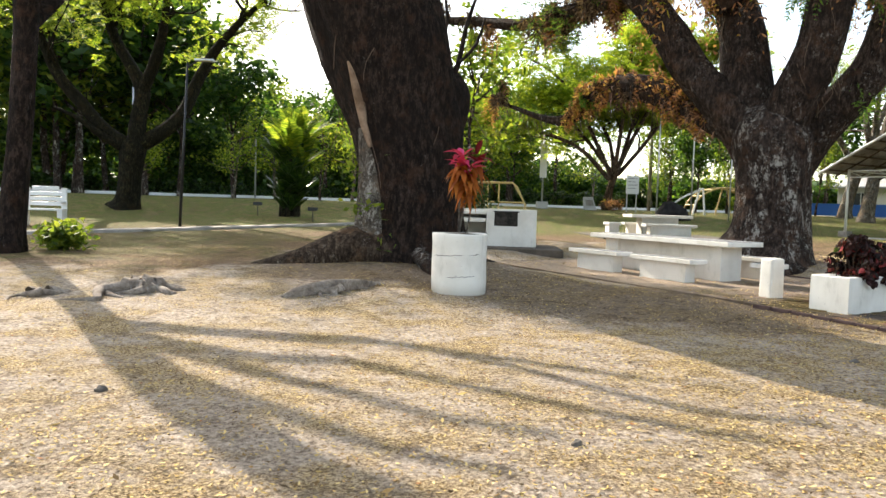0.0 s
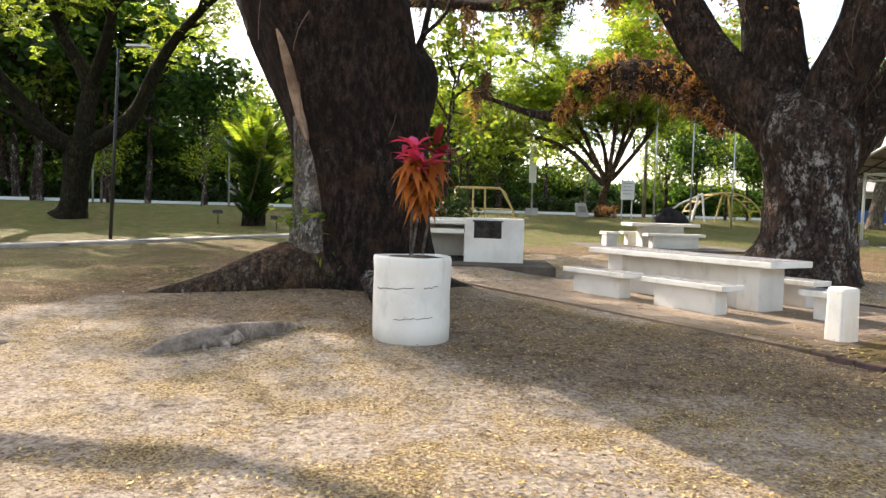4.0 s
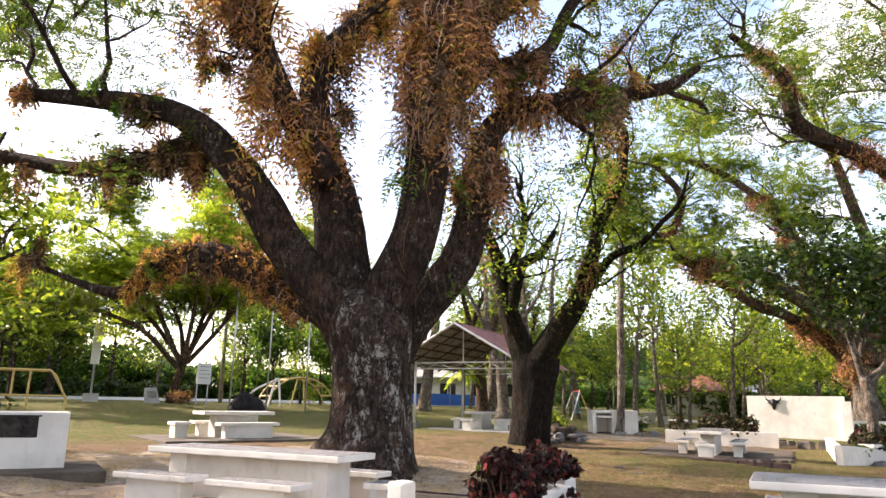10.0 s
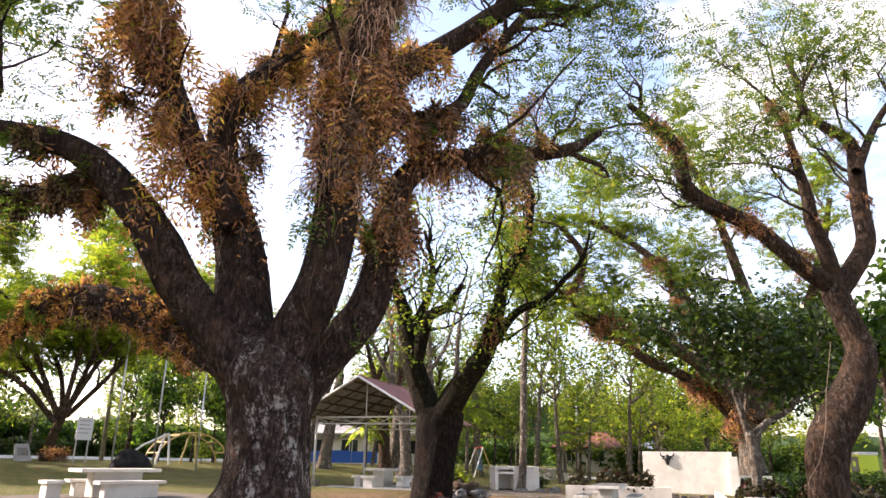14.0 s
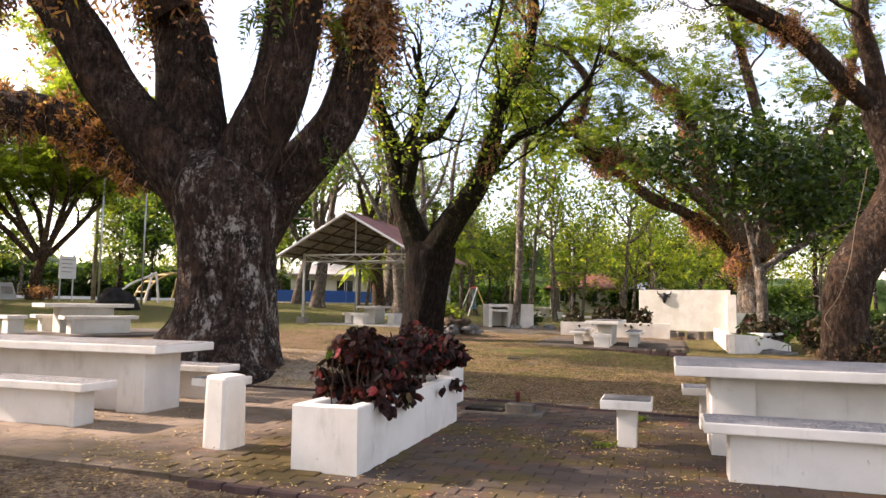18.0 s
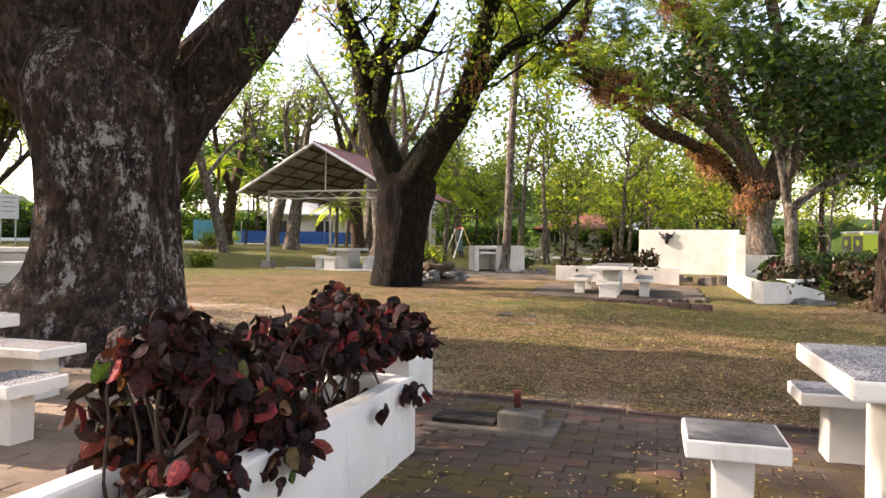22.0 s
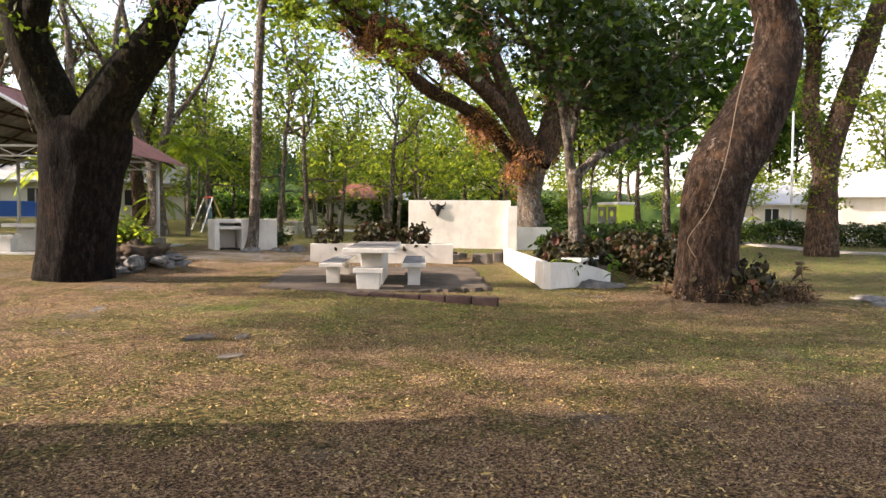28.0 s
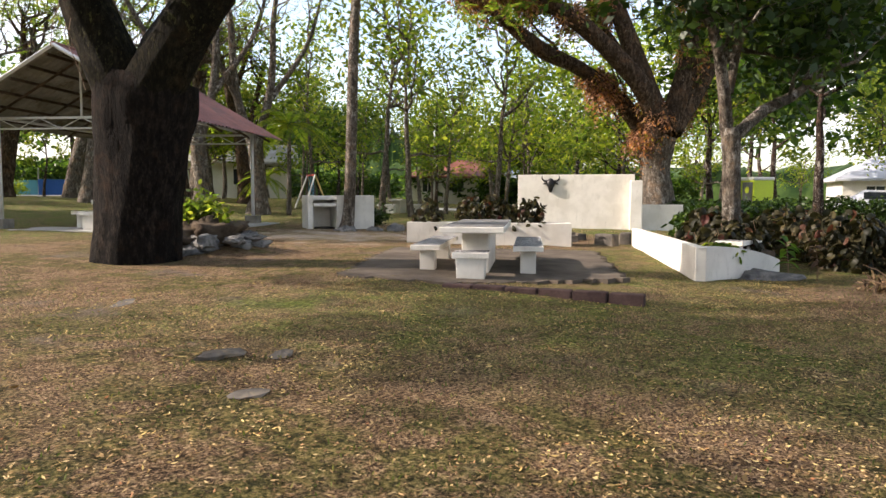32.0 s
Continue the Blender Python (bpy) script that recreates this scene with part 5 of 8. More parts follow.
arch_tree, arch_paths, rng = old_tree("umbrella_tree", ARCH_LIMBS, 71, BARK_BROWN, LEAF_BRIGHT,
    "umbrella-shaped tree with a flat bright green crown", seg=10, kids=6, kid_len=3.8, kid_r=0.07, level=3, wander=0.36, per=6, pairs=6, stem=0.5, size=0.19, width=0.085, spread=0.42, first=0.4, lift=0.03, leaf_flat=0.16, limb_bark=BARK_BROWN)
thin_tree, thin_paths, rng = old_tree("slender_tree", THIN_LIMBS + ([tuple(THIN_LIMBS[0][-2]), (*(np.array(THIN_LIMBS[0][-1][:3]) + np.array([0.4, 0.2, 1.6])), 0.07)],), 81, BARK_PALE, LEAF_MID,
    "slender straight tree with smooth grey bark", seg=14, rough=0.06, kids=10, kid_len=2.4, per=7, size=0.2, width=0.09, stem=0.4, spread=0.45, first=0.05)
wall_tree, wall_paths, rng = old_tree("fern_clad_tree", WALLTREE_LIMBS, 91, BARK_BROWN, LEAF_MID,
    "old tree with a pale trunk and fern-covered limbs behind the wall", seg=16, kids=6, kid_len=3.4, kid_r=0.07, level=3, wander=0.42, per=4, size=0.15, width=0.065, stem=0.4, spread=0.38, leaf_flat=0.22)
dry = Heap()
for run, count in ((1, 500), (2, 340), (3, 260), (4, 420), (5, 260), (6, 160)):
    fern_fronds(rng, wall_paths[run], count, 0.0, 0.95, 0.75, dry, 6, 0.20, 0.055, 1.0, 0.5, 1.2)
[c for c in wall_tree.children if c.name.startswith("trunk")][0].data.materials[0] = BARK_PALE
child("dry_fern", dry.mesh("dry_fern", FERN_DRY), wall_tree, "dried orange ferns", "stuff")
dark_tree, dark_paths, rng = old_tree("broadleaf_tree", DARK_LIMBS, 101, BARK_PALE, LEAF_DARK,
    "small tree with pale bark and large dark glossy leaves", seg=14, rough=0.08, kids=9, kid_len=2.0, kid_r=0.05, leaf_kind="clump", per=15, size=0.25, width=0.13, spread=0.38, first=0.25, lift=0.10)
pair_tree, pair_paths, rng = old_tree("mossy_tree", PAIR_LIMBS, 111, BARK_BROWN, LEAF_MID,
    "tall leaning tree with moss and creepers on its trunk", seg=14, kids=7, kid_len=2.4, per=9, size=0.16, width=0.07, stem=0.4, spread=0.5, first=0.5)


def creepers(tree, path, n, reach, seed, a, b, leaf):
    """Leafy climbers that wrap a trunk."""
    rg = np.random.default_rng(seed)
    i = (rg.uniform(a, b, n) * (len(path) - 1)).astype(int)
    th = rg.uniform(0, 6.283, n)
    c = path[i, :3] + np.stack([np.cos(th), np.sin(th), np.zeros(n)], -1) * (path[i, 3] + reach * rg.uniform(0, 1, n) ** 2)[:, None]
    child("creeper", quads_mesh("creeper", *clumps(rg, c, 6, 0.16, 0.10, 0.12), leaf), tree, "green creeper leaves", "stuff")


creepers(plant_tree, plant_paths[5], 36, 0.35, 405, 0.1, 0.95, LEAF_MID)
creepers(pair_tree, pair_paths[0], 260, 0.35, 401, 0.05, 0.75, LEAF_MID)
creepers(pair_tree, pair_paths[1], 160, 0.35, 402, 0.1, 0.9, LEAF_MID)
creepers(fork_tree, fork_paths[2], 150, 0.45, 403, 0.2, 0.8, LEAF_MID)
creepers(fork_tree, fork_paths[1], 90, 0.35, 404, 0.3, 1.0, LEAF_MID)

# ---- woods behind ----
def wood_tree(seed, height, crown, leaf, bark, label, trunk_r=0.16, open_crown=0.5, leafsize=0.30, per=7):
    rg = np.random.default_rng(seed)
    root = thing("park_tree", 0, 0, -300, 0, label, "tree", "trees of the park")
    h0 = height * open_crown
    tr = twig_path(rg, (0, 0, -0.2), (0, 0, 1), height * 0.75, trunk_r, 0.5, 0.10, 8)
    tr[:, 3] = np.maximum(tr[:, 3], trunk_r * 0.25)
    child("trunk", quads_mesh("bark", *tube_arrays(resample(tr, 0.6), 8, 0.08, seed), bark, True), root)
    tw, ends = Heap(), []
    for k in range(9):
        i = rg.integers(3, 9)
        a = rg.uniform(0, 6.28)
        p = twig_path(rg, tr[i, :3], (math.cos(a), math.sin(a), rg.uniform(0.3, 1.2)), crown * rg.uniform(0.7, 1.2), trunk_r * 0.4, 0.1, 0.25, 6)
        tw.add(*tube_arrays(p, 4))
        branch_out(rg, p, tw, ends, 4, crown * 0.55, trunk_r * 0.2, 1, 0.1, 0.3, 0.25)
        ends.extend([p[-1, :3], p[-3, :3]])
    child("branchwork", tw.mesh("twigs", bark, True), root, "", "stuff")
    child("crown", quads_mesh("crown", *clumps(rg, np.array(ends), per, leafsize, leafsize * 0.5, crown * 0.11), leaf), root, "", "stuff")
    return root


KINDS = [
    wood_tree(201, 9.0, 3.0, LEAF_MID, BARK_PALE, "slim park tree with green leaves", 0.15, 0.4, 0.30, 9),
    wood_tree(202, 8.0, 3.2, LEAF_BRIGHT, BARK_PALE, "slim park tree with bright yellow-green leaves", 0.14, 0.35, 0.30, 9),
    wood_tree(203, 12.0, 4.2, LEAF_MID, BARK_DARK, "tall park tree with a dense green crown", 0.22, 0.35, 0.50, 13),
    wood_tree(204, 13.0, 5.0, LEAF_WOOD, BARK_DARK, "tall dark tree with a dense crown", 0.26, 0.3, 0.70, 17),
]


def plant_wood(kind, x, y, s=1.0, turn=0.0, sz=1.0):
    return copy_thing(KINDS[kind], pose(x, y, gz(x, y), 0, 0, turn) @ Matrix.Diagonal((s, s, s * sz, 1)))


rw = random.Random(4)
# open grove to the east, seen past the pavilion and the white wall
for k in range(64):
    a, d = radians(rw.uniform(-70, -30)), rw.uniform(36, 74)
    kind = rw.choice((0, 1, 3, 0, 2, 1, 0, 1))
    plant_wood(kind, 10 - math.sin(a) * d, 10 + math.cos(a) * d, rw.uniform(0.75, 1.15) * (0.65 if kind > 1 else 1.0), rw.uniform(0, 360))
# taller trees at the near edge of the grove
for x, y, k, s in ((34.5, 30.0, 0, 1.2), (38.0, 35.0, 0, 1.4), (37.0, 27.0, 0, 1.15)):
    plant_wood(k, x, y, s, 35 * x)
# dark wood north-west and north, beyond the road
for k in range(76):
    a, d = radians(rw.uniform(-8, 52)), rw.uniform(52, 80)
    plant_wood(rw.choice((2, 3, 3, 2)), -math.sin(a) * d, math.cos(a) * d, rw.uniform(0.6, 0.8) + 0.55 * min(max(0.0, math.degrees(a) - 12) / 16, 1.0), rw.uniform(0, 360))
# trees north, past the boulder
for k in range(12):
    a, d = radians(rw.uniform(-38, -8)), rw.uniform(62, 95)
    plant_wood(rw.choice((2, 3, 1)), -math.sin(a) * d, math.cos(a) * d, rw.uniform(0.7, 1.0), rw.uniform(0, 360))
# beyond the playground
for (x, y), k, s in zip([(16.6, 51.0), (17.1, 47.0), (20.9, 51.1), (19.5, 65.1)], (2, 3, 2, 0), (0.62, 0.42, 0.5, 0.7)):
    plant_wood(k, x, y, s, 40 * x)
plant_wood(2, 0.6, 23.4, 0.56, 20)
# sunlit young trees behind the lawn to the north-west
for x, y, k, s in ((-13.2, 43, 1, 0.62), (-10.8, 44, 1, 0.66), (-7.6, 42, 2, 0.42), (-5.6, 41.5, 1, 0.78), (-18.5, 42, 1, 0.6), (-4.2, 46, 0, 0.8)):
    plant_wood(k, x, y, s, 50 * x)
# behind the pavilion
for x, y, k, s in ((22, 50, 3, 0.42), (28, 52, 2, 0.45), (34, 46, 0, 0.75), (17, 52, 2, 0.45)):
    plant_wood(k, x, y, s, 40 * x)
# south-east, by the houses
for x, y, k, s in ((52, 12, 0, 0.8), (62, 20, 3, 1.0), (41.5, 14.4, 3, 0.9), (74.5, 1.0, 1, 1.15), (73.2, -8.5, 2, 1.5), (78, -6, 2, 1.35), (68, -16, 2, 1.1), (80, 12, 3, 1.2), (54.5, -3.2, 0, 0.95), (72, 24, 3, 1.1), (50, 21, 3, 0.9), (46, 25, 2, 0.8), (84, -20, 3, 1.2), (58, 24, 1, 1.0), (64, 12, 1, 0.9), (44, 19, 0, 0.8), (70, 8, 1, 1.0), (56, 32, 2, 0.9), (60, 36, 0, 1.0)):
    plant_wood(k, x, y, s, 30 * x)
for k in range(22):
    a, d = radians(rw.uniform(-128, -72)), rw.uniform(62, 88)
    plant_wood(rw.choice((2, 3, 1, 2)), 10 - math.sin(a) * d, 10 + math.cos(a) * d, rw.uniform(0.9, 1.3), rw.uniform(0, 360))
for o in KINDS:
    for c in list(o.children_recursive) + [o]:
        bpy.data.objects.remove(c)


def far_hill(name, a0, a1, dist, height, mat, label, seed):
    """A wooded rise on the skyline."""
    v, q = [], []
    n = 160
    for k in range(n + 1):
        a = radians(a0 + (a1 - a0) * k / n)
        h = height * (0.72 + 0.28 * noise.noise(Vector((k * 0.045, seed, 0)))) + 1.8 * noise.noise(Vector((k * 0.55, seed, 2))) + 1.2 * noise.noise(Vector((k * 1.7, seed, 5)))
        for d, z in ((0, -2), (3, h * 0.75), (12, h), (30, -2)):
            v.append((10 - math.sin(a) * (dist + d), 10 + math.cos(a) * (dist + d), z))
    for k in range(n):
        for j in range(3):
            q.append((k * 4 + j, k * 4 + 4 + j, k * 4 + 5 + j, k * 4 + 1 + j))
    return tagged(new(name, quads_mesh(name, v, q, mat, True)), label, "woods", "", "structure")


HILLM = stone_mat("distant_woods", (0.012, 0.03, 0.008), (0.05, 0.085, 0.02), 0.35, 2.0, 0.95, None, 1.0)
far_hill("backdrop_4", 1, 80, 92, 18.0, HILLM, "dark wooded hill behind the road", 5.1)
far_hill("backdrop_2", -14, 80, 88, 9.0, HILLM, "dark wooded rise beyond the road", 7.7)
far_hill("backdrop_5", -64, -38, 90, 15.0, HILLM, "dark wooded hill behind the grove", 2.2)
far_hill("backdrop_3", -130, -30, 84, 8.0, HILLM, "dark wooded rise behind the houses", 9.1)
far_hill("backdrop_1", -180, 180, 108, 9.0, HILLM, "distant dark green wooded skyline", 3.3)

# ---- concrete picnic furniture ----
RZ = 29.5


def picnic_table(u, v, z, width, length, top, label, group, thick=0.085, face=None):
    """A long whitewashed table; (u, v) is the corner from which it runs back along -v, or along +v for a negative width sign."""
    x, y = uv_place(u, v)
    t = thing("picnic_table", x, y, z, RZ, label, "table", group)
    h = top
    part("tabletop", box(0, width, 0, length, h - thick, h, 0.012, 0, 0.004), WHITE, t)
    part("tabletop_inlay", box(0.012, width - 0.012, 0.012, length - 0.012, h - 0.02, h + 0.004, 0.003), face or TERRAZZO, t, "dark grey slab" if face else "dark speckled terrazzo surface")
    part("pedestal_wall", box(width * 0.30, width * 0.70, 0.45, length - 0.45, -0.05, h - thick, 0.01, 0, 0.004), WHITE, t)
    part("end_block", box(width * 0.20, width * 0.80, 0.28, 0.62, -0.05, h - thick, 0.014, 0, 0.005), WHITE, t)
    part("end_block", box(width * 0.20, width * 0.80, length - 0.62, length - 0.28, -0.05, h - thick, 0.014, 0, 0.005), WHITE, t)
    return t


def bench(u, v, z, width, length, top, label, group, rz=RZ, thick=0.075, inset=0.16):
    x, y = uv_place(u, v)
    t = thing("concrete_bench", x, y, z, rz, label, "bench", group)
    part("seat", box(0, width, 0, length, top - thick, top, 0.01, 0, 0.004), WHITE, t)
    part("seat_inlay", box(0.012, width - 0.012, 0.012, length - 0.012, top - 0.02, top + 0.004, 0.003), TERRAZZO, t, "dark speckled terrazzo surface")
    part("pedestal", box(width * 0.22, width * 0.78, inset, length - inset, -0.05, top - thick, 0.01, 0.02, 0.004), WHITE, t)
    return t


def stool(u, v, z, width, depth, top, label, group, leg=0.16, face=None):
    x, y = uv_place(u, v)
    t = thing("concrete_stool", x, y, z, RZ, label, "stool", group)
    part("seat", box(0, width, 0, depth, top - 0.08, top, 0.01, 0, 0.004), WHITE, t)
    part("seat_inlay", box(0.012, width - 0.012, 0.012, depth - 0.012, top - 0.02, top + 0.004, 0.003), face or TERRAZZO, t, "worn grey seat surface" if face else "dark speckled terrazzo surface")
    part("leg", box(width / 2 - leg / 2, width / 2 + leg / 2, depth / 2 - leg / 2, depth / 2 + leg / 2, -0.05, top - 0.08, 0.01, -0.08, 0.004), WHITE, t)
    return t


# court beside the big fern-clad tree
Z1 = 0.10
picnic_table(9.75, -7.6, Z1, 0.90, 3.4, 0.72, "long whitewashed concrete picnic table with a dark speckled top", "tables of the brick court")
bench(9.02, -7.75, Z1, 0.42, 1.35, 0.42, "whitewashed concrete bench beside the long table", "benches of the long table")
bench(9.02, -9.45, Z1, 0.42, 1.35, 0.42, "whitewashed concrete bench beside the long table", "benches of the long table")
bench(10.95, -7.75, Z1, 0.42, 1.35, 0.42, "whitewashed concrete bench behind the long table", "benches of the long table")
stool(10.0, -6.95, Z1, 0.42, 0.42, 0.40, "whitewashed concrete stool at the table's end", "stools of the brick court")
Z2 = 0.045
picnic_table(10.1, 0.2, Z2, 1.12, 3.03, 0.755, "long whitewashed concrete picnic table with a dark speckled top", "tables of the brick court")
bench(9.35, -1.25, Z2, 0.45, 1.40, 0.43, "whitewashed concrete bench with a worn speckled seat", "benches of the second table")
bench(11.5, -1.35, Z2, 0.42, 1.40, 0.43, "whitewashed concrete bench behind the second table", "benches of the second table")
stool(10.25, -3.01, Z2, 0.42, 0.42, 0.43, "whitewashed concrete stool with a grey seat", "stools of the brick court", 0.16, SEATGREY)
# court further on


def court_three():
    z = 0.24
    u0, v0 = 17.05 * UX + 14.95 * UY, 17.05 * UY - 14.95 * UX
    picnic_table(u0 + 0.30, v0 + 0.54, z, 3.2, 0.86, 0.67, "whitewashed concrete table with a dark top on an old slab", "furniture of the far court", 0.085, SEATGREY)
    for dv in (1.06, -0.38):
        x, y = uv_place(u0 + 0.85, v0 + dv)
        t = thing("concrete_bench", x, y, z, RZ, "whitewashed concrete bench with a dark seat beside the far table", "bench", "furniture of the far court")
        part("seat", box(0, 2.4, 0, 0.42, 0.31, 0.385, 0.01), WHITE, t)
        part("seat_inlay", box(0.012, 2.388, 0.012, 0.408, 0.37, 0.389, 0.003), TERRAZZO, t, "dark speckled terrazzo surface")
        for a in (0.2, 1.95):
            part("leg", box(a, a + 0.22, 0.10, 0.32, -0.05, 0.31, 0.01), WHITE, t)
    stool(u0 + 0.16, v0 + 0.35, z, 0.42, 0.49, 0.34, "whitewashed concrete stool at the table's end", "furniture of the far court", 0.36)
    s = thing("slab_court", 17.0, 14.9, z, 0, "old dusty dark concrete slab under the far table", "slab", "", "structure")
    outline = [(15.37, 15.86), (16.72, 14.92), (17.28, 12.6), (22.9, 15.75), (20.6, 19.1)]
    bm = bmesh.new()
    grid = {}

    def corner(i, j):
        if (i, j) not in grid:
            p = Vector((15.0 + 0.14 * i, 12.2 + 0.14 * j, 0)) + 0.05 * noise.noise_vector(Vector((i * 0.7, j * 0.7, 3.0)))
            grid[i, j] = bm.verts.new((p.x - 17.0, p.y - 14.9, max(-0.022, gz(p.x, p.y) - z + 0.024) + 0.004 * noise.noise(Vector((i * 0.2, j * 0.2, 0)))))
        return grid[i, j]

    for i in range(60):
        for j in range(52):
            cx, cy = 15.07 + 0.14 * i, 12.27 + 0.14 * j
            if all((bx_ - ax) * (cy - ay) - (by_ - ay) * (cx - ax) > 0 for (ax, ay), (bx_, by_) in zip(outline, outline[1:] + outline[:1])):
                bm.faces.new((corner(i, j), corner(i + 1, j), corner(i + 1, j + 1), corner(i, j + 1)))
    top = bmesh.ops.extrude_face_region(bm, geom=bm.faces[:])
    for vert in [g for g in top["geom"] if isinstance(g, bmesh.types.BMVert)]:
        vert.co.z -= 0.12
    bmesh.ops.recalc_face_normals(bm, faces=bm.faces[:])
    part("slab", bm, DUSTSLAB, s)
    rf = random.Random(31)
    for k in range(6):
        f0, f1 = k / 6 + 0.004, (k + 1) / 6 - 0.004
        e = part("kerb_stone", box(2.39 * f0, 2.39 * f1, -0.16 + rf.uniform(-0.008, 0.008), 0.0, -0.15, 0.014 + rf.uniform(-0.004, 0.004), 0.012, 0, 0.006, 1), EDGING, s, "dark worn kerb stone")
        e.matrix_basis = pose(16.70 - 17.0, 14.92 - 14.9, 0, 0, 0, -76.4)


court_three()


# ---- planters ----
def bush_leaves(rg, n, x0, x1, y0, y1, z0, z1, size, mat, name, parent, label, lumpy=0.5, gaps=0.0):
    """Cupped oval leaves in a hedge-like mass, each built of four faces."""
    pts = []
    while len(pts) < n:
        p = np.array([rg.uniform(x0, x1), rg.uniform(y0, y1), rg.uniform(0, 1)])
        top = 0.72 + 0.28 * noise.noise(Vector((p[0] * 2.3, p[1] * 2.3, 1.7))) * lumpy * 2
        edge = min(p[0] - x0, x1 - p[0], p[1] - y0, y1 - p[1]) / 0.18
        top *= min(1.0, 0.62 + 0.38 * max(edge, 0))
        if gaps and noise.noise(Vector((p[0] * 3.1, p[1] * 1.5, p[2] * 2.0 + 7.0))) < gaps * (0.38 - p[2]) + 0.28 * gaps * math.cos(p[0] * 5.2):
            continue
        if p[2] > top or (p[2] < top * 0.55 and edge > 1.2 and rg.random() < 0.6):
            continue
        p[2] = z0 + p[2] * (z1 - z0)
        pts.append(p)
    c = np.array(pts)
    d = unit(rg.normal(0, 1, (n, 3)) * np.array([1, 1, 0.5]) + np.array([0, 0, -0.95]))
    nor = unit(rg.normal(0, 0.5, (n, 3)) + np.array([0, 0, 0.6]))
    nor = unit(nor - d * np.sum(nor * d, 1, keepdims=True))
    side = np.cross(d, nor)
    ln = (size * rg.uniform(0.6, 1.25, n))[:, None]
    w = ln * 0.39
    k = []
    curl = rg.uniform(0.3, 1.6, n)[:, None]
    for t, s, dz in ((0, 0, 0), (0.14, -0.85, -0.06), (0.18, 0, 0.05), (0.14, 0.85, -0.06), (0.48, -1.0, -0.12), (0.5, 0, 0.04), (0.48, 1.0, -0.12), (0.8, -0.62, -0.20), (0.82, 0, -0.07), (0.8, 0.62, -0.20), (1.0, 0, -0.32)):
        k.append(c + d * ln * t + side * w * s + nor * ln * dz * curl)
    v = np.stack(k, 1).reshape(-1, 3)
    f = np.array([(0, 2, 1, 1), (0, 3, 2, 2), (1, 2, 5, 4), (2, 3, 6, 5), (4, 5, 8, 7), (5, 6, 9, 8), (7, 8, 10, 10), (8, 9, 10, 10)])
    faces = []
    base = np.arange(n)[:, None, None] * 11 + f[None]
    for row in base.reshape(-1, 4).tolist():
        faces.append(tuple(dict.fromkeys(row)))
    return child(name, mesh_from(name, v.tolist(), faces, mat, True), parent, label, "stuff")


def stems(rg, n, x0, x1, y0, y1, z0, z1, mat, parent, r=0.007):
    h = Heap()
    for k in range(n):
        p = twig_path(rg, (rg.uniform(x0, x1), rg.uniform(y0, y1), z0), (rg.normal(0, 0.35), rg.normal(0, 0.35), 1), (z1 - z0) * rg.uniform(0.7, 1.1), r, 0.2, 0.18, 5)
        h.add(*tube_arrays(p, 5))
    return child("stemwork", h.mesh("stems", mat, True), parent, "thin brown stems", "stuff")


def trough(name, x, y, z, rz, length, width, height, label, wall=0.11, soil=0.12):
    """An open-topped planter box with thick walls."""
    t = thing(name, x, y, z, rz, label, "planter")
    bm = bmesh.new()
    rims = []
    for o, zz in ((0, -0.05), (0, height - 0.01), (0.012, height), (wall - 0.012, height), (wall, height - 0.01), (wall, -0.05)):
        ring = []
        for (ax, ay), (bx_, by_) in (((o, o), (length - o, o)), ((length - o, o), (length - o, width - o)), ((length - o, width - o), (o, width - o)), ((o, width - o), (o, o))):
            for j in range(8):
                f = Vector((ax + (bx_ - ax) * j / 8, ay + (by_ - ay) * j / 8, zz))
                ring.append(bm.verts.new(f + 0.006 * noise.noise_vector(f * 3.0)))
        rims.append(ring)
    for a, b in zip(rims, rims[1:]):
        for j in range(32):
            bm.faces.new((a[j], a[(j + 1) % 32], b[(j + 1) % 32], b[j]))
    part("box_wall", bm, WHITE, t, "thick whitewashed walls")
    part("soil", box(wall, length - wall, wall, width - wall, 0.0, height - soil, 0.0), SOIL, t, "dark soil")
    return t


rb = np.random.default_rng(77)
px0, py0 = 5.03, 8.455
trough("long_planter", px0, py0, 0.06, RZ, 2.32, 0.50, 0.49, "long whitewashed planter box on the brick court")
ex, ey = uv_place(11.62, -5.2)
trough("end_planter", ex, ey, 0.09, RZ, 0.55, 0.60, 0.55, "short whitewashed planter box behind the long one")
bx = thing("maroon_bush", px0, py0, 0.06 + 0.38, RZ, "leggy maroon-leaved hedge bush growing in the long planter", "bush")
stems(rb, 46, 0.3, 2.3, 0.14, 0.36, 0, 0.55, DARKSTEM, bx)
bush_leaves(rb, 3500, 0.10, 2.78, -0.09, 0.56, 0.03, 0.66, 0.078, LEAF_BUSH, "foliage", bx, "dark maroon leaves, a few bright red", 0.85, 0.24)
bush_leaves(rb, 60, 0.15, 2.2, 0.12, 0.5, 0.02, 0.25, 0.09, LEAF_BUSH, "low_foliage", bx, "dark maroon leaves", 0.5)
bx2 = thing("maroon_bush", ex, ey, 0.45, RZ, "maroon-leaved bush growing in the short planter", "bush")
stems(rb, 16, 0.12, 0.42, 0.15, 0.42, 0, 0.4, VINE, bx2)
bush_leaves(rb, 260, -0.15, 0.45, 0.0, 0.58, 0.12, 0.55, 0.10, LEAF_BUSH, "foliage", bx2, "dark maroon leaves")

# short white post at the edge of the court
pz = 0.06
po = thing("white_post", 4.70, 9.76, pz, 24, "short whitewashed concrete post with chipped corners", "post")
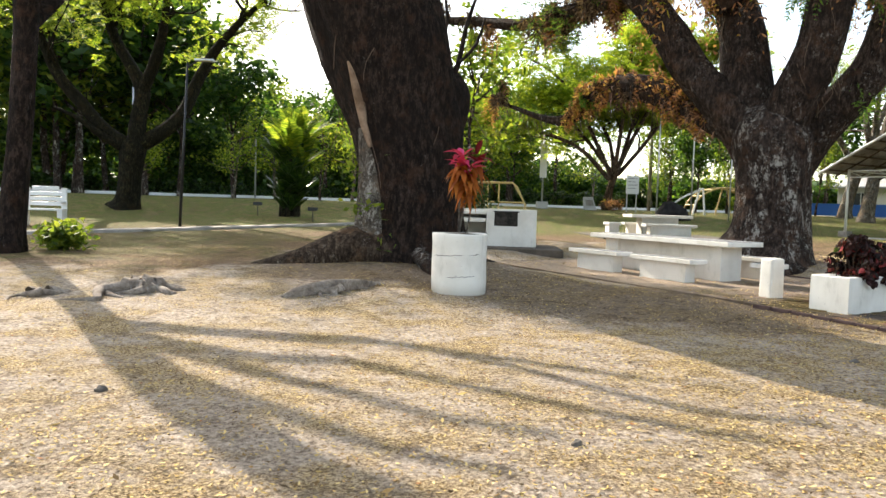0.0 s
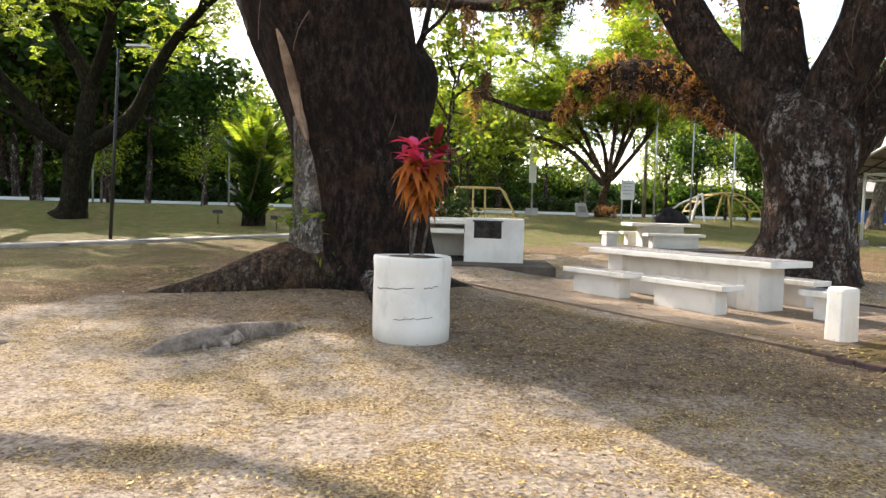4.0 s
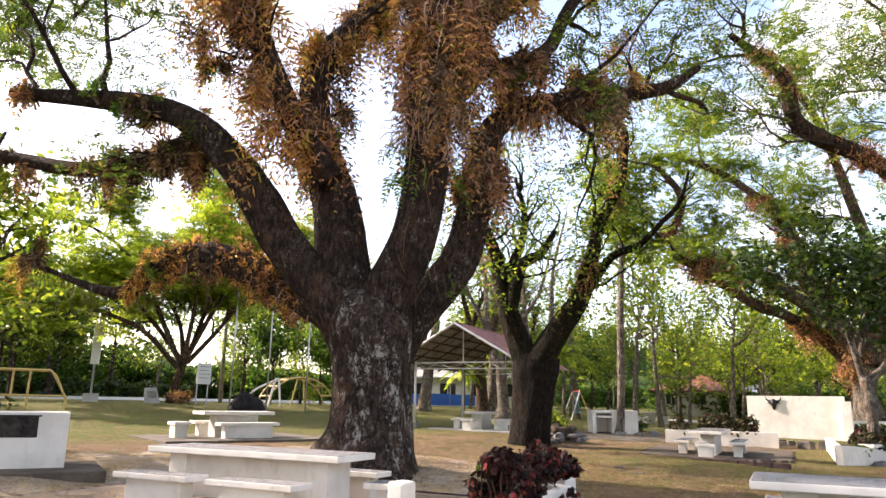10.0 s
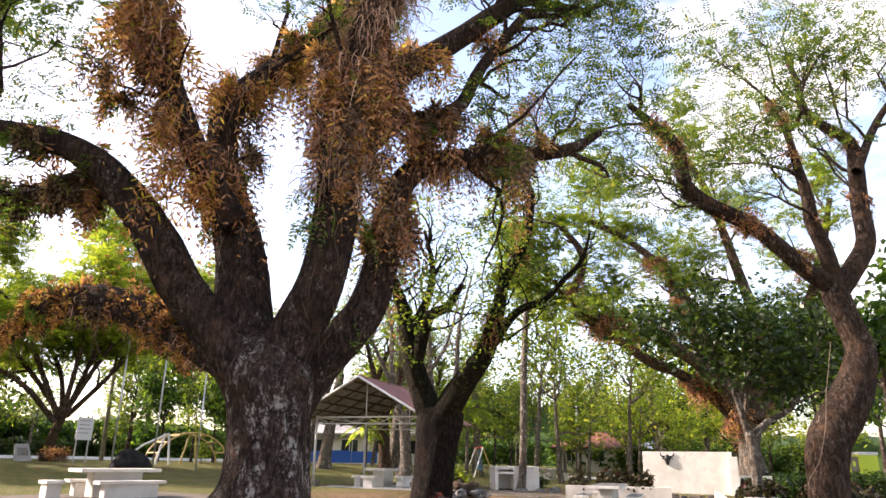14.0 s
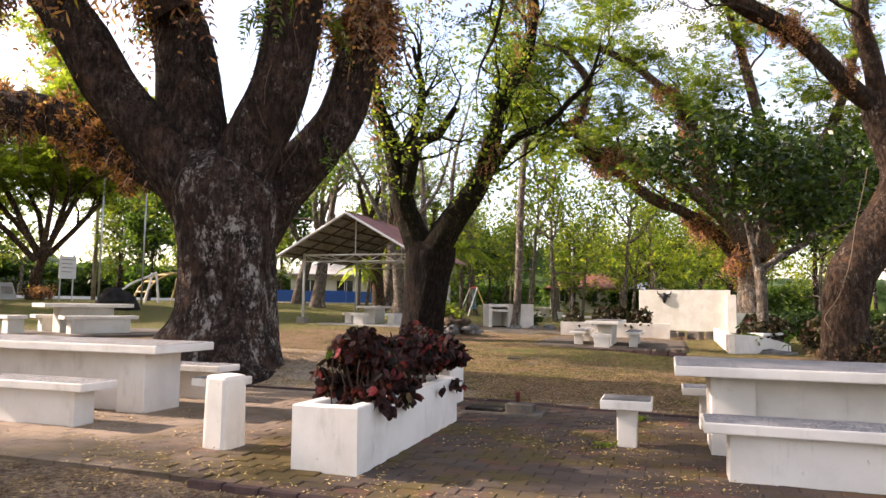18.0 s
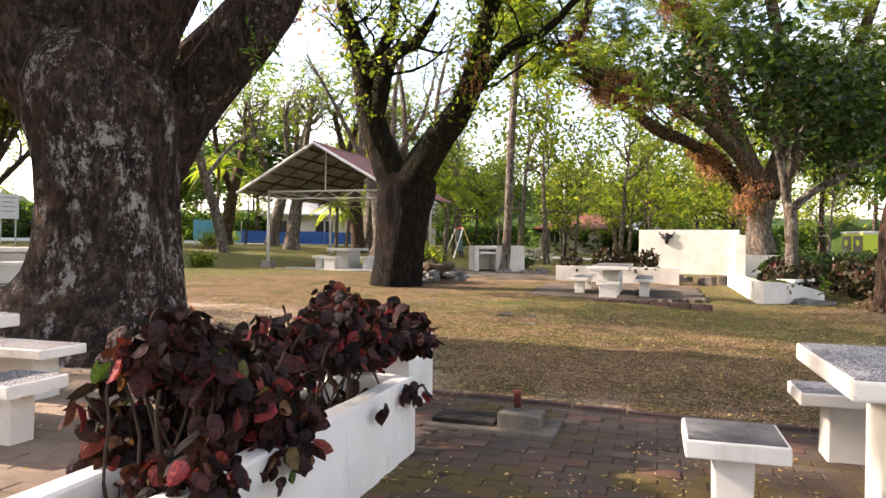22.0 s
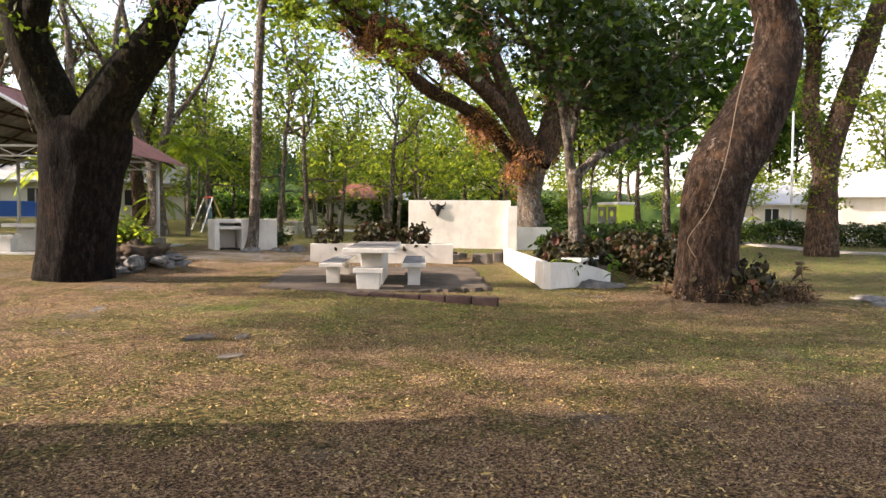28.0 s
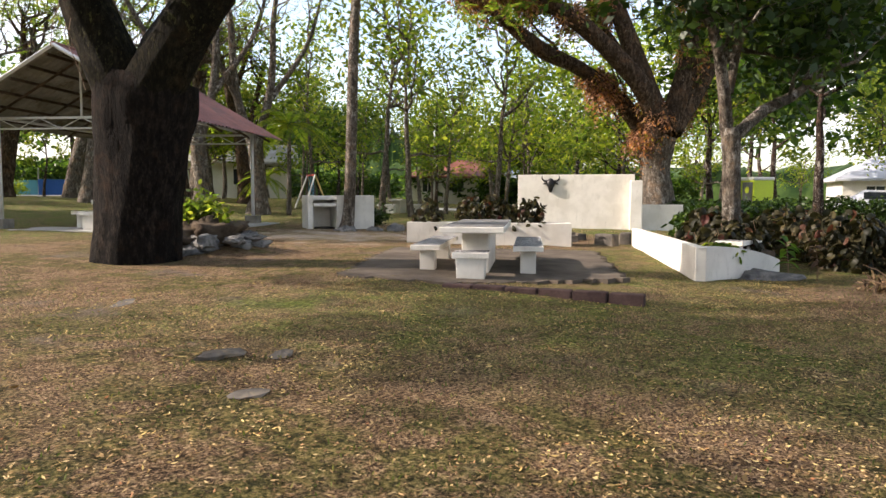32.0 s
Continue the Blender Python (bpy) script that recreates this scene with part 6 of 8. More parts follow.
part("post", box(-0.135, 0.135, -0.11, 0.11, -0.05, 0.63, 0.035, 0.10, 0.014), WHITE, po)
part("footing", box(-0.10, 0.30, -0.06, 0.07, -0.05, 0.035, 0.01, 0, 0.006), WHITE, po)

# round pot with a cordyline
potx, poty = 0.225, 9.34
potz = gz(potx, poty) - 0.10
pot = thing("round_pot", potx, poty, potz, 0, "large whitewashed cylindrical concrete pot with cracks", "planter")
part("pot_wall", lathe([(0.365, 0), (0.375, 0.25), (0.372, 0.5), (0.376, 0.75), (0.376, 0.86), (0.365, 0.888), (0.335, 0.885), (0.325, 0.84), (0.32, 0.78)], 40, 0.012), WHITE, pot, "", True)
part("soil", lathe([(0.328, 0.70), (0.328, 0.862), (0.2, 0.88), (0.02, 0.885)], 24, 0.02), SOIL, pot, "dark soil", True)
for a0, hh, ln in ((-2.6, 0.585, 1.1), (-2.0, 0.31, 1.0), (-1.25, 0.60, 0.4)):
    crack = Heap()
    run = [(0.375 * math.cos(a0 + ln * k / 20), 0.375 * math.sin(a0 + ln * k / 20), hh + 0.022 * noise.noise(Vector((k * 0.45, hh * 9, 0))) + 0.0015 * k, 0.0032) for k in range(21)]
    crack.add(*tube_arrays(np.array(run), 4))
    child("crack", crack.mesh("crack", SOOT), pot, "dark hairline crack")


def strap_leaves(rg, n, origin, length, width, mat, name, parent, up0, up1, droop, label):
    """Long arching strap leaves that radiate from a stem tip."""
    h = Heap()
    for k in range(n):
        a, e = rg.uniform(0, 6.283), rg.uniform(up0, up1)
        d = np.array([math.cos(a) * math.cos(e), math.sin(a) * math.cos(e), math.sin(e)])
        s = np.array([-math.sin(a), math.cos(a), 0])
        ln, w = length * rg.uniform(0.7, 1.15), width * rg.uniform(0.7, 1.2)
        base = np.array(origin) + rg.normal(0, 0.02, 3) + np.array([0, 0, rg.uniform(-0.10, 0.08)])
        v = []
        for t in np.linspace(0, 1, 7):
            c = base + d * ln * t + np.array([0, 0, -droop * ln * t * t])
            ww = w * (0.25 + math.sin(min(t * 1.15 + 0.1, 1.0) * math.pi) * 0.9) * (1 - t ** 6)
            v += [c + s * ww * 0.5 + np.array([0, 0, 0.2 * ww]), c, c - s * ww * 0.5 + np.array([0, 0, 0.2 * ww])]
        q = [(i * 3 + j, i * 3 + 3 + j, i * 3 + 4 + j, i * 3 + 1 + j) for i in range(6) for j in range(2)]
        h.add(np.array(v), np.array(q))
    return child(name, h.mesh(name, mat, True), parent, label)


rc = np.random.default_rng(91)
cord = thing("cordyline", potx - 0.02, poty, potz + 0.88, 0, "cordyline with pink top leaves and hanging orange dead leaves", "plant")
for sx, sy, hh in ((0.0, 0.0, 0.98), (0.12, 0.05, 0.85)):
    stem_p = np.array([(0, 0, -0.05, 0.016), (sx * 0.5, sy * 0.5, 0.4, 0.014), (sx, sy, hh, 0.012)])
    child("stem", quads_mesh("stem", *tube_arrays(resample(stem_p, 0.08), 8), BARK_PALE, True), cord)
    strap_leaves(rc, 15, (sx, sy, hh), 0.32, 0.10, PINKLEAF, "pink_leaves", cord, -0.1, 0.9, 0.30, "bright pink young leaves")
    strap_leaves(rc, 26, (sx, sy, hh - 0.08), 0.27, 0.085, RUSTLEAF, "dead_leaves", cord, -0.6, 0.35, 0.95, "drooping orange dead leaves")
    strap_leaves(rc, 16, (sx - 0.03, sy, hh - 0.26), 0.25, 0.07, RUSTLEAF, "dead_leaves", cord, -1.2, -0.3, 0.5, "drooping orange dead leaves")
cord2 = thing("red_cordyline", potx + 0.08, poty + 0.12, potz + 0.88, 0, "thin cordyline with dark red leaves in the pot", "plant")
child("stem", quads_mesh("stem", *tube_arrays(resample(np.array([(0.0, 0, -0.05, 0.014), (0.08, 0, 0.5, 0.012), (0.12, 0.02, 1.02, 0.010)]), 0.1), 8), BARK_PALE, True), cord2)
MAROONLEAF = leaf_mat("deep_red_leaves", [(0, (0.09, 0.012, 0.016)), (1, (0.26, 0.02, 0.04))], 0.4)
strap_leaves(rc, 10, (0.12, 0.02, 1.02), 0.38, 0.08, MAROONLEAF, "red_leaves", cord2, 0.0, 1.3, 0.35, "deep red leaves")
strap_leaves(rc, 5, (0.12, 0.02, 0.92), 0.34, 0.07, RUSTLEAF, "dead_leaves", cord2, -0.9, 0.0, 0.6, "drooping dead leaves")


# ---- barbecue grills ----
def grill(x, y, z, rz, w, d, h, label, plate=True, bay=0.75):
    """A whitewashed outdoor grill: a solid block beside an open bay with a worktop."""
    t = thing("outdoor_grill", x, y, z, rz, label, "grill", "outdoor grills")
    part("block", box(bay, w, 0, d, -0.05, h, 0.015, 0, 0.008), WHITE, t)
    part("back_wall", box(-0.15, bay - 0.002, d - 0.16, d, -0.05, h - 0.01, 0.012, 0, 0.006), WHITE, t)
    part("side_wall", box(-0.30, -0.14, 0.05, d, -0.05, h - 0.005, 0.012, 0, 0.006), WHITE, t)
    part("worktop", box(-0.12, bay - 0.01, 0.02, d - 0.17, h - 0.34, h - 0.24, 0.012, 0, 0.006), WHITE, t)
    part("ledge", box(-0.28, bay + 0.1, 0.10, d - 0.18, h - 0.14, h - 0.06, 0.012, 0, 0.006), WHITE, t)
    part("bay_floor", box(-0.14, bay, 0.2, d - 0.16, -0.02, 0.04), SOOT, t, "sooty floor of the bay")
    if plate:
        part("fire_opening", box(bay + 0.20, bay + 0.78, -0.012, 0.03, h - 0.42, h - 0.05, 0.012, 0, 0.01), SOOT, t, "blackened fire opening")
        part("grate", box(bay + 0.17, bay + 0.82, -0.035, -0.008, h - 0.075, h - 0.045, 0.004), BLACKMETAL, t)
    return t


gx, gy = 0.31, 17.25
grill(gx, gy, gz(gx, gy) + 0.04, -4, 2.0, 1.1, 0.90, "whitewashed concrete barbecue grill with a blackened fire opening")
sl = thing("grill_slab", gx, gy, gz(gx, gy), -4, "grey concrete slab under the grill", "slab", "", "structure")
part("slab", box(-0.9, 2.6, -0.85, 1.3, -0.3, 0.015, 0.02, 0, 0.015), DUSTSLAB, sl)
g2x, g2y = 24.0, 25.0
grill(g2x, g2y, 0.36, 29.5 - 62, 1.7, 1.1, 1.0, "whitewashed concrete barbecue grill beside a slender tree", False, 0.55)

# ---- brick court ----
court = thing("brick_court", 0, 0, 0, 0, "court of worn reddish brick pavers", "paving", "", "structure")
U0, U1, V0, V1 = 8.05, 12.30, -12.4, 1.1


def paver_z(x, y):
    return min(gz(x, y), 0.20) + 0.015


bed_v, bed_q = [], []
nu, nv = 10, 28
for i in range(nu + 1):
    for j in range(nv + 1):
        x, y = uv_place(U0 + (U1 - U0) * i / nu, V0 + (V1 - V0) * j / nv)
        bed_v.append((x, y, paver_z(x, y) + 0.010))
for i in range(nu):
    for j in range(nv):
        a = i * (nv + 1) + j
        bed_q.append((a, a + nv + 1, a + nv + 2, a + 1))
child("sand_bed", quads_mesh("sand_bed", bed_v, bed_q, JOINT), court, "dark sandy joints")
brick_bm = box(-0.1205, 0.1205, -0.0605, 0.0605, -0.05, 0.0, 0.005, 0, 0, 1)
brick_me = bpy.data.meshes.new("brick")
brick_bm.to_mesh(brick_me)
brick_bm.free()
brick_me.materials.append(BRICK)
bv = np.array([v.co[:] for v in brick_me.vertices])
bf = [tuple(p.vertices) for p in brick_me.polygons]
rest_v, rest_f, near_count = [], [], 0
rk = random.Random(12)
row = 0
u = U0 + 0.07
while u < U1 - 0.1:
    v = V0 + 0.13 + (0.123 if row % 2 else 0.0)
    while v < V1 - 0.1:
        x, y = uv_place(u, v)
        z = paver_z(x, y) + 0.016 + rk.uniform(-0.003, 0.003)
        m = pose(x, y, z, rk.uniform(-0.8, 0.8), rk.uniform(-0.8, 0.8), 29.5 - 90 + rk.uniform(-1.0, 1.0))
        if near_count < 300 and u > 8.9 and -4.0 < v < -1.6:
            ob = new("brick", brick_me)
            ob.parent = court
            ob.matrix_basis = m
            near_count += 1
        else:
            base = len(rest_v)
            rest_v.extend([tuple(m @ Vector(c)) for c in bv])
            rest_f.extend([tuple(k + base for k in f) for f in bf])
        v += 0.246
    u += 0.126
    row += 1
child("brick_field", mesh_from("brick_field", rest_v, rest_f, BRICK), court, "", "stuff")
for a, b in (((U0 - 0.05, V0 + 6.6), (U0 - 0.05, V1)), ((U1 + 0.04, V0 + 3), (U1 + 0.04, V1))):
    n = 26
    for k in range(n):
        v0, v1 = a[1] + (b[1] - a[1]) * k / n, a[1] + (b[1] - a[1]) * (k + 1) / n
        x, y = uv_place(a[0], (v0 + v1) / 2)
        e = part("edging", box(-(v1 - v0) / 2 + 0.005, (v1 - v0) / 2 - 0.005, -0.028, 0.028, -0.1, 0.03, 0.008, 0, 0.004), EDGING, court)
        e.matrix_basis = pose(x, y, paver_z(x, y), rk.uniform(-2, 2), 0, -60.5)
# drain cover with a pipe stub
dc = thing("drain_cover", 7.82, 9.72, paver_z(7.82, 9.72) + 0.012, -60.5, "low concrete drain cover set in the bricks", "drain cover")
part("slab", box(-0.44, 0.46, -0.22, 0.22, -0.03, 0.018, 0.01, 0, 0.012), DARKSLAB, dc)
part("pit_lid", box(-0.36, 0.06, -0.14, 0.14, 0.0, 0.05, 0.008, 0, 0.006), SOOT, dc, "sooty black lid")
part("block", box(0.08, 0.36, -0.14, 0.14, -0.03, 0.105, 0.012, 0.02, 0.012), DARKSLAB, dc, "rough grey mortar block")
pp = thing("pipe_stub", 8.0, 9.63, paver_z(8, 9.6) + 0.115, 0, "short rusty red pipe stub on the drain cover", "pipe")
part("pipe", lathe([(0.024, 0), (0.024, 0.095), (0.030, 0.10), (0.030, 0.122), (0.020, 0.124), (0.016, 0.08)], 16), RUSTPIPE, pp, "", True)

# green sprigs grown between the bricks
for wx, wy in ((8.69, 8.58), (7.27, 8.01)):
    wd = thing("weed", wx, wy, paver_z(wx, wy) + 0.03, 0, "small green weed growing between the bricks", "weed", "weeds between the bricks")
    rg = np.random.default_rng(int(wx * 100))
    spread = np.stack([rg.normal(0, 0.06, 26), rg.normal(0, 0.035, 26), np.full(26, 0.012)], -1)
    child("leaves", quads_mesh("leaves", *clumps(rg, spread, 2, 0.05, 0.026, 0.012), LEAF_MID), wd, "", "stuff")

# ---- table group under the open lawn, and under the pavilion ----
def block_table(x, y, z, rz, w, d, h, label, group):
    t = thing("block_table", x, y, z, rz, label, "table", group)
    part("tabletop", box(0, w, 0, d, h - 0.10, h, 0.015, 0, 0.004), WHITE, t)
    part("pedestal", box(w * 0.2, w * 0.8, d * 0.22, d * 0.78, -0.05, h - 0.1, 0.015), CREAM, t)
    return t


def block_bench(x, y, z, rz, w, d, h, label, group):
    t = thing("block_bench", x, y, z, rz, label, "bench", group)
    part("seat", box(0, w, 0, d, h - 0.09, h, 0.012, 0, 0.004), WHITE, t)
    part("pedestal", box(w * 0.1, w * 0.9, d * 0.15, d * 0.85, -0.05, h - 0.09, 0.012), WHITE, t)
    return t


def table_set(x, y, rz, label, group, w=2.2, d=0.9):
    z = gz(x, y) + 0.03
    c, s = math.cos(radians(rz)), math.sin(radians(rz))

    def put(a, b):
        return x + a * c - b * s, y + a * s + b * c
    block_table(*put(-w / 2, -d / 2), z, rz, w, d, 0.74, "whitewashed block table " + label, group)
    for b in (-d / 2 - 0.75, d / 2 + 0.30):
        block_bench(*put(-w / 2 + 0.2, b), z, rz, w - 0.4, 0.42, 0.44, "whitewashed block bench " + label, group)
    block_bench(*put(-w / 2 - 0.75, -0.3), z, rz, 0.45, 0.6, 0.44, "whitewashed block seat " + label, group)


table_set(7.5, 24.2, 6, "on a slab in the lawn", "lawn table set")
ls = thing("lawn_slab", 7.5, 24.2, gz(7.5, 24.2), 6, "thin concrete slab under the lawn table", "slab", "", "structure")
part("slab", box(-2.6, 2.6, -1.9, 1.9, -0.2, 0.035, 0.02, 0, 0.01), DARKSLAB, ls)


# ---- pavilion ----
def pavilion():
    ax, ay, w, ln, ze, za = 17.75, 27.35, 2.95, 7.0, 3.24, 4.90
    z0 = 0.42
    p = thing("pavilion", ax, ay, z0, RZ, "open pavilion with a rust-red gable roof on thin white posts", "pavilion")
    ze, za = ze - z0, za - z0
    for sx in (0.95, 6.1):
        for sy in (2.35, -2.35):
            post = part("post", rod((sx, sy, 0.25), (sx, sy, ze + 0.12), 0.055, 12), WHITEPAINT, p, "thin white steel post", True)
            part("footing", box(sx - 0.2, sx + 0.2, sy - 0.2, sy + 0.2, -0.15, 0.28, 0.02), CONCRETE, post, "square concrete footing")
    slope = math.atan2(za - ze, w)
    for side in (1, -1):
        for k in range(8):
            x0, x1 = -0.02 + k * ln / 8, -0.02 + (k + 1) * ln / 8
            for mat, lift, nm in ((REDROOF, 0.022, "roof_sheet"), (ROOFUNDER, 0.0, "roof_underside")):
                v, q = [], []
                n = 22
                for i in range(n + 1):
                    x = x0 + (x1 - x0 - 0.004) * i / n
                    dz = 0.018 * math.sin(2 * math.pi * i / n * 4) + lift
                    v += [(x, side * 0.02, za + dz), (x, side * (w + 0.12), ze + dz - 0.06)]
                for i in range(n):
                    a = i * 2
                    q.append((a, a + 2, a + 3, a + 1) if side < 0 else (a, a + 1, a + 3, a + 2))
                child(nm, quads_mesh(nm, v, q, mat, True), p, "")
        for k in range(6):
            t = (k + 0.4) / 6
            y, z = side * w * t, za + (ze - za) * t - 0.05
            part("purlin", box(0.0, ln - 0.05, y - 0.025, y + 0.025, z - 0.09, z - 0.022, 0.004), DARKWOOD, p, "dark timber purlin")
        for x in (0.95, 2.65, 4.4, 6.1):
            part("rafter", rod((x, 0, za - 0.17), (x, side * w, ze - 0.17), 0.035, 6), DARKWOOD, p)
        part("barge_board", rod((-0.04, 0, za + 0.0), (-0.04, side * (w + 0.13), ze - 0.07), 0.05, 4), WHITEPAINT, p, "white barge board")
        part("eave_beam", rod((0.95, side * 2.35, ze + 0.06), (6.1, side * 2.35, ze + 0.06), 0.035, 8), WHITEPAINT, p)
    part("ridge_cap", rod((-0.03, 0, za + 0.035), (ln, 0, za + 0.035), 0.05, 8), REDROOF, p)
    for x in (0.95, 6.1):
        part("tie_beam", rod((x, -2.35, ze + 0.05), (x, 2.35, ze + 0.05), 0.035, 8), WHITEPAINT, p)
        part("top_chord", rod((x, -2.35, ze - 0.22), (x, 2.35, ze - 0.22), 0.025, 8), WHITEPAINT, p)
        part("king_post", rod((x, 0, ze + 0.05), (x, 0, za - 0.15), 0.03, 6), WHITEPAINT, p)
        for k in range(8):
            a = -2.35 + 4.7 * k / 8
            part("web_strut", rod((x, a, ze - 0.22 if k % 2 else ze + 0.05), (x, a + 4.7 / 8, ze + 0.05 if k % 2 else ze - 0.22), 0.014, 5), WHITEPAINT, p)
    s = thing("pavilion_slab", ax, ay, z0, RZ, "pale concrete floor slab of the pavilion", "slab", "", "structure")
    part("slab", box(0.3, 6.8, -3.0, 3.0, -0.3, 0.03, 0.02, 0, 0.01), ROADM, s)


DARKWOOD = stone_mat("dark_roof_timber", (0.05, 0.035, 0.025), (0.12, 0.085, 0.06), 3.0, 40.0, 0.9)
pavilion()
table_set(39.5, 35.0, 20, "under the trees of the grove", "grove table set", 1.7, 0.8)
table_set(59.9, 47.5, 50, "under the trees of the grove", "grove table set", 1.8, 0.8)
table_set(19.9, 28.2, RZ, "under the pavilion roof", "pavilion table set", 1.8, 0.9)


# ---- low walls, planters and the white wall of the far court ----
lw = trough("low_planter", 22.0, 19.95, 0.24, 29.5 - 90, 3.7, 0.75, 0.50, "low whitewashed planter wall behind the far table")
for x0, x1, n in ((0.10, 0.75, 150), (1.1, 3.1, 620)):
    bxx = thing("maroon_bush", 22.0, 19.95, 0.24 + 0.36, 29.5 - 90, "maroon-leaved bush in the low planter", "bush")
    stems(rb, 18, x0 + 0.1, x1 - 0.1, 0.15, 0.55, 0, 0.45, VINE, bxx)
    bush_leaves(rb, n, x0, x1, 0.0, 0.75, 0.05, 0.88, 0.14, SHRUB_DARK, "foliage", bxx, "dark brown-green leaves")
# old terrace stones
for k in range(7):
    x, y = 25.0 + 0.55 * k * 0.6, 17.6 + 0.9 * math.sin(k * 2.2)
    st = thing("terrace_block", x - 0.8, y - 0.4, gz(x, y), 40 * k, "old dark stone block in the grass", "stone", "terrace blocks")
    part("block", box(-0.25, 0.25, -0.14, 0.14, -0.1, 0.16 + 0.05 * (k % 3), 0.03, 0.05, 0.02), DARKSLAB, st)

ww = thing("white_wall", 31.3, 22.5, 0.25, -66, "tall whitewashed garden wall in dappled sun", "wall", "", "structure")
part("wall", box(0, 4.0, -0.12, 0.12, -0.2, 1.88, 0.02, 0, 0.01), WHITE, ww)
part("pillar", box(3.85, 4.25, -0.50, -0.125, -0.2, 1.66, 0.02, 0, 0.01), WHITE, ww)
part("return_wall", box(4.05, 5.6, -0.10, 0.12, -0.2, 0.85, 0.02, 0, 0.01), WHITE, ww)
bull = thing("bull_head", 31.3 + 1.15 * math.cos(radians(-66)), 22.5 + 1.15 * math.sin(radians(-66)), 0.25 + 1.50, -66, "black sculpted horned bull head mounted on the white wall", "sculpture")


def bull_mesh():
    bm = lump(0.20, 0.14, 0.34, 0.12, 2.0, 3, 3.0, -0.4)
    for v in bm.verts:
        v.co.x *= 1.0 if v.co.z > 0 else 0.65
        v.co.y -= 0.22
    for s in (-1, 1):
        pts = [(s * 0.12, -0.2, 0.2, 0.06), (s * 0.30, -0.2, 0.22, 0.05), (s * 0.42, -0.22, 0.34, 0.035), (s * 0.40, -0.24, 0.48, 0.012)]
        v, q = tube_arrays(resample(pts, 0.06), 8)
        vs = [bm.verts.new(tuple(c)) for c in v]
        for f in q:
            bm.faces.new([vs[i] for i in f])
        pts = [(s * 0.15, -0.2, 0.12, 0.05), (s * 0.32, -0.2, 0.08, 0.04), (s * 0.36, -0.2, 0.04, 0.01)]
        v, q = tube_arrays(resample(pts, 0.06), 6)
        vs = [bm.verts.new(tuple(c)) for c in v]
        for f in q:
            bm.faces.new([vs[i] for i in f])
    return bm


part("head", bull_mesh(), BRONZE, bull, "", True).scale = (0.72, 0.72, 0.72)

# walled bed with the broadleaf tree
wb = thing("walled_bed", 20.05, 12.75, 0.08, RZ, "long whitewashed bed wall with dark shrubs behind it", "planter")
part("long_wall", box(0, 6.2, -0.0, 0.16, -0.15, 0.52, 0.015, 0, 0.01), WHITE, wb)


def end_wall():
    """The bed's end wall: it sweeps round and runs down into the earth."""
    bm = bmesh.new()
    n = 14
    rows = []
    for k in range(n + 1):
        t = k / n
        x, y = 0.02 + 1.35 * t + 0.25 * t * t, -1.55 * t - 0.003
        top = 0.52 - 0.30 * t * t
        rows.append([bm.verts.new(p) for p in ((x, y, -0.2), (x, y, top), (x + 0.12, y + 0.10, top), (x + 0.12, y + 0.10, -0.2))])
    for a, b in zip(rows, rows[1:]):
        for j in range(3):
            bm.faces.new((a[j], a[j + 1], b[j + 1], b[j]))
    bm.faces.new(rows[-1])
    return bm


part("end_wall", end_wall(), WHITE, wb)
sm = bmesh.new()
sv = [sm.verts.new((a, b, c)) for c in (-0.2, 0.34) for a, b in ((0.2, 0.0), (1.85, -1.55), (6.1, -1.6), (6.1, 0.0))]
for f in ((4, 5, 6, 7), (0, 1, 5, 4), (1, 2, 6, 5), (2, 3, 7, 6)):
    sm.faces.new([sv[i] for i in f])
part("soil", sm, SOIL, wb, "dark soil of the bed")
for lx, ly, sx, sy, hz, n, mat, lab in ((2.1, -0.8, 1.3, 0.8, 0.75, 480, SHRUB_DARK, "dark brown-green shrub in the walled bed"), (3.4, -1.1, 2.0, 1.2, 0.9, 800, SHRUB_DARK, "dark brown-green shrub in the walled bed"),
                                   (0.9, -0.4, 0.7, 0.5, 0.32, 160, LEAF_MID, "low green plant in the walled bed"), (5.6, -1.5, 2.0, 1.6, 0.9, 620, LEAF_DARK, "dark green shrub behind the walled bed"),
                                   (5.8, -3.4, 3.6, 1.4, 1.3, 1300, SHRUB_DARK, "long dark hedge beyond the walled bed"), (3.2, -3.4, 2.6, 1.4, 1.2, 1100, SHRUB_DARK, "long dark hedge beyond the walled bed")):
    xx, yy = 20.05 + lx * UX - ly * UY, 12.75 + lx * UY + ly * UX
    sh = thing("shrub", xx, yy, gz(xx, yy) + (0.28 if ly > -1.7 else 0.0), RZ, lab, "bush", "shrubs of the bed")
    stems(rb, 14, -sx / 2 + 0.1, sx / 2 - 0.1, -sy / 2 + 0.1, sy / 2 - 0.1, 0, hz * 0.7, VINE, sh)
    bush_leaves(rb, n, -sx / 2, sx / 2, -sy / 2, sy / 2, 0.04, hz, 0.17, mat, "foliage", sh, "")
bench(20.05 * UX + 12.75 * UY + 2.2, 20.05 * UY - 12.75 * UX + 1.45, 0.22, 0.42, 1.3, 0.40, "low concrete bench beside the walled bed", "bench of the bed", RZ + 60)
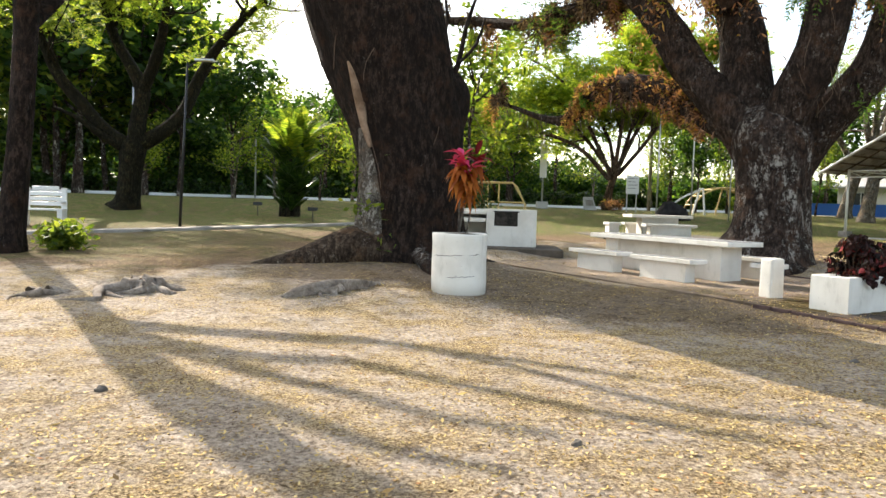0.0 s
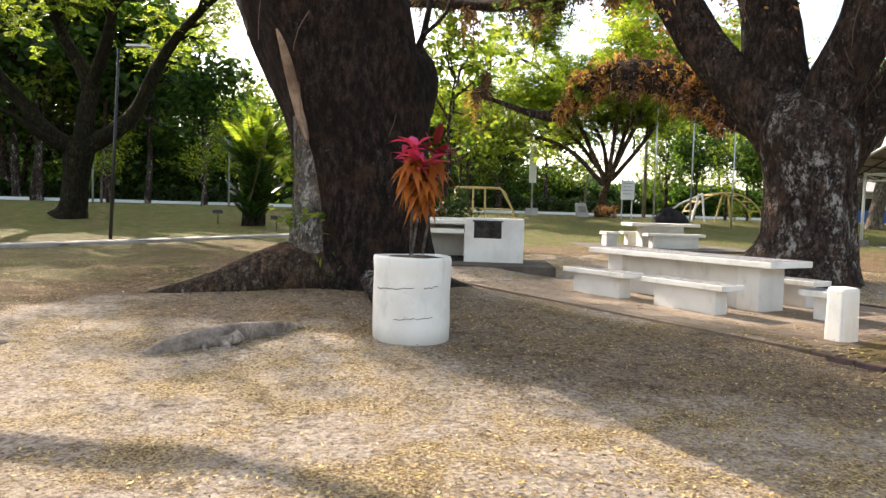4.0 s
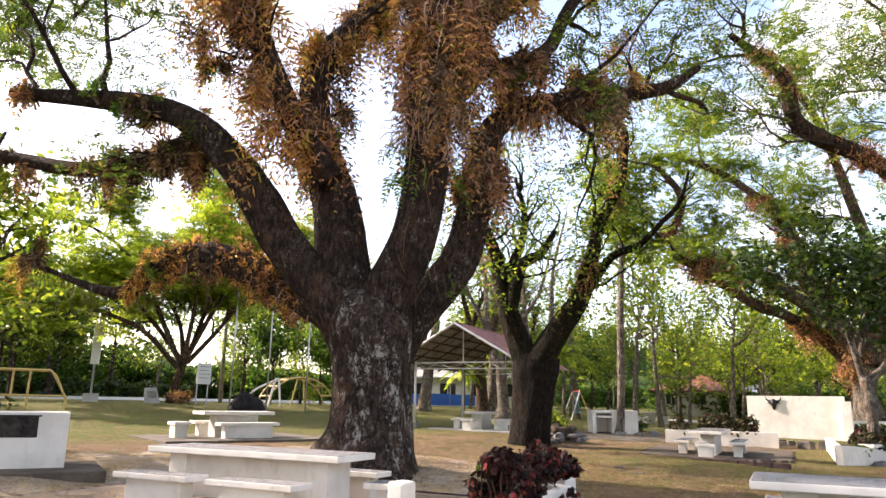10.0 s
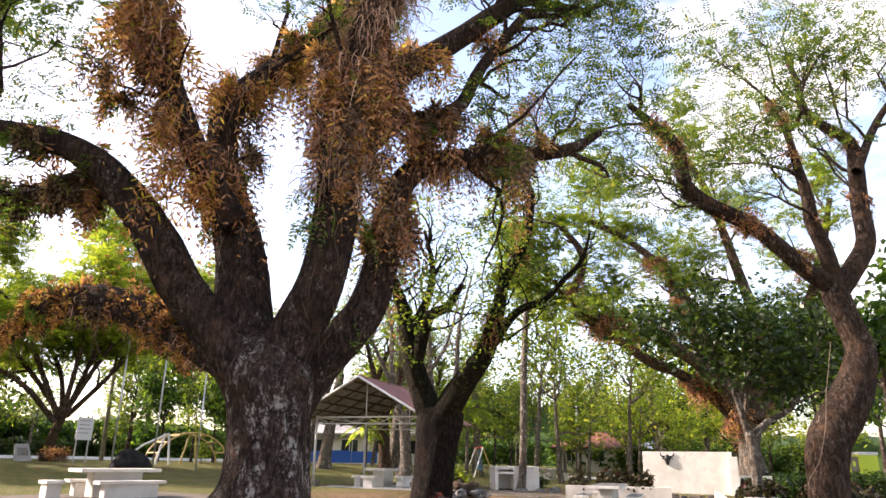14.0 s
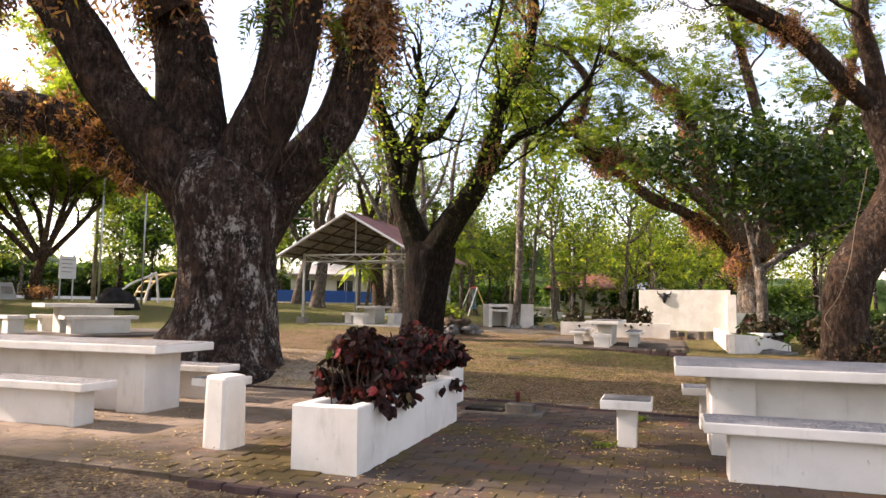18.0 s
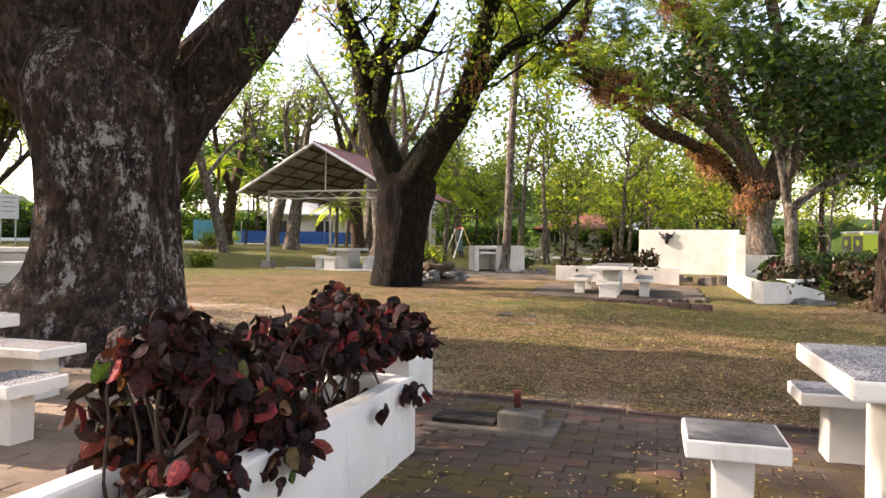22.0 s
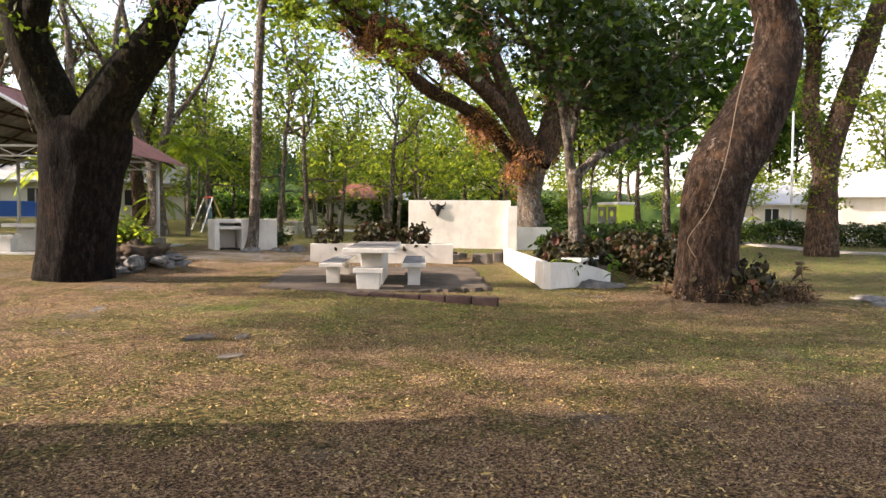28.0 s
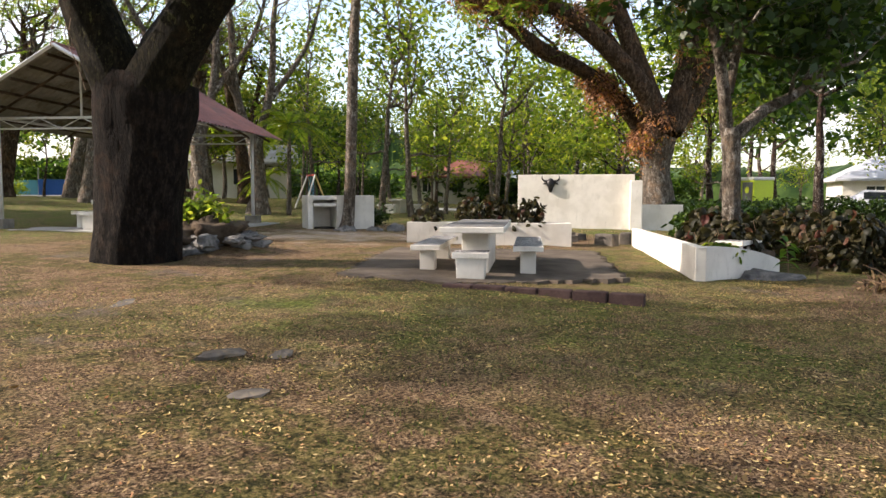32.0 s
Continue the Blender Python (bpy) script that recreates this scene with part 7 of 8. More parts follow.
# flowers and young plants at the leaning tree
for x, y, m1, lab in ((21.6, 11.55, FERN_DEAD, "small plant with reddish dry leaves"), (21.3, 11.9, FERN_GREEN, "young broad-leaved green plant"), (20.6, 8.6, FERN_DEAD, "thin dry brown weed")):
    pl = thing("young_plant", x, y, gz(x, y), 0, lab, "plant", "young plants")
    child("stem", quads_mesh("stem", *tube_arrays(resample(np.array([(0, 0, -0.05, 0.012), (0.03, 0.02, 0.3, 0.01), (0.02, 0.05, 0.55, 0.006)]), 0.08), 6), VINE, True), pl)
    strap_leaves(rc, 10, (0.02, 0.05, 0.5), 0.22, 0.10, m1, "leaves", pl, -0.4, 0.9, 0.4, "")
    strap_leaves(rc, 6, (0.03, 0.02, 0.3), 0.22, 0.09, m1, "leaves", pl, -0.4, 0.6, 0.4, "")

# stump mound and loose stones
for x, y, sx, sy, sz, lab in ((17.0, 20.5, 0.55, 0.36, 0.22, "weathered grey rock on a low mound"), (18.1, 20.6, 0.38, 0.22, 0.14, "flat grey stone by the mound"), (18.5, 21.0, 0.30, 0.22, 0.12, "flat grey stone by the mound"), (16.6, 20.2, 0.3, 0.2, 0.10, "flat grey stone by the mound"), (17.6, 20.3, 0.34, 0.24, 0.12, "flat grey stone by the mound"),
                              (24.1, 24.0, 0.30, 0.25, 0.14, "small dark stone by the slender tree"), (24.9, 23.6, 0.25, 0.2, 0.12, "small dark stone by the slender tree"), (25.5, 23.3, 0.34, 0.22, 0.2, "small dark stone by the slender tree"),
                              (12.68, 13.87, 0.17, 0.10, 0.045, "flat grey stone sunk in the lawn"), (13.0, 13.6, 0.11, 0.07, 0.03, "flat grey stone sunk in the lawn"), (12.3, 13.05, 0.12, 0.09, 0.014, "flat grey stone sunk in the lawn"), (13.4, 16.4, 0.32, 0.10, 0.015, "flat grey stone sunk in the lawn"),
                              (21.1, 7.1, 0.55, 0.3, 0.09, "pale flat stone on the grass"), (21.9, 7.6, 0.4, 0.25, 0.07, "pale flat stone on the grass"), (21.2, 12.2, 0.5, 0.32, 0.12, "pale flat stone by the bed"), (3.6, 5.9, 0.05, 0.04, 0.03, "small pebble on the earth"), (0.75, 3.6, 0.035, 0.03, 0.03, "small pale pebble on the earth"), (-2.17, 4.35, 0.045, 0.035, 0.03, "small dark clod on the earth")):
    s = tagged(new("stone"), lab, "stone", "loose stones")
    s.matrix_world = pose(x, y, gz(x, y), 0, 0, 57 * x)
    part("rock", lump(sx, sy, sz, 0.5, 2.4, 2 if sz < 0.05 else 3, x), STONE if sz > 0.05 else DARKSLAB, s, "", sz > 0.05)


mound = thing("stony_mound", 17.35, 20.75, gz(17.35, 20.75), 20, "low mound of brown earth with grey stones", "mound")
part("earth", lump(0.85, 0.6, 0.34, 0.5, 2.4, 4, 8.0, -0.15), SOIL, mound, "", True)
rm = random.Random(8)
for k in range(9):
    a, d = rm.uniform(-2.6, 0.4), rm.uniform(0.6, 1.05)
    st = part("rock", lump(rm.uniform(0.12, 0.3), rm.uniform(0.1, 0.2), rm.uniform(0.06, 0.13), 0.55, 2.2, 2, k * 3.1), STONE, mound, "weathered grey rock")
    st.matrix_basis = pose(d * math.cos(a), 0.75 * d * math.sin(a), 0.10 * (1.1 - d), 0, 0, 50 * k)

# surface roots of the giant tree
def root_log(pts, label, mat, seed):
    x, y = pts[0][:2]
    z = gz(x, y)
    r = tagged(new("surface_root"), label, "root", "surface roots")
    r.matrix_world = pose(x, y, z)
    p = resample([(a - x, b - y, gz(a, b) - z + c, d) for a, b, c, d in pts], 0.10)
    v, q = tube_arrays(p, 16, 0.55, seed)
    child("root", quads_mesh("root", v, q, mat, True), r)


def root_mass(cx, cy, reach, n, r, mat, seed, label, way=0.0):
    """A knot of twisted roots that breaks the surface."""
    rg = np.random.default_rng(seed)
    z = gz(cx, cy)
    t = tagged(new("surface_root"), label, "root", "surface roots")
    t.matrix_world = pose(cx, cy, z)
    for k in range(n):
        a = way + rg.normal(0, 0.5) + (math.pi if k % 2 else 0)
        o = rg.normal(0, 0.12, 2) * reach
        ln = reach * rg.uniform(0.5, 1.0)
        pts = [(o[0] + math.cos(a + 0.5 * math.sin(i * 1.3 + k)) * ln * i / 5 * 0.9, o[1] + math.sin(a + 0.5 * math.sin(i * 1.3 + k)) * ln * i / 5 * 0.9, 0.07 * (1 - i / 5) * r / 0.08 - 0.03 * i / 5, r * rg.uniform(0.7, 1.2) * (1 - 0.75 * i / 5)) for i in range(6)]
        v, q = tube_arrays(resample(pts, 0.06), 12, 0.45, seed + k)
        child("root", quads_mesh("root", v, q, mat, True), t)


root_mass(-3.75, 8.35, 0.95, 9, 0.095, ROOTWOOD, 11, "gnarled grey surface roots", 0.5)
root_mass(-1.35, 9.0, 0.75, 4, 0.06, ROOTWOOD, 12, "gnarled grey surface roots", 0.95)
root_log([(-1.95, 8.40, -0.04, 0.05), (-1.75, 8.55, 0.04, 0.065), (-1.46, 8.85, 0.07, 0.085), (-1.2, 9.15, 0.06, 0.08), (-1.0, 9.42, 0.02, 0.06), (-0.8, 9.75, -0.06, 0.05)], "long weathered grey surface root", ROOTWOOD, 12.0)
root_mass(-4.6, 7.9, 0.6, 5, 0.05, ROOTWOOD, 13, "thin brown surface roots", 0.3)
root_log([(-0.5, 12.3, 0.15, 0.12), (-0.25, 11.3, 0.10, 0.13), (-0.1, 10.7, 0.02, 0.08), (0.1, 10.3, -0.05, 0.04)], "gnarled root at the foot of the giant tree", BARK_DARK, 4.0)


def debris(x, y, r, h, seed, label, n=240):
    """A heap of dead fronds, twigs and leaves at a tree's foot."""
    rg = np.random.default_rng(seed)
    t = thing("leaf_heap", x, y, gz(x, y), 0, label, "leaf heap", "heaps of dead leaves")
    part("earth", lump(r * 0.8, r * 0.8, h * 0.8, 0.3, 2.2, 3, seed, -0.1), SOIL, t, "dark crumbly earth", True)
    sticks, dead = Heap(), Heap()
    for k in range(n):
        a, d = rg.uniform(0, 6.283), r * math.sqrt(rg.uniform(0, 1))
        zz = h * max(0, 1 - (d / r) ** 2) * 0.9
        o = (d * math.cos(a), d * math.sin(a), zz)
        w = (rg.normal(0, 1), rg.normal(0, 1), rg.uniform(0.05, 0.6))
        if k % 3 == 0:
            sticks.add(*tube_arrays(twig_path(rg, o, w, rg.uniform(0.15, 0.5), 0.008, -0.1, 0.25, 5), 4))
        p = np.array([(*o, 0.02), (o[0] + w[0] * 0.1, o[1] + w[1] * 0.1, o[2] + 0.05, 0.02)])
        fern_fronds(rg, p, 2, 0, 1, 0.28, dead, 6, 0.085, 0.03, 0.5)
    child("dead_twig_litter", sticks.mesh("sticks", VINE), t, "", "stuff")
    child("dead_leaf_litter", dead.mesh("dead", FERN_DEAD), t, "", "stuff")


debris(19.85, 9.85, 0.85, 0.20, 61, "heap of dead brown fronds round the leaning tree's foot", 260)
debris(20.4, 9.0, 0.5, 0.15, 62, "low heap of dead leaves beside the leaning tree", 160)
debris(7.2, 15.0, 0.6, 0.12, 63, "low heap of dead leaves at the big tree's foot", 90)

ft = thing("shrub", 19.55, 9.75, gz(19.55, 9.75), 0, "dark maroon shrub growing round the leaning tree's foot", "bush", "shrubs of the bed")
stems(rb, 10, -0.4, 0.4, -0.5, 0.3, 0, 0.6, DARKSTEM, ft)
bush_leaves(rb, 420, -0.55, 0.75, -0.75, 0.5, 0.04, 0.85, 0.12, SHRUB_DARK, "foliage", ft, "")

# ---- far lawn, north ----
lp = thing("lamp_post", -7.68, 19.98, gz(-7.68, 19.98), 0, "thin leaning black lamp post with a flat lamp arm", "lamp")
part("pole", rod((0, 0, -0.1), (0.20, 0, 4.75), 0.045, 10, 0.03), BLACKMETAL, lp, "", True)
part("arm", rod((0.19, 0, 4.6), (0.55, 0.0, 4.85), 0.02, 8), BLACKMETAL, lp)
part("lamp_head", box(0.42, 0.95, -0.10, 0.10, 4.80, 4.86, 0.015), STEEL, lp, "flat grey lamp head")


def park_bench(x, y, rz):
    b = thing("park_bench", x, y, gz(x, y), rz, "white painted park bench with a carved back", "bench")
    part("seat", box(-0.55, 0.55, -0.22, 0.22, 0.42, 0.47, 0.01), WHITEPAINT, b)
    for k in range(3):
        part("back_rail", box(-0.55, 0.55, 0.20, 0.25, 0.55 + 0.14 * k, 0.66 + 0.14 * k, 0.008), WHITEPAINT, b)
    for s in (-0.48, 0.48):
        part("leg", box(s - 0.07, s + 0.07, -0.2, 0.24, -0.05, 0.42, 0.015), WHITEPAINT, b)
        part("armrest", box(s - 0.06, s + 0.06, -0.22, 0.24, 0.62, 0.68, 0.01), WHITEPAINT, b)
        part("back_post", box(s - 0.07, s + 0.07, 0.19, 0.27, 0.42, 1.05, 0.01), WHITEPAINT, b)
    part("crest", box(-0.35, 0.35, 0.20, 0.25, 0.97, 1.10, 0.03), WHITEPAINT, b)


park_bench(-11.2, 19.2, 12)


def far_pole(x, y, h, r, label, banner=False, cross=False):
    p = thing("pole", x, y, gz(x, y), 0, label, "pole", "poles of the lawn")
    part("shaft", rod((0, 0, -0.2), (0, 0, h), r, 8, r * 0.8), STEEL if not cross else CONCRETE, p, "", True)
    if banner:
        part("banner", box(-0.22, 0.22, -0.04, -0.005 - r, 2.0, 4.2, 0.01), WHITEPAINT, p, "blank white vertical banner")
        part("footing", box(-0.35, 0.35, -0.35, 0.35, -0.1, 0.45, 0.03), ROADM, p)
    if cross:
        part("cross_arm", box(-0.7, 0.7, -0.06, 0.06, h - 0.9, h - 0.78, 0.01), CONCRETE, p)


far_pole(6.35, 45, 6.2, 0.06, "steel pole with a blank white banner", True)
far_pole(12.3, 40, 7.2, 0.05, "thin steel flagpole on the lawn")
far_pole(14.3, 40, 7.4, 0.05, "thin steel flagpole on the lawn")
far_pole(15.7, 38, 5.6, 0.045, "thin steel flagpole on the lawn")
far_pole(15.4, 52, 8.0, 0.14, "grey utility pole with a cross-arm", False, True)
far_pole(-19, 42, 6.5, 0.06, "thin steel lamp pole beyond the lawn")
far_pole(-14.3, 52, 7.5, 0.07, "thin steel lamp pole by the road")
far_pole(-2.5, 55, 9.0, 0.07, "tall thin steel pole by the road")
far_pole(49.5, 9.35, 6.8, 0.07, "grey steel pole beside the hedge")
far_pole(44, 36, 6.0, 0.06, "thin lamp pole in the grove")
rock = thing("boulder", 12.4, 37.5, gz(12.4, 37.5), 0, "large round black painted boulder on the lawn", "boulder")
part("rock", lump(0.92, 0.8, 0.88, 0.22, 1.3, 4, 2.0, -0.2), BLACKROCK, rock, "", True)
mk = thing("stone_marker", 9.3, 44.0, gz(9.3, 44.0), 14, "slanted grey stone marker with a pale plate", "marker")
part("slab", box(-0.42, 0.42, -0.1, 0.1, -0.15, 0.9, 0.03, 0.2, 0.02), ROADM, mk).rotation_euler = (-0.45, 0, 0)
part("plate", box(-0.26, 0.26, -0.108, -0.09, 0.25, 0.65, 0.005), CONCRETE, mk, "pale plate with worn lettering").rotation_euler = (-0.45, 0, 0)
sb = thing("notice_board", 11.4, 42, gz(11.4, 42), 8, "white notice board on two posts", "sign")
part("board", box(-0.40, 0.40, -0.03, 0.03, 1.1, 2.2, 0.01), WHITEPAINT, sb)
for s in (-0.3, 0.3):
    part("post", rod((s, 0.06, -0.1), (s, 0.06, 2.3), 0.04, 8), STEEL, sb)
for k in range(4):
    part("text_bar", box(-0.3, 0.3 - 0.1 * (k % 2), -0.036, -0.031, 2.02 - 0.2 * k, 2.05 - 0.2 * k), GREYPLASTIC, sb)
for x, y in ((-5.2, 27.2), (-8.0, 29.5)):
    g = thing("small_sign", x, y, gz(x, y), 0, "small dark plant label on a short stake", "sign", "small signs")
    part("plate", box(-0.2, 0.2, -0.02, 0.02, 0.42, 0.56, 0.005), BLACKMETAL, g)
    part("stake", rod((0, 0.02, -0.05), (0, 0.02, 0.45), 0.02, 6), BLACKMETAL, g)


def pipe_frame(name, x, y, rz, runs, mat, r, label, category):
    t = thing(name, x, y, gz(x, y), rz, label, category)
    for run in runs:
        v, q = tube_arrays(np.array([(*p, r) for p in run], float), 8)
        child("bar", quads_mesh("bar", v, q, mat, True), t)
    return t


hb = 1.55
pipe_frame("exercise_bars", 1.4, 37.0, -8, [[(0, 0, -0.1), (0, 0, hb - 0.1), (0.1, 0, hb), (1.5, 0, hb)], [(1.5, 0, hb), (1.5, 0, -0.1)], [(0.9, 0, -0.1), (0.9, 0, hb)], [(0.9, 0, hb), (2.2, 0, hb), (2.45, 0, hb - 0.2), (2.9, 0, 0.4), (2.9, 0, -0.1)], [(0, 0, 0.5), (2.9, 0, 0.5)],
    [(0, 1.2, -0.1), (0, 1.2, hb), (2.2, 1.2, hb), (2.9, 1.2, 0.4), (2.9, 1.2, -0.1)], [(0, 0, hb), (0, 1.2, hb)], [(2.2, 0, hb), (2.2, 1.2, hb)]], YELLOWPIPE, 0.045, "faded yellow pipe climbing bars on the lawn", "playground")
arc = [(2.2 * math.cos(math.pi * k / 14), 0, 1.7 * math.sin(math.pi * k / 14)) for k in range(15)]
arc2 = [(x, 1.3, z) for x, y, z in arc]
pf = pipe_frame("climbing_arch", 17.6, 43, 5, [arc, arc2] + [[(2.2 * math.cos(a), 0, 1.7 * math.sin(a)), (2.2 * math.cos(a), 1.3, 1.7 * math.sin(a))] for a in (0.4, 0.8, 1.2, 1.6, 2.0, 2.4, 2.8)] + [[(-0.6, 0.3, -0.1), (-0.2, 0.3, 1.6)], [(0.4, 0.3, -0.1), (0.2, 0.3, 1.6)]], YELLOWPIPE, 0.05, "faded yellow climbing arch of pipes", "playground")
pipe_frame("slide_ladder", 15.6, 42, 5, [[(-0.5, 0, -0.1), (-0.1, 0, 1.6)], [(0.3, 0, -0.1), (0.1, 0, 1.6)], [(0.1, 0, 1.6), (-1.2, 0, 1.0), (-2.0, 0, 0.4)]], WHITEPAINT, 0.06, "white pipe slide on the lawn", "playground")
cb = thing("blue_board", 22.8, 47.4, gz(22.8, 47.4), -30, "blue and white panel on the lawn", "board")
part("panel", box(-0.6, 0.6, -0.05, 0.05, 0.3, 1.5, 0.02), CYANPAINT, cb)
part("leg", box(-0.5, -0.4, -0.05, 0.05, -0.1, 0.3), WHITEPAINT, cb)
part("leg", box(0.4, 0.5, -0.05, 0.05, -0.1, 0.3), WHITEPAINT, cb)


def swing_set(x, y, rz):
    s = thing("swing_set", x, y, gz(x, y), rz, "small swing set with orange, white and blue pipes", "playground")
    for sx in (-1.1, 1.1):
        for sy, m in ((-0.7, YELLOWPIPE), (0.7, WHITEPAINT)):
            part("leg", rod((sx * 1.15, sy, -0.05), (sx * 0.9, 0, 1.9), 0.045, 8), m, s)
    part("crossbar", rod((-1.0, 0, 1.9), (1.0, 0, 1.9), 0.045, 8), REDPAINT, s)
    for sx in (-0.4, 0.4):
        part("chain", rod((sx - 0.2, 0, 0.5), (sx - 0.2, 0, 1.88), 0.015, 5), CYANPAINT, s)
        part("chain", rod((sx + 0.2, 0, 0.5), (sx + 0.2, 0, 1.88), 0.015, 5), CYANPAINT, s)
        part("swing_seat", box(sx - 0.24, sx + 0.24, -0.12, 0.12, 0.46, 0.5, 0.01), CYANPAINT, s)


swing_set(36.0, 38.4, 60)


# ---- palms ----
def palm(x, y, h, seed, fr, n, label, r=0.10, lo=-0.1, hi=1.25, droop=0.65, leaf=None, bark=None):
    rg = np.random.default_rng(seed)
    p = thing("palm", x, y, gz(x, y), 0, label, "palm", "palms")
    t = resample(np.array([(0, 0, -0.1, r * 1.3), (0.05, 0, h * 0.5, r), (0.12, 0.05, h, r * 0.8)]), 0.3)
    child("trunk", quads_mesh("trunk", *tube_arrays(t, 10, 0.08, seed), bark or BARK_PALE, True), p)
    hp = Heap()
    for k in range(n):
        a, e = 6.283 * k / n + rg.uniform(-0.2, 0.2), rg.uniform(lo, hi)
        d = np.array([math.cos(a) * math.cos(e), math.sin(a) * math.cos(e), math.sin(e)])
        ln = fr * rg.uniform(0.8, 1.15)
        tt = np.linspace(0.05, 1, 30)[:, None]
        stem = np.array([0.12, 0.05, h]) + d * ln * tt + np.array([0, 0, -droop * ln]) * tt ** 2.2
        tan = unit(np.gradient(stem, axis=0))
        side = unit(np.cross(tan, np.array([0, 0, 1.0])))
        nor = np.cross(side, tan)
        hp.add(*tube_arrays(np.hstack([stem, np.full((30, 1), 0.016)]), 3))
        w = np.sin(np.linspace(0.2, 1, 30) * math.pi) * 0.30 * ln * 0.6 + 0.06
        for s in (-1, 1):
            hp.add(*leaflets(rg, stem, unit(side * s + tan * 0.6 - nor * 0.35), nor, w, 0.065 * fr / 2.0))
    child("fronds", hp.mesh("fronds", leaf or LEAF_BRIGHT), p, "arching green fronds", "stuff")


for px, py, ph, sd, pf, pn, leaf in ((-6.7, 29.6, 2.7, 301, 2.3, 18, LEAF_BRIGHT), (-6.4, 29.8, 2.1, 307, 1.9, 16, LEAF_MID), (-7.0, 29.8, 2.2, 308, 2.0, 16, LEAF_DARK), (-6.6, 30.2, 3.1, 309, 2.2, 14, LEAF_MID), (-6.4, 29.5, 1.0, 310, 1.5, 18, LEAF_DARK), (-6.95, 29.5, 0.8, 311, 1.5, 18, LEAF_DARK), (-6.7, 29.4, 1.5, 312, 1.4, 16, LEAF_DARK), (-6.7, 29.4, 0.2, 313, 1.4, 16, LEAF_DARK)):
    palm(px, py, ph, sd, pf, pn, "bushy clump palm with upright feathery green fronds", 0.13, 0.7, 1.5, 0.28, leaf, BARK_MOSS)
palm(31.3, 34.8, 4.2, 302, 2.4, 16, "slender palm with drooping fronds")
palm(22.5, 45, 4.6, 303, 2.6, 16, "slender palm with drooping fronds")
palm(27.8, 40.5, 2.8, 304, 2.0, 14, "young palm behind the pavilion")
palm(34.5, 40.5, 1.6, 305, 1.8, 14, "young palm in the grove")
palm(46.0, 11.6, 0.6, 306, 1.9, 14, "low palm by the houses")


# ---- buildings ----
def house(x, y, rz, w, d, h, ridge, wall, roof, label, wins, porch=False):
    """A single-storey house; its front is the local -y side."""
    z = gz(x, y)
    t = thing("house", x, y, z, rz, label, "house", "houses")
    body = part("wall", box(0, w, 0, d, -0.5, h, 0.02), wall, t)
    bm = bmesh.new()
    o = 0.55
    v = [bm.verts.new(c) for c in ((-o, -o, h - 0.05), (w + o, -o, h - 0.05), (w + o, d + o, h - 0.05), (-o, d + o, h - 0.05), (-o + (3.2 if ridge > 0 else 0), d / 2, h + abs(ridge)), (w + o, d / 2, h + abs(ridge)),
                                   (-o, -o, h - 0.2), (w + o, -o, h - 0.2), (w + o, d + o, h - 0.2), (-o, d + o, h - 0.2))]
    for f in ((0, 1, 5, 4), (2, 3, 4, 5), (1, 2, 5), (3, 0, 4), (6, 7, 1, 0), (7, 8, 2, 1), (8, 9, 3, 2), (9, 6, 0, 3), (9, 8, 7, 6)):
        bm.faces.new([v[i] for i in f])
    part("roof", bm, roof, t)
    for a, b, c, e in wins:
        win = part("window", box(a, b, -0.03, 0.02, c, e, 0.0), DARKGLASS, t, "dark louvred window")
        part("frame", box(a - 0.06, b + 0.06, -0.045, -0.002, e, e + 0.07), WHITEPAINT, win)
        part("sill", box(a - 0.06, b + 0.06, -0.09, -0.002, c - 0.08, c), WHITEPAINT, win)
        part("mullion", box((a + b) / 2 - 0.03, (a + b) / 2 + 0.03, -0.05, -0.031, c, e), WHITEPAINT, win)
    if porch:
        for k in range(3):
            part("porch_post", box(w * 0.55 + k * 1.9, w * 0.55 + k * 1.9 + 0.25, -1.6, -1.35, -0.4, h - 0.1, 0.02), wall, t)
        part("porch_roof", box(w * 0.5, w + 0.4, -1.9, 0.0, h - 0.12, h + 0.05, 0.02), roof, t)
        part("door", box(w * 0.70, w * 0.70 + 0.95, -0.03, 0.02, 0.0, 2.05), GREYPLASTIC, t)
    return t


house(54.9, 2.3, -97, 13, 9, 3.0, 2.2, CREAM, PALEROOF, "low cream house with a white hipped roof and porch", [(1.3, 2.3, 1.2, 2.3), (4.2, 5.4, 1.2, 2.3)], True)
ac = thing("air_conditioner", 54.9 + 4.8 * math.cos(radians(-97)) - 0.16, 2.3 + 4.8 * math.sin(radians(-97)), gz(55, -2) + 0.75, -97, "white window air conditioner under a window", "air conditioner")
part("casing", box(-0.35, 0.35, -0.3, 0.1, 0, 0.42, 0.02), WHITEPAINT, ac)
gh = house(63.8, 1.8, 16, 9, 4.9, 2.7, -1.7, CREAM, PALEROOF, "white gabled house beyond the lane", [])
gm = bmesh.new()
gv = [gm.verts.new(c) for c in ((-0.004, 0, 2.6), (-0.004, 4.9, 2.6), (-0.004, 2.45, 4.3), (-0.2, 0, 2.6), (-0.2, 4.9, 2.6), (-0.2, 2.45, 4.3))]
for f in ((3, 5, 4), (0, 1, 2), (0, 3, 4, 1), (1, 4, 5, 2), (2, 5, 3, 0)):
    gm.faces.new([gv[i] for i in f])
part("gable_wall", gm, CREAM, gh)
part("gable_vent", box(-0.23, -0.19, 2.3, 2.6, 3.4, 3.75), GREYPLASTIC, gh)
part("window", box(-0.05, 0.02, 0.6, 1.4, 0.9, 2.1), DARKGLASS, gh, "dark louvred window")
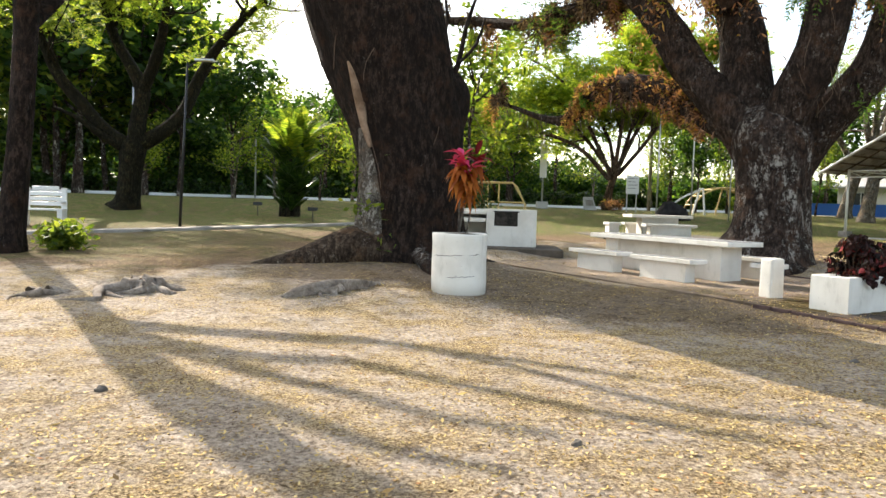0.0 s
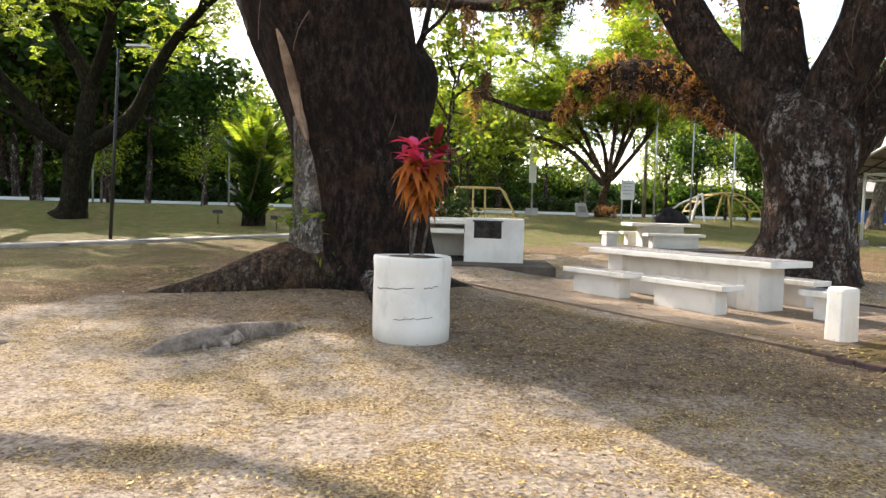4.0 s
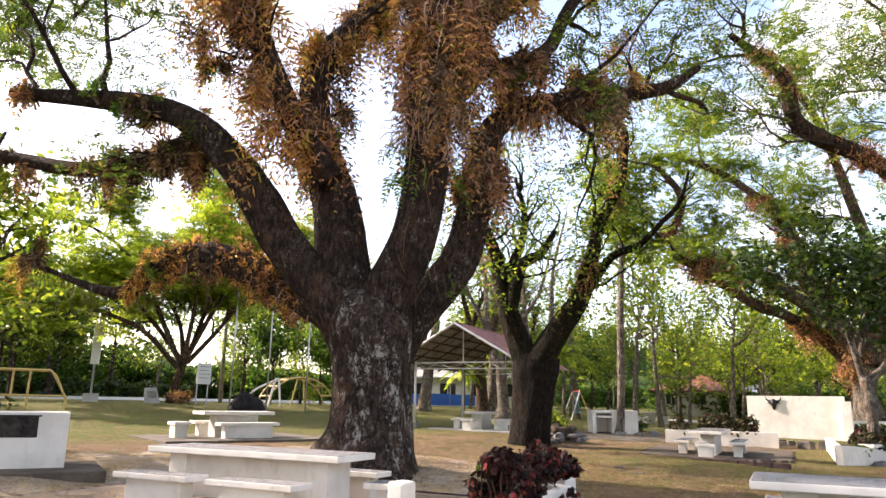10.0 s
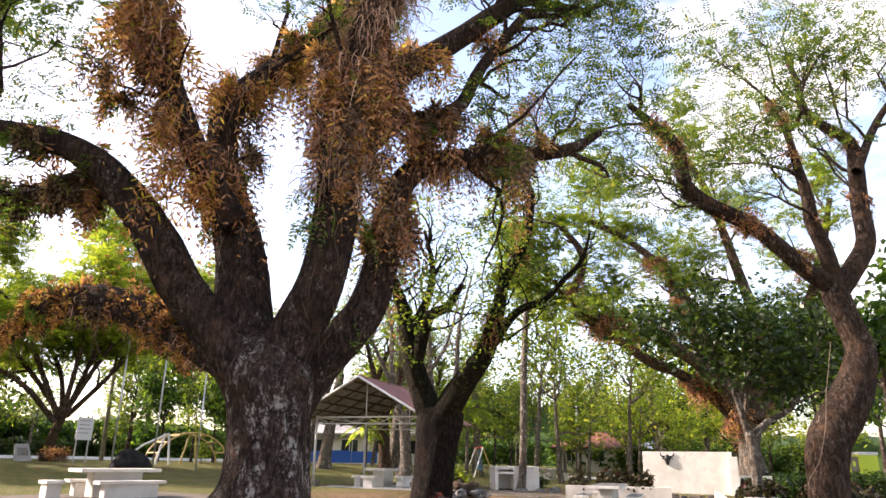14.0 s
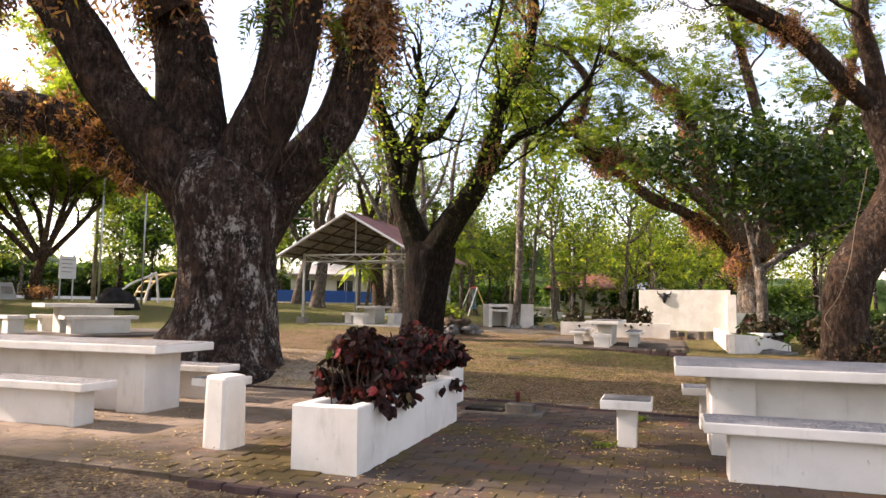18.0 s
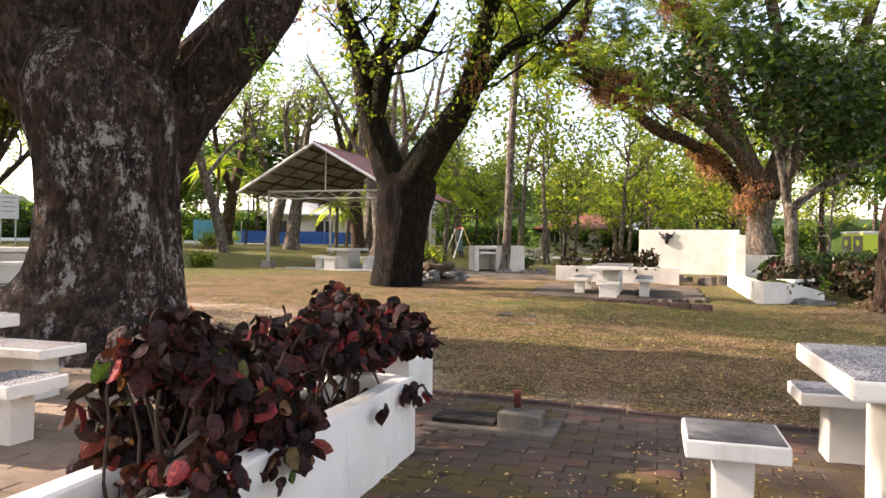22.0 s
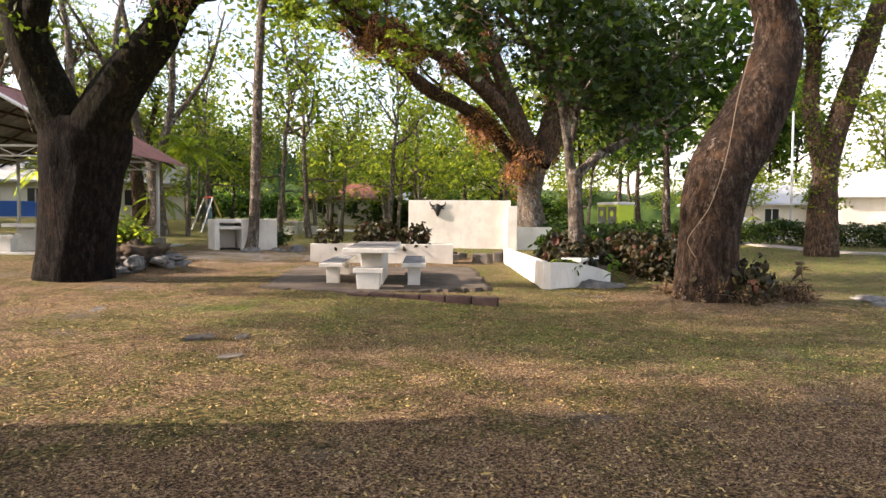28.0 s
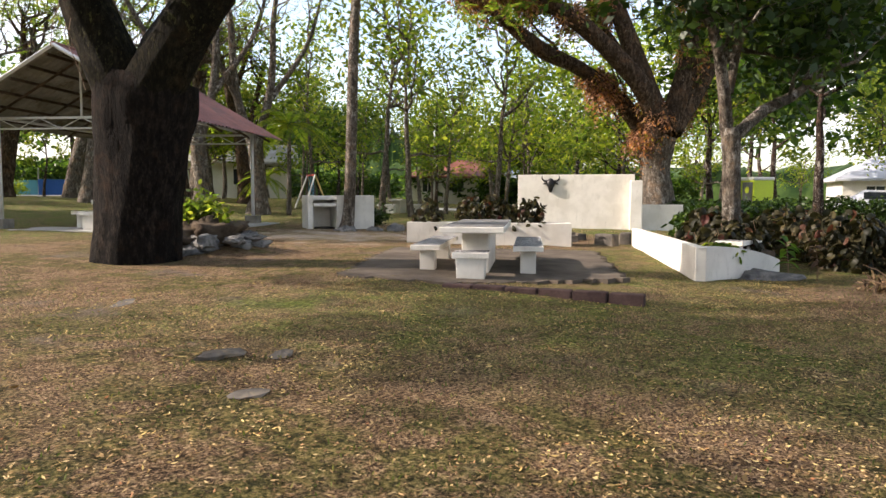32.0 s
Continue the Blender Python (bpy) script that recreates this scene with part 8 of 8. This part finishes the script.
house(66.5, 16.5, -74, 8.5, 7, 2.7, 1.7, CREAM, PALEROOF, "white house half hidden by trees", [(1.5, 2.6, 1.0, 2.1), (5.2, 6.2, 0.4, 2.2)])
house(57.0, 48.5, -52, 6.0, 5, 2.2, 1.5, CREAM, REDROOF, "small cream house with a faded red roof", [(1.0, 1.9, 0.8, 1.8), (3.6, 4.6, 0.8, 1.8)])
house(63, 44.5, -52, 4.5, 4, 2.0, 1.3, CREAM, PALEROOF, "small shed with a pale blue roof", [(1.0, 1.9, 0.8, 1.7)])
house(33.0, 58.0, -40, 14, 6, 2.6, 1.4, CREAM, ROADM, "long low building with a pale roof behind the pavilion", [(1, 2.4, 0.9, 2.0), (4, 5.4, 0.9, 2.0), (7, 8.4, 0.9, 2.0), (10, 11.4, 0.9, 2.0)])
tf = thing("tarpaulin_fence", 26.5, 54.0, gz(26.5, 54), -42, "long blue tarpaulin fence with purple and cyan stretches", "fence")
for k in range(5):
    part("tarpaulin", box(k * 2.0, k * 2.0 + 1.97, -0.03, 0.03, 0.1, 0.95 + 0.05 * (k % 2), 0.01), CYANPAINT if k == 0 else BLUEPAINT, tf)
    part("fence_post", rod((k * 2.0, 0.06, -0.1), (k * 2.0, 0.06, 1.7), 0.04, 6), STEEL, tf)


def toilet(x, y, rz, side_mat):
    t = thing("portable_toilet", x, y, gz(x, y), rz, "grey and lime-green portable toilet with a pale roof", "toilet", "portable toilets")
    part("body", box(-0.55, 0.55, -0.55, 0.55, 0.1, 2.15, 0.03), side_mat, t)
    part("door", box(-0.45, 0.45, -0.58, -0.551, 0.15, 2.05, 0.02), GREYPLASTIC, t, "grey door")
    part("emblem", lathe([(0.18, 0), (0.18, 0.01)], 18), LIME, t, "plain yellow-green badge").matrix_basis = pose(0, -0.582, 1.65, 90)
    part("roof", box(-0.6, 0.6, -0.6, 0.6, 2.15, 2.32, 0.07), WHITEPAINT, t)
    part("base", box(-0.58, 0.58, -0.58, 0.58, 0, 0.1), GREYPLASTIC, t)


toilet(49.4, 19.1, 225, LIME)
toilet(48.58, 18.28, 225, LIME)


def parked_car(x, y, rz, label):
    c = thing("parked_car", x, y, gz(x, y), rz, label, "car")
    bm = bmesh.new()
    prof = [(-2.1, 0.35), (-2.15, 0.75), (-1.9, 0.95), (-1.3, 1.42), (0.5, 1.45), (1.15, 0.98), (1.95, 0.85), (2.1, 0.6), (2.1, 0.35)]
    a = [bm.verts.new((px, -0.82 + (0.12 if pz > 1.0 else 0), pz)) for px, pz in prof]
    b = [bm.verts.new((px, 0.82 - (0.12 if pz > 1.0 else 0), pz)) for px, pz in prof]
    bm.faces.new(a)
    bm.faces.new(b[::-1])
    for k in range(len(prof)):
        bm.faces.new((a[k], b[k], b[(k + 1) % len(prof)], a[(k + 1) % len(prof)]))
    bmesh.ops.bevel(bm, geom=bm.edges[:], offset=0.05, segments=2, affect="EDGES")
    part("body", bm, CARPAINT, c, "", True)
    for sy in (-0.80, 0.74):
        part("side_window", box(-1.2, 0.55, sy, sy + 0.06, 1.0, 1.34, 0.02), DARKGLASS, c)
    part("windscreen", rod((1.08, -0.6, 1.05), (1.08, 0.6, 1.05), 0.02, 6), DARKGLASS, c)
    for wx in (-1.35, 1.3):
        for wy in (-0.8, 0.8):
            w = part("wheel", rod((wx, wy - 0.1, 0.32), (wx, wy + 0.1, 0.32), 0.32, 20), BLACKMETAL, c)
            part("rim", rod((wx, wy - 0.11, 0.32), (wx, wy + 0.11, 0.32), 0.19, 14), STEEL, w)


parked_car(50.5, 13.2, 100, "silver car parked on the lane beyond the hedge")


# ---- hedges and shrubs ----
def hedge(x0, y0, x1, y1, w, h, n, leaf, label, size=0.13, seed=1):
    rg = np.random.default_rng(seed)
    ln, a = math.hypot(x1 - x0, y1 - y0), math.degrees(math.atan2(y1 - y0, x1 - x0))
    t = thing("hedge", x0, y0, gz((x0 + x1) / 2, (y0 + y1) / 2), a, label, "hedge", "hedges")
    c = np.stack([rg.uniform(0, ln, n), rg.uniform(-w / 2, w / 2, n), rg.uniform(0.05, 1, n) ** 0.7 * h], -1)
    c[:, 2] *= 0.85 + 0.3 * np.array([noise.noise(Vector((p[0] * 0.9, seed, 0))) for p in c])
    child("foliage", quads_mesh("foliage", *clumps(rg, c, 7, size, size * 0.55, 0.10), leaf), t, "", "stuff")
    st = Heap()
    for k in range(int(ln * 3)):
        st.add(*tube_arrays(twig_path(rg, (rg.uniform(0, ln), rg.uniform(-w / 3, w / 3), -0.05), (0, 0, 1), h * 0.8, 0.012, 0.2, 0.2, 4), 4))
    child("stemwork", st.mesh("stems", VINE), t, "", "stuff")


hedge(44.0, 14.5, 42.8, 3.5, 1.0, 1.15, 1700, LEAF_DARK, "trimmed dark green hedge along the lane", 0.16, 5)
hedge(42.6, 2.8, 41.0, -9, 1.0, 1.15, 1700, LEAF_DARK, "trimmed dark green hedge along the lane", 0.16, 6)
hedge(33.6, 17.2, 43.0, 15.2, 1.6, 1.2, 1100, LEAF_DARK, "dark untrimmed hedge beside the white wall", 0.18, 7)
hedge(-38, 46, -8, 62, 2.0, 1.3, 1500, LEAF_DARK, "dark hedge along the far road", 0.3, 8)
hedge(-8, 62, 24, 68, 2.0, 1.6, 1500, LEAF_DARK, "dark hedge along the far road", 0.3, 9)
hedge(-58, 38, -20, 62, 7.0, 7.5, 3600, LEAF_WOOD, "dark thicket under the trees beyond the road", 0.5, 10)
hedge(-24, 61, 14, 74, 7.0, 5.5, 3000, LEAF_WOOD, "dark thicket under the trees beyond the road", 0.45, 11)
hedge(36, 62, 66, 58, 4.0, 3.0, 1500, LEAF_WOOD, "dark thicket behind the grove", 0.45, 12)
hedge(58, 50, 72, 28, 4.0, 3.4, 1600, LEAF_WOOD, "dark thicket behind the grove", 0.45, 13)
hedge(20, 62, 40, 66, 4.0, 3.0, 1200, LEAF_WOOD, "dark thicket behind the pavilion", 0.45, 14)
hedge(12, 74, 24, 64, 4.0, 3.4, 1000, LEAF_WOOD, "dark thicket beyond the playground", 0.45, 15)
for x, y, r, h, leaf, lab in ((0.9, 19.4, 0.6, 1.5, LEAF_DARK, "green and red shrub behind the grill"), (0.2, 19.3, 0.5, 1.3, LEAF_BUSH, "dark red shrub behind the grill"), (20.6, 41.5, 0.7, 0.9, LEAF_MID, "small round shrub on the far lawn"), (25.0, 49, 0.9, 1.0, LEAF_BRIGHT, "light green shrub by the blue fence"),
                              (17.3, 21.0, 0.45, 0.75, LEAF_MID, "weeds on the stony mound"), (27.0, 25.6, 0.55, 0.6, LEAF_DARK, "small dark shrub by the grill"), (10.6, 43, 0.6, 0.7, FERN_DRY, "dry orange shrub on the far lawn"), (22.0, 52, 1.2, 1.6, LEAF_MID, "round shrub beyond the lawn"), (51.6, -2.6, 0.8, 1.6, LEAF_BRIGHT, "yellow-green shrub by the porch"), (51.9, -1.0, 0.7, 1.2, LEAF_BRIGHT, "yellow-green shrub by the porch"), (-7.0, 12.6, 0.35, 0.5, LEAF_MID, "thin green weed at the tree's foot"), (15.2, 30.6, 0.4, 0.5, LEAF_MID, "low weed on the lawn")):
    rg = np.random.default_rng(int(x * 10 + 500))
    b = thing("shrub", x, y, gz(x, y), 0, lab, "bush", "lawn shrubs")
    c = rg.normal(0, 0.42, (150, 3)) * np.array([r, r, h * 0.45]) + np.array([0, 0, h * 0.55])
    c[:, 2] = np.maximum(c[:, 2], 0.05)
    child("foliage", quads_mesh("foliage", *clumps(rg, c, 7, 0.15, 0.075, 0.08), leaf), b, "", "stuff")
    st = Heap()
    for k in range(9):
        st.add(*tube_arrays(twig_path(rg, (0, 0, -0.05), (rg.normal(0, 0.4), rg.normal(0, 0.4), 1), h * 0.8, 0.012, 0.2, 0.2, 4), 4))
    child("stemwork", st.mesh("stems", VINE), b, "", "stuff")

# bare tree and old trunks north of the pavilion
for x, y, z, sd in ((27.7, 36.3, 0.85, 124), (30.2, 35.6, 0.8, 125)):
    old_tree("bare_tree", ([(x, y, z, 0.55), (x + 0.05, y, z + 0.7, 0.36), (x - 0.1, y, z + 2.6, 0.34), (x - 0.2, y, z + 3.6, 0.25)], [(x - 0.1, y, z + 2.4, 0.22), (x - 0.9, y + 0.3, z + 5.2, 0.18), (x - 1.1, y + 0.4, z + 8.6, 0.13), (x - 2.0, y + 0.4, z + 12.0, 0.06)],
        [(x - 0.1, y, z + 2.6, 0.22), (x + 0.5, y - 0.4, z + 5.6, 0.17), (x + 0.6, y - 0.6, z + 9.0, 0.12), (x + 1.3, y - 1.0, z + 12.4, 0.05)], [(x - 0.9, y + 0.3, z + 5.0, 0.14), (x - 2.4, y + 0.9, z + 8.0, 0.10), (x - 3.8, y + 1.4, z + 10.4, 0.05)],
        [(x + 0.5, y - 0.4, z + 5.0, 0.14), (x + 2.0, y - 1.2, z + 7.6, 0.10), (x + 2.6, y - 1.8, z + 10.6, 0.05)]), sd, BARK_PALE, LEAF_MID,
        "tall nearly bare tree with pale smooth stems", seg=12, kids=6, kid_len=2.6, kid_r=0.05, wander=0.3, per=1, pairs=3, stem=0.25, size=0.12, width=0.05, spread=0.3, first=0.4)
bare_tree, bare_paths, rng = old_tree("bare_tree", ([(20.0, 38.8, 0.85, 0.30), (19.7, 39.0, 2.6, 0.24), (19.0, 39.2, 5.0, 0.20), (18.5, 39.3, 7.2, 0.16)], [(18.6, 39.3, 6.8, 0.14), (17.0, 38.8, 8.4, 0.08), (15.6, 38.4, 9.0, 0.05)], [(18.5, 39.3, 7.2, 0.14), (19.8, 39.0, 9.2, 0.09), (21.0, 38.6, 10.0, 0.05)], [(19.2, 39.2, 4.6, 0.12), (20.8, 39.6, 6.4, 0.07), (22.5, 39.8, 7.2, 0.04)]), 121, BARK_PALE, LEAF_RAIN,
    "leaning nearly bare tree with pale bark", seg=10, kids=6, kid_len=2.6, kid_r=0.05, per=1, pairs=3, stem=0.3, size=0.12, width=0.05, spread=0.4)
for x, y, lean, s in ((25.6, 41.8, 0.5, 41), (29.5, 40.6, -0.4, 42), (31.0, 41.6, 0.25, 43), (34.8, 42.6, -0.3, 44), (27.0, 46.5, 0.9, 45), (24.0, 47, 0.6, 46)):
    z = gz(x, y)
    old_tree("old_trunk_tree", ([(x, y, z, 0.55), (x + 0.1 * lean, y, z + 0.8, 0.40), (x + 0.8 * lean, y, z + 3.2, 0.34), (x + 2.2 * lean, y + 0.3, z + 6.0, 0.26)], [(x + 0.8 * lean, y, z + 3.1, 0.22), (x - 1.2 * lean, y - 0.5, z + 5.5, 0.16), (x - 2.4 * lean, y - 1.0, z + 8.0, 0.09)], [(x + 2.0 * lean, y + 0.3, z + 5.6, 0.22), (x + 3.4 * lean, y + 0.8, z + 8.5, 0.12)], [(x + 2.0 * lean, y + 0.3, z + 5.6, 0.18), (x + 1.2 * lean, y - 1.2, z + 8.8, 0.10)]), 600 + s, BARK_PALE if s % 2 else BARK_BROWN, LEAF_MID,
        "tall old tree with a pale fluted trunk", seg=12, kids=6, kid_len=3.0, kid_r=0.08, per=1, pairs=4, stem=0.5, size=0.22, width=0.1, spread=0.6)


# ---- fallen leaves and grass ----
def scatter(n, seed, size, mat, name, label, area, keep, upright=False):
    rg = np.random.default_rng(seed)
    x, y = rg.uniform(area[0], area[1], n), rg.uniform(area[2], area[3], n)
    w = keep(x, y) + np.array([0.55 * noise.noise(Vector((a * 0.8, b * 0.8, seed))) + 0.35 * noise.noise(Vector((a * 2.9, b * 2.9, seed))) for a, b in zip(x, y)])
    ok = rg.random(n) < w
    x, y = x[ok], y[ok]
    n = len(x)
    z = ground_z(x, y)
    z = z + np.array([0.022 * noise.noise(Vector((a * 0.9, b * 0.9, 0))) + 0.012 * noise.noise(Vector((a * 2.7, b * 2.7, 4))) for a, b in zip(x, y)])
    u, v = x * UX + y * UY, x * UY - y * UX
    court_here = (u > U0) & (u < U1) & (v > V0) & (v < V1)
    z = np.where(court_here, np.minimum(ground_z(x, y), 0.20) + 0.038, z)
    if upright:
        x, y, z = x[~court_here], y[~court_here], z[~court_here]
        n = len(x)
        d = unit(np.stack([rg.normal(0, 0.5, n), rg.normal(0, 0.5, n), np.ones(n)], -1))
        nor = unit(np.cross(d, rg.normal(0, 1, (n, 3))))
        me = quads_mesh(name, *leaflets(rg, np.stack([x, y, z - 0.005], -1), d, nor, size * rg.uniform(0.5, 1.4, n), 0.008), mat)
    else:
        a = rg.uniform(0, 6.283, n)
        d = unit(np.stack([np.cos(a), np.sin(a), rg.normal(0, 0.22, n)], -1))
        nor = unit(np.stack([rg.normal(0, 0.3, n), rg.normal(0, 0.3, n), np.ones(n)], -1))
        nor = unit(nor - d * np.sum(nor * d, 1, keepdims=True))
        me = quads_mesh(name, *leaflets(rg, np.stack([x, y, z + 0.007], -1), d, nor, size * rg.uniform(0.5, 1.5, n), size * 0.42 * rg.uniform(0.6, 1.3, n)), mat)
    return tagged(new(name, me), label, "leaves" if not upright else "grass", "", "stuff")


def near_path(x, y):
    """How close a spot lies to the line of the walk."""
    t = np.clip((x * 0.7 + y * 0.7) / 14.0, 0, 1)
    d = np.hypot(x - 9.9 * t, y - 9.9 * t)
    return 1.0 / (1.0 + (d / 5.5) ** 2)


def off_court(x, y):
    u, v = x * UX + y * UY, x * UY - y * UX
    return np.where((u > U0) & (u < U1) & (v > V0) & (v < V1), 0.08 + 0.7 * (1 - sstep(U0, U0 + 0.55, u + 0.25 * np.sin(v * 2.3))), 1.0)


scatter(420000, 71, 0.030, LITTER, "fallen_leaves", "small dry yellow leaves strewn over the earth", (-6, 21, 1.2, 18), lambda x, y: 0.85 * near_path(x, y) * off_court(x, y) * (1 - 0.75 * sstep(7.5, 10.5, x)))
scatter(230000, 74, 0.025, LITTER_BROWN, "lawn_leaf_litter", "dry golden leaves strewn over the thin lawn", (9, 22, 3, 16), lambda x, y: 0.80 * near_path(x - 3.5, y - 1.0) * off_court(x, y) * (1 - 0.7 * sstep(11.8, 15.0, x + 0.25 * (y - 10))) - 0.04)
scatter(16000, 72, 0.055, LITTER, "large_fallen_leaves", "larger dry brown leaves on the ground", (-7, 24, 1.2, 20), lambda x, y: 0.55 * near_path(x, y) * off_court(x, y) - 0.1)
scatter(90000, 73, 0.035, GRASSBLADE, "thin_grass", "thin short grass of the lawn", (8, 30, 2, 22), lambda x, y: 0.35 * near_path(x - 3, y) * sstep(8.5, 11.5, x) + 0.75 * near_path(x - 5, y) * sstep(11.8, 15.0, x + 0.25 * (y - 10)), True)
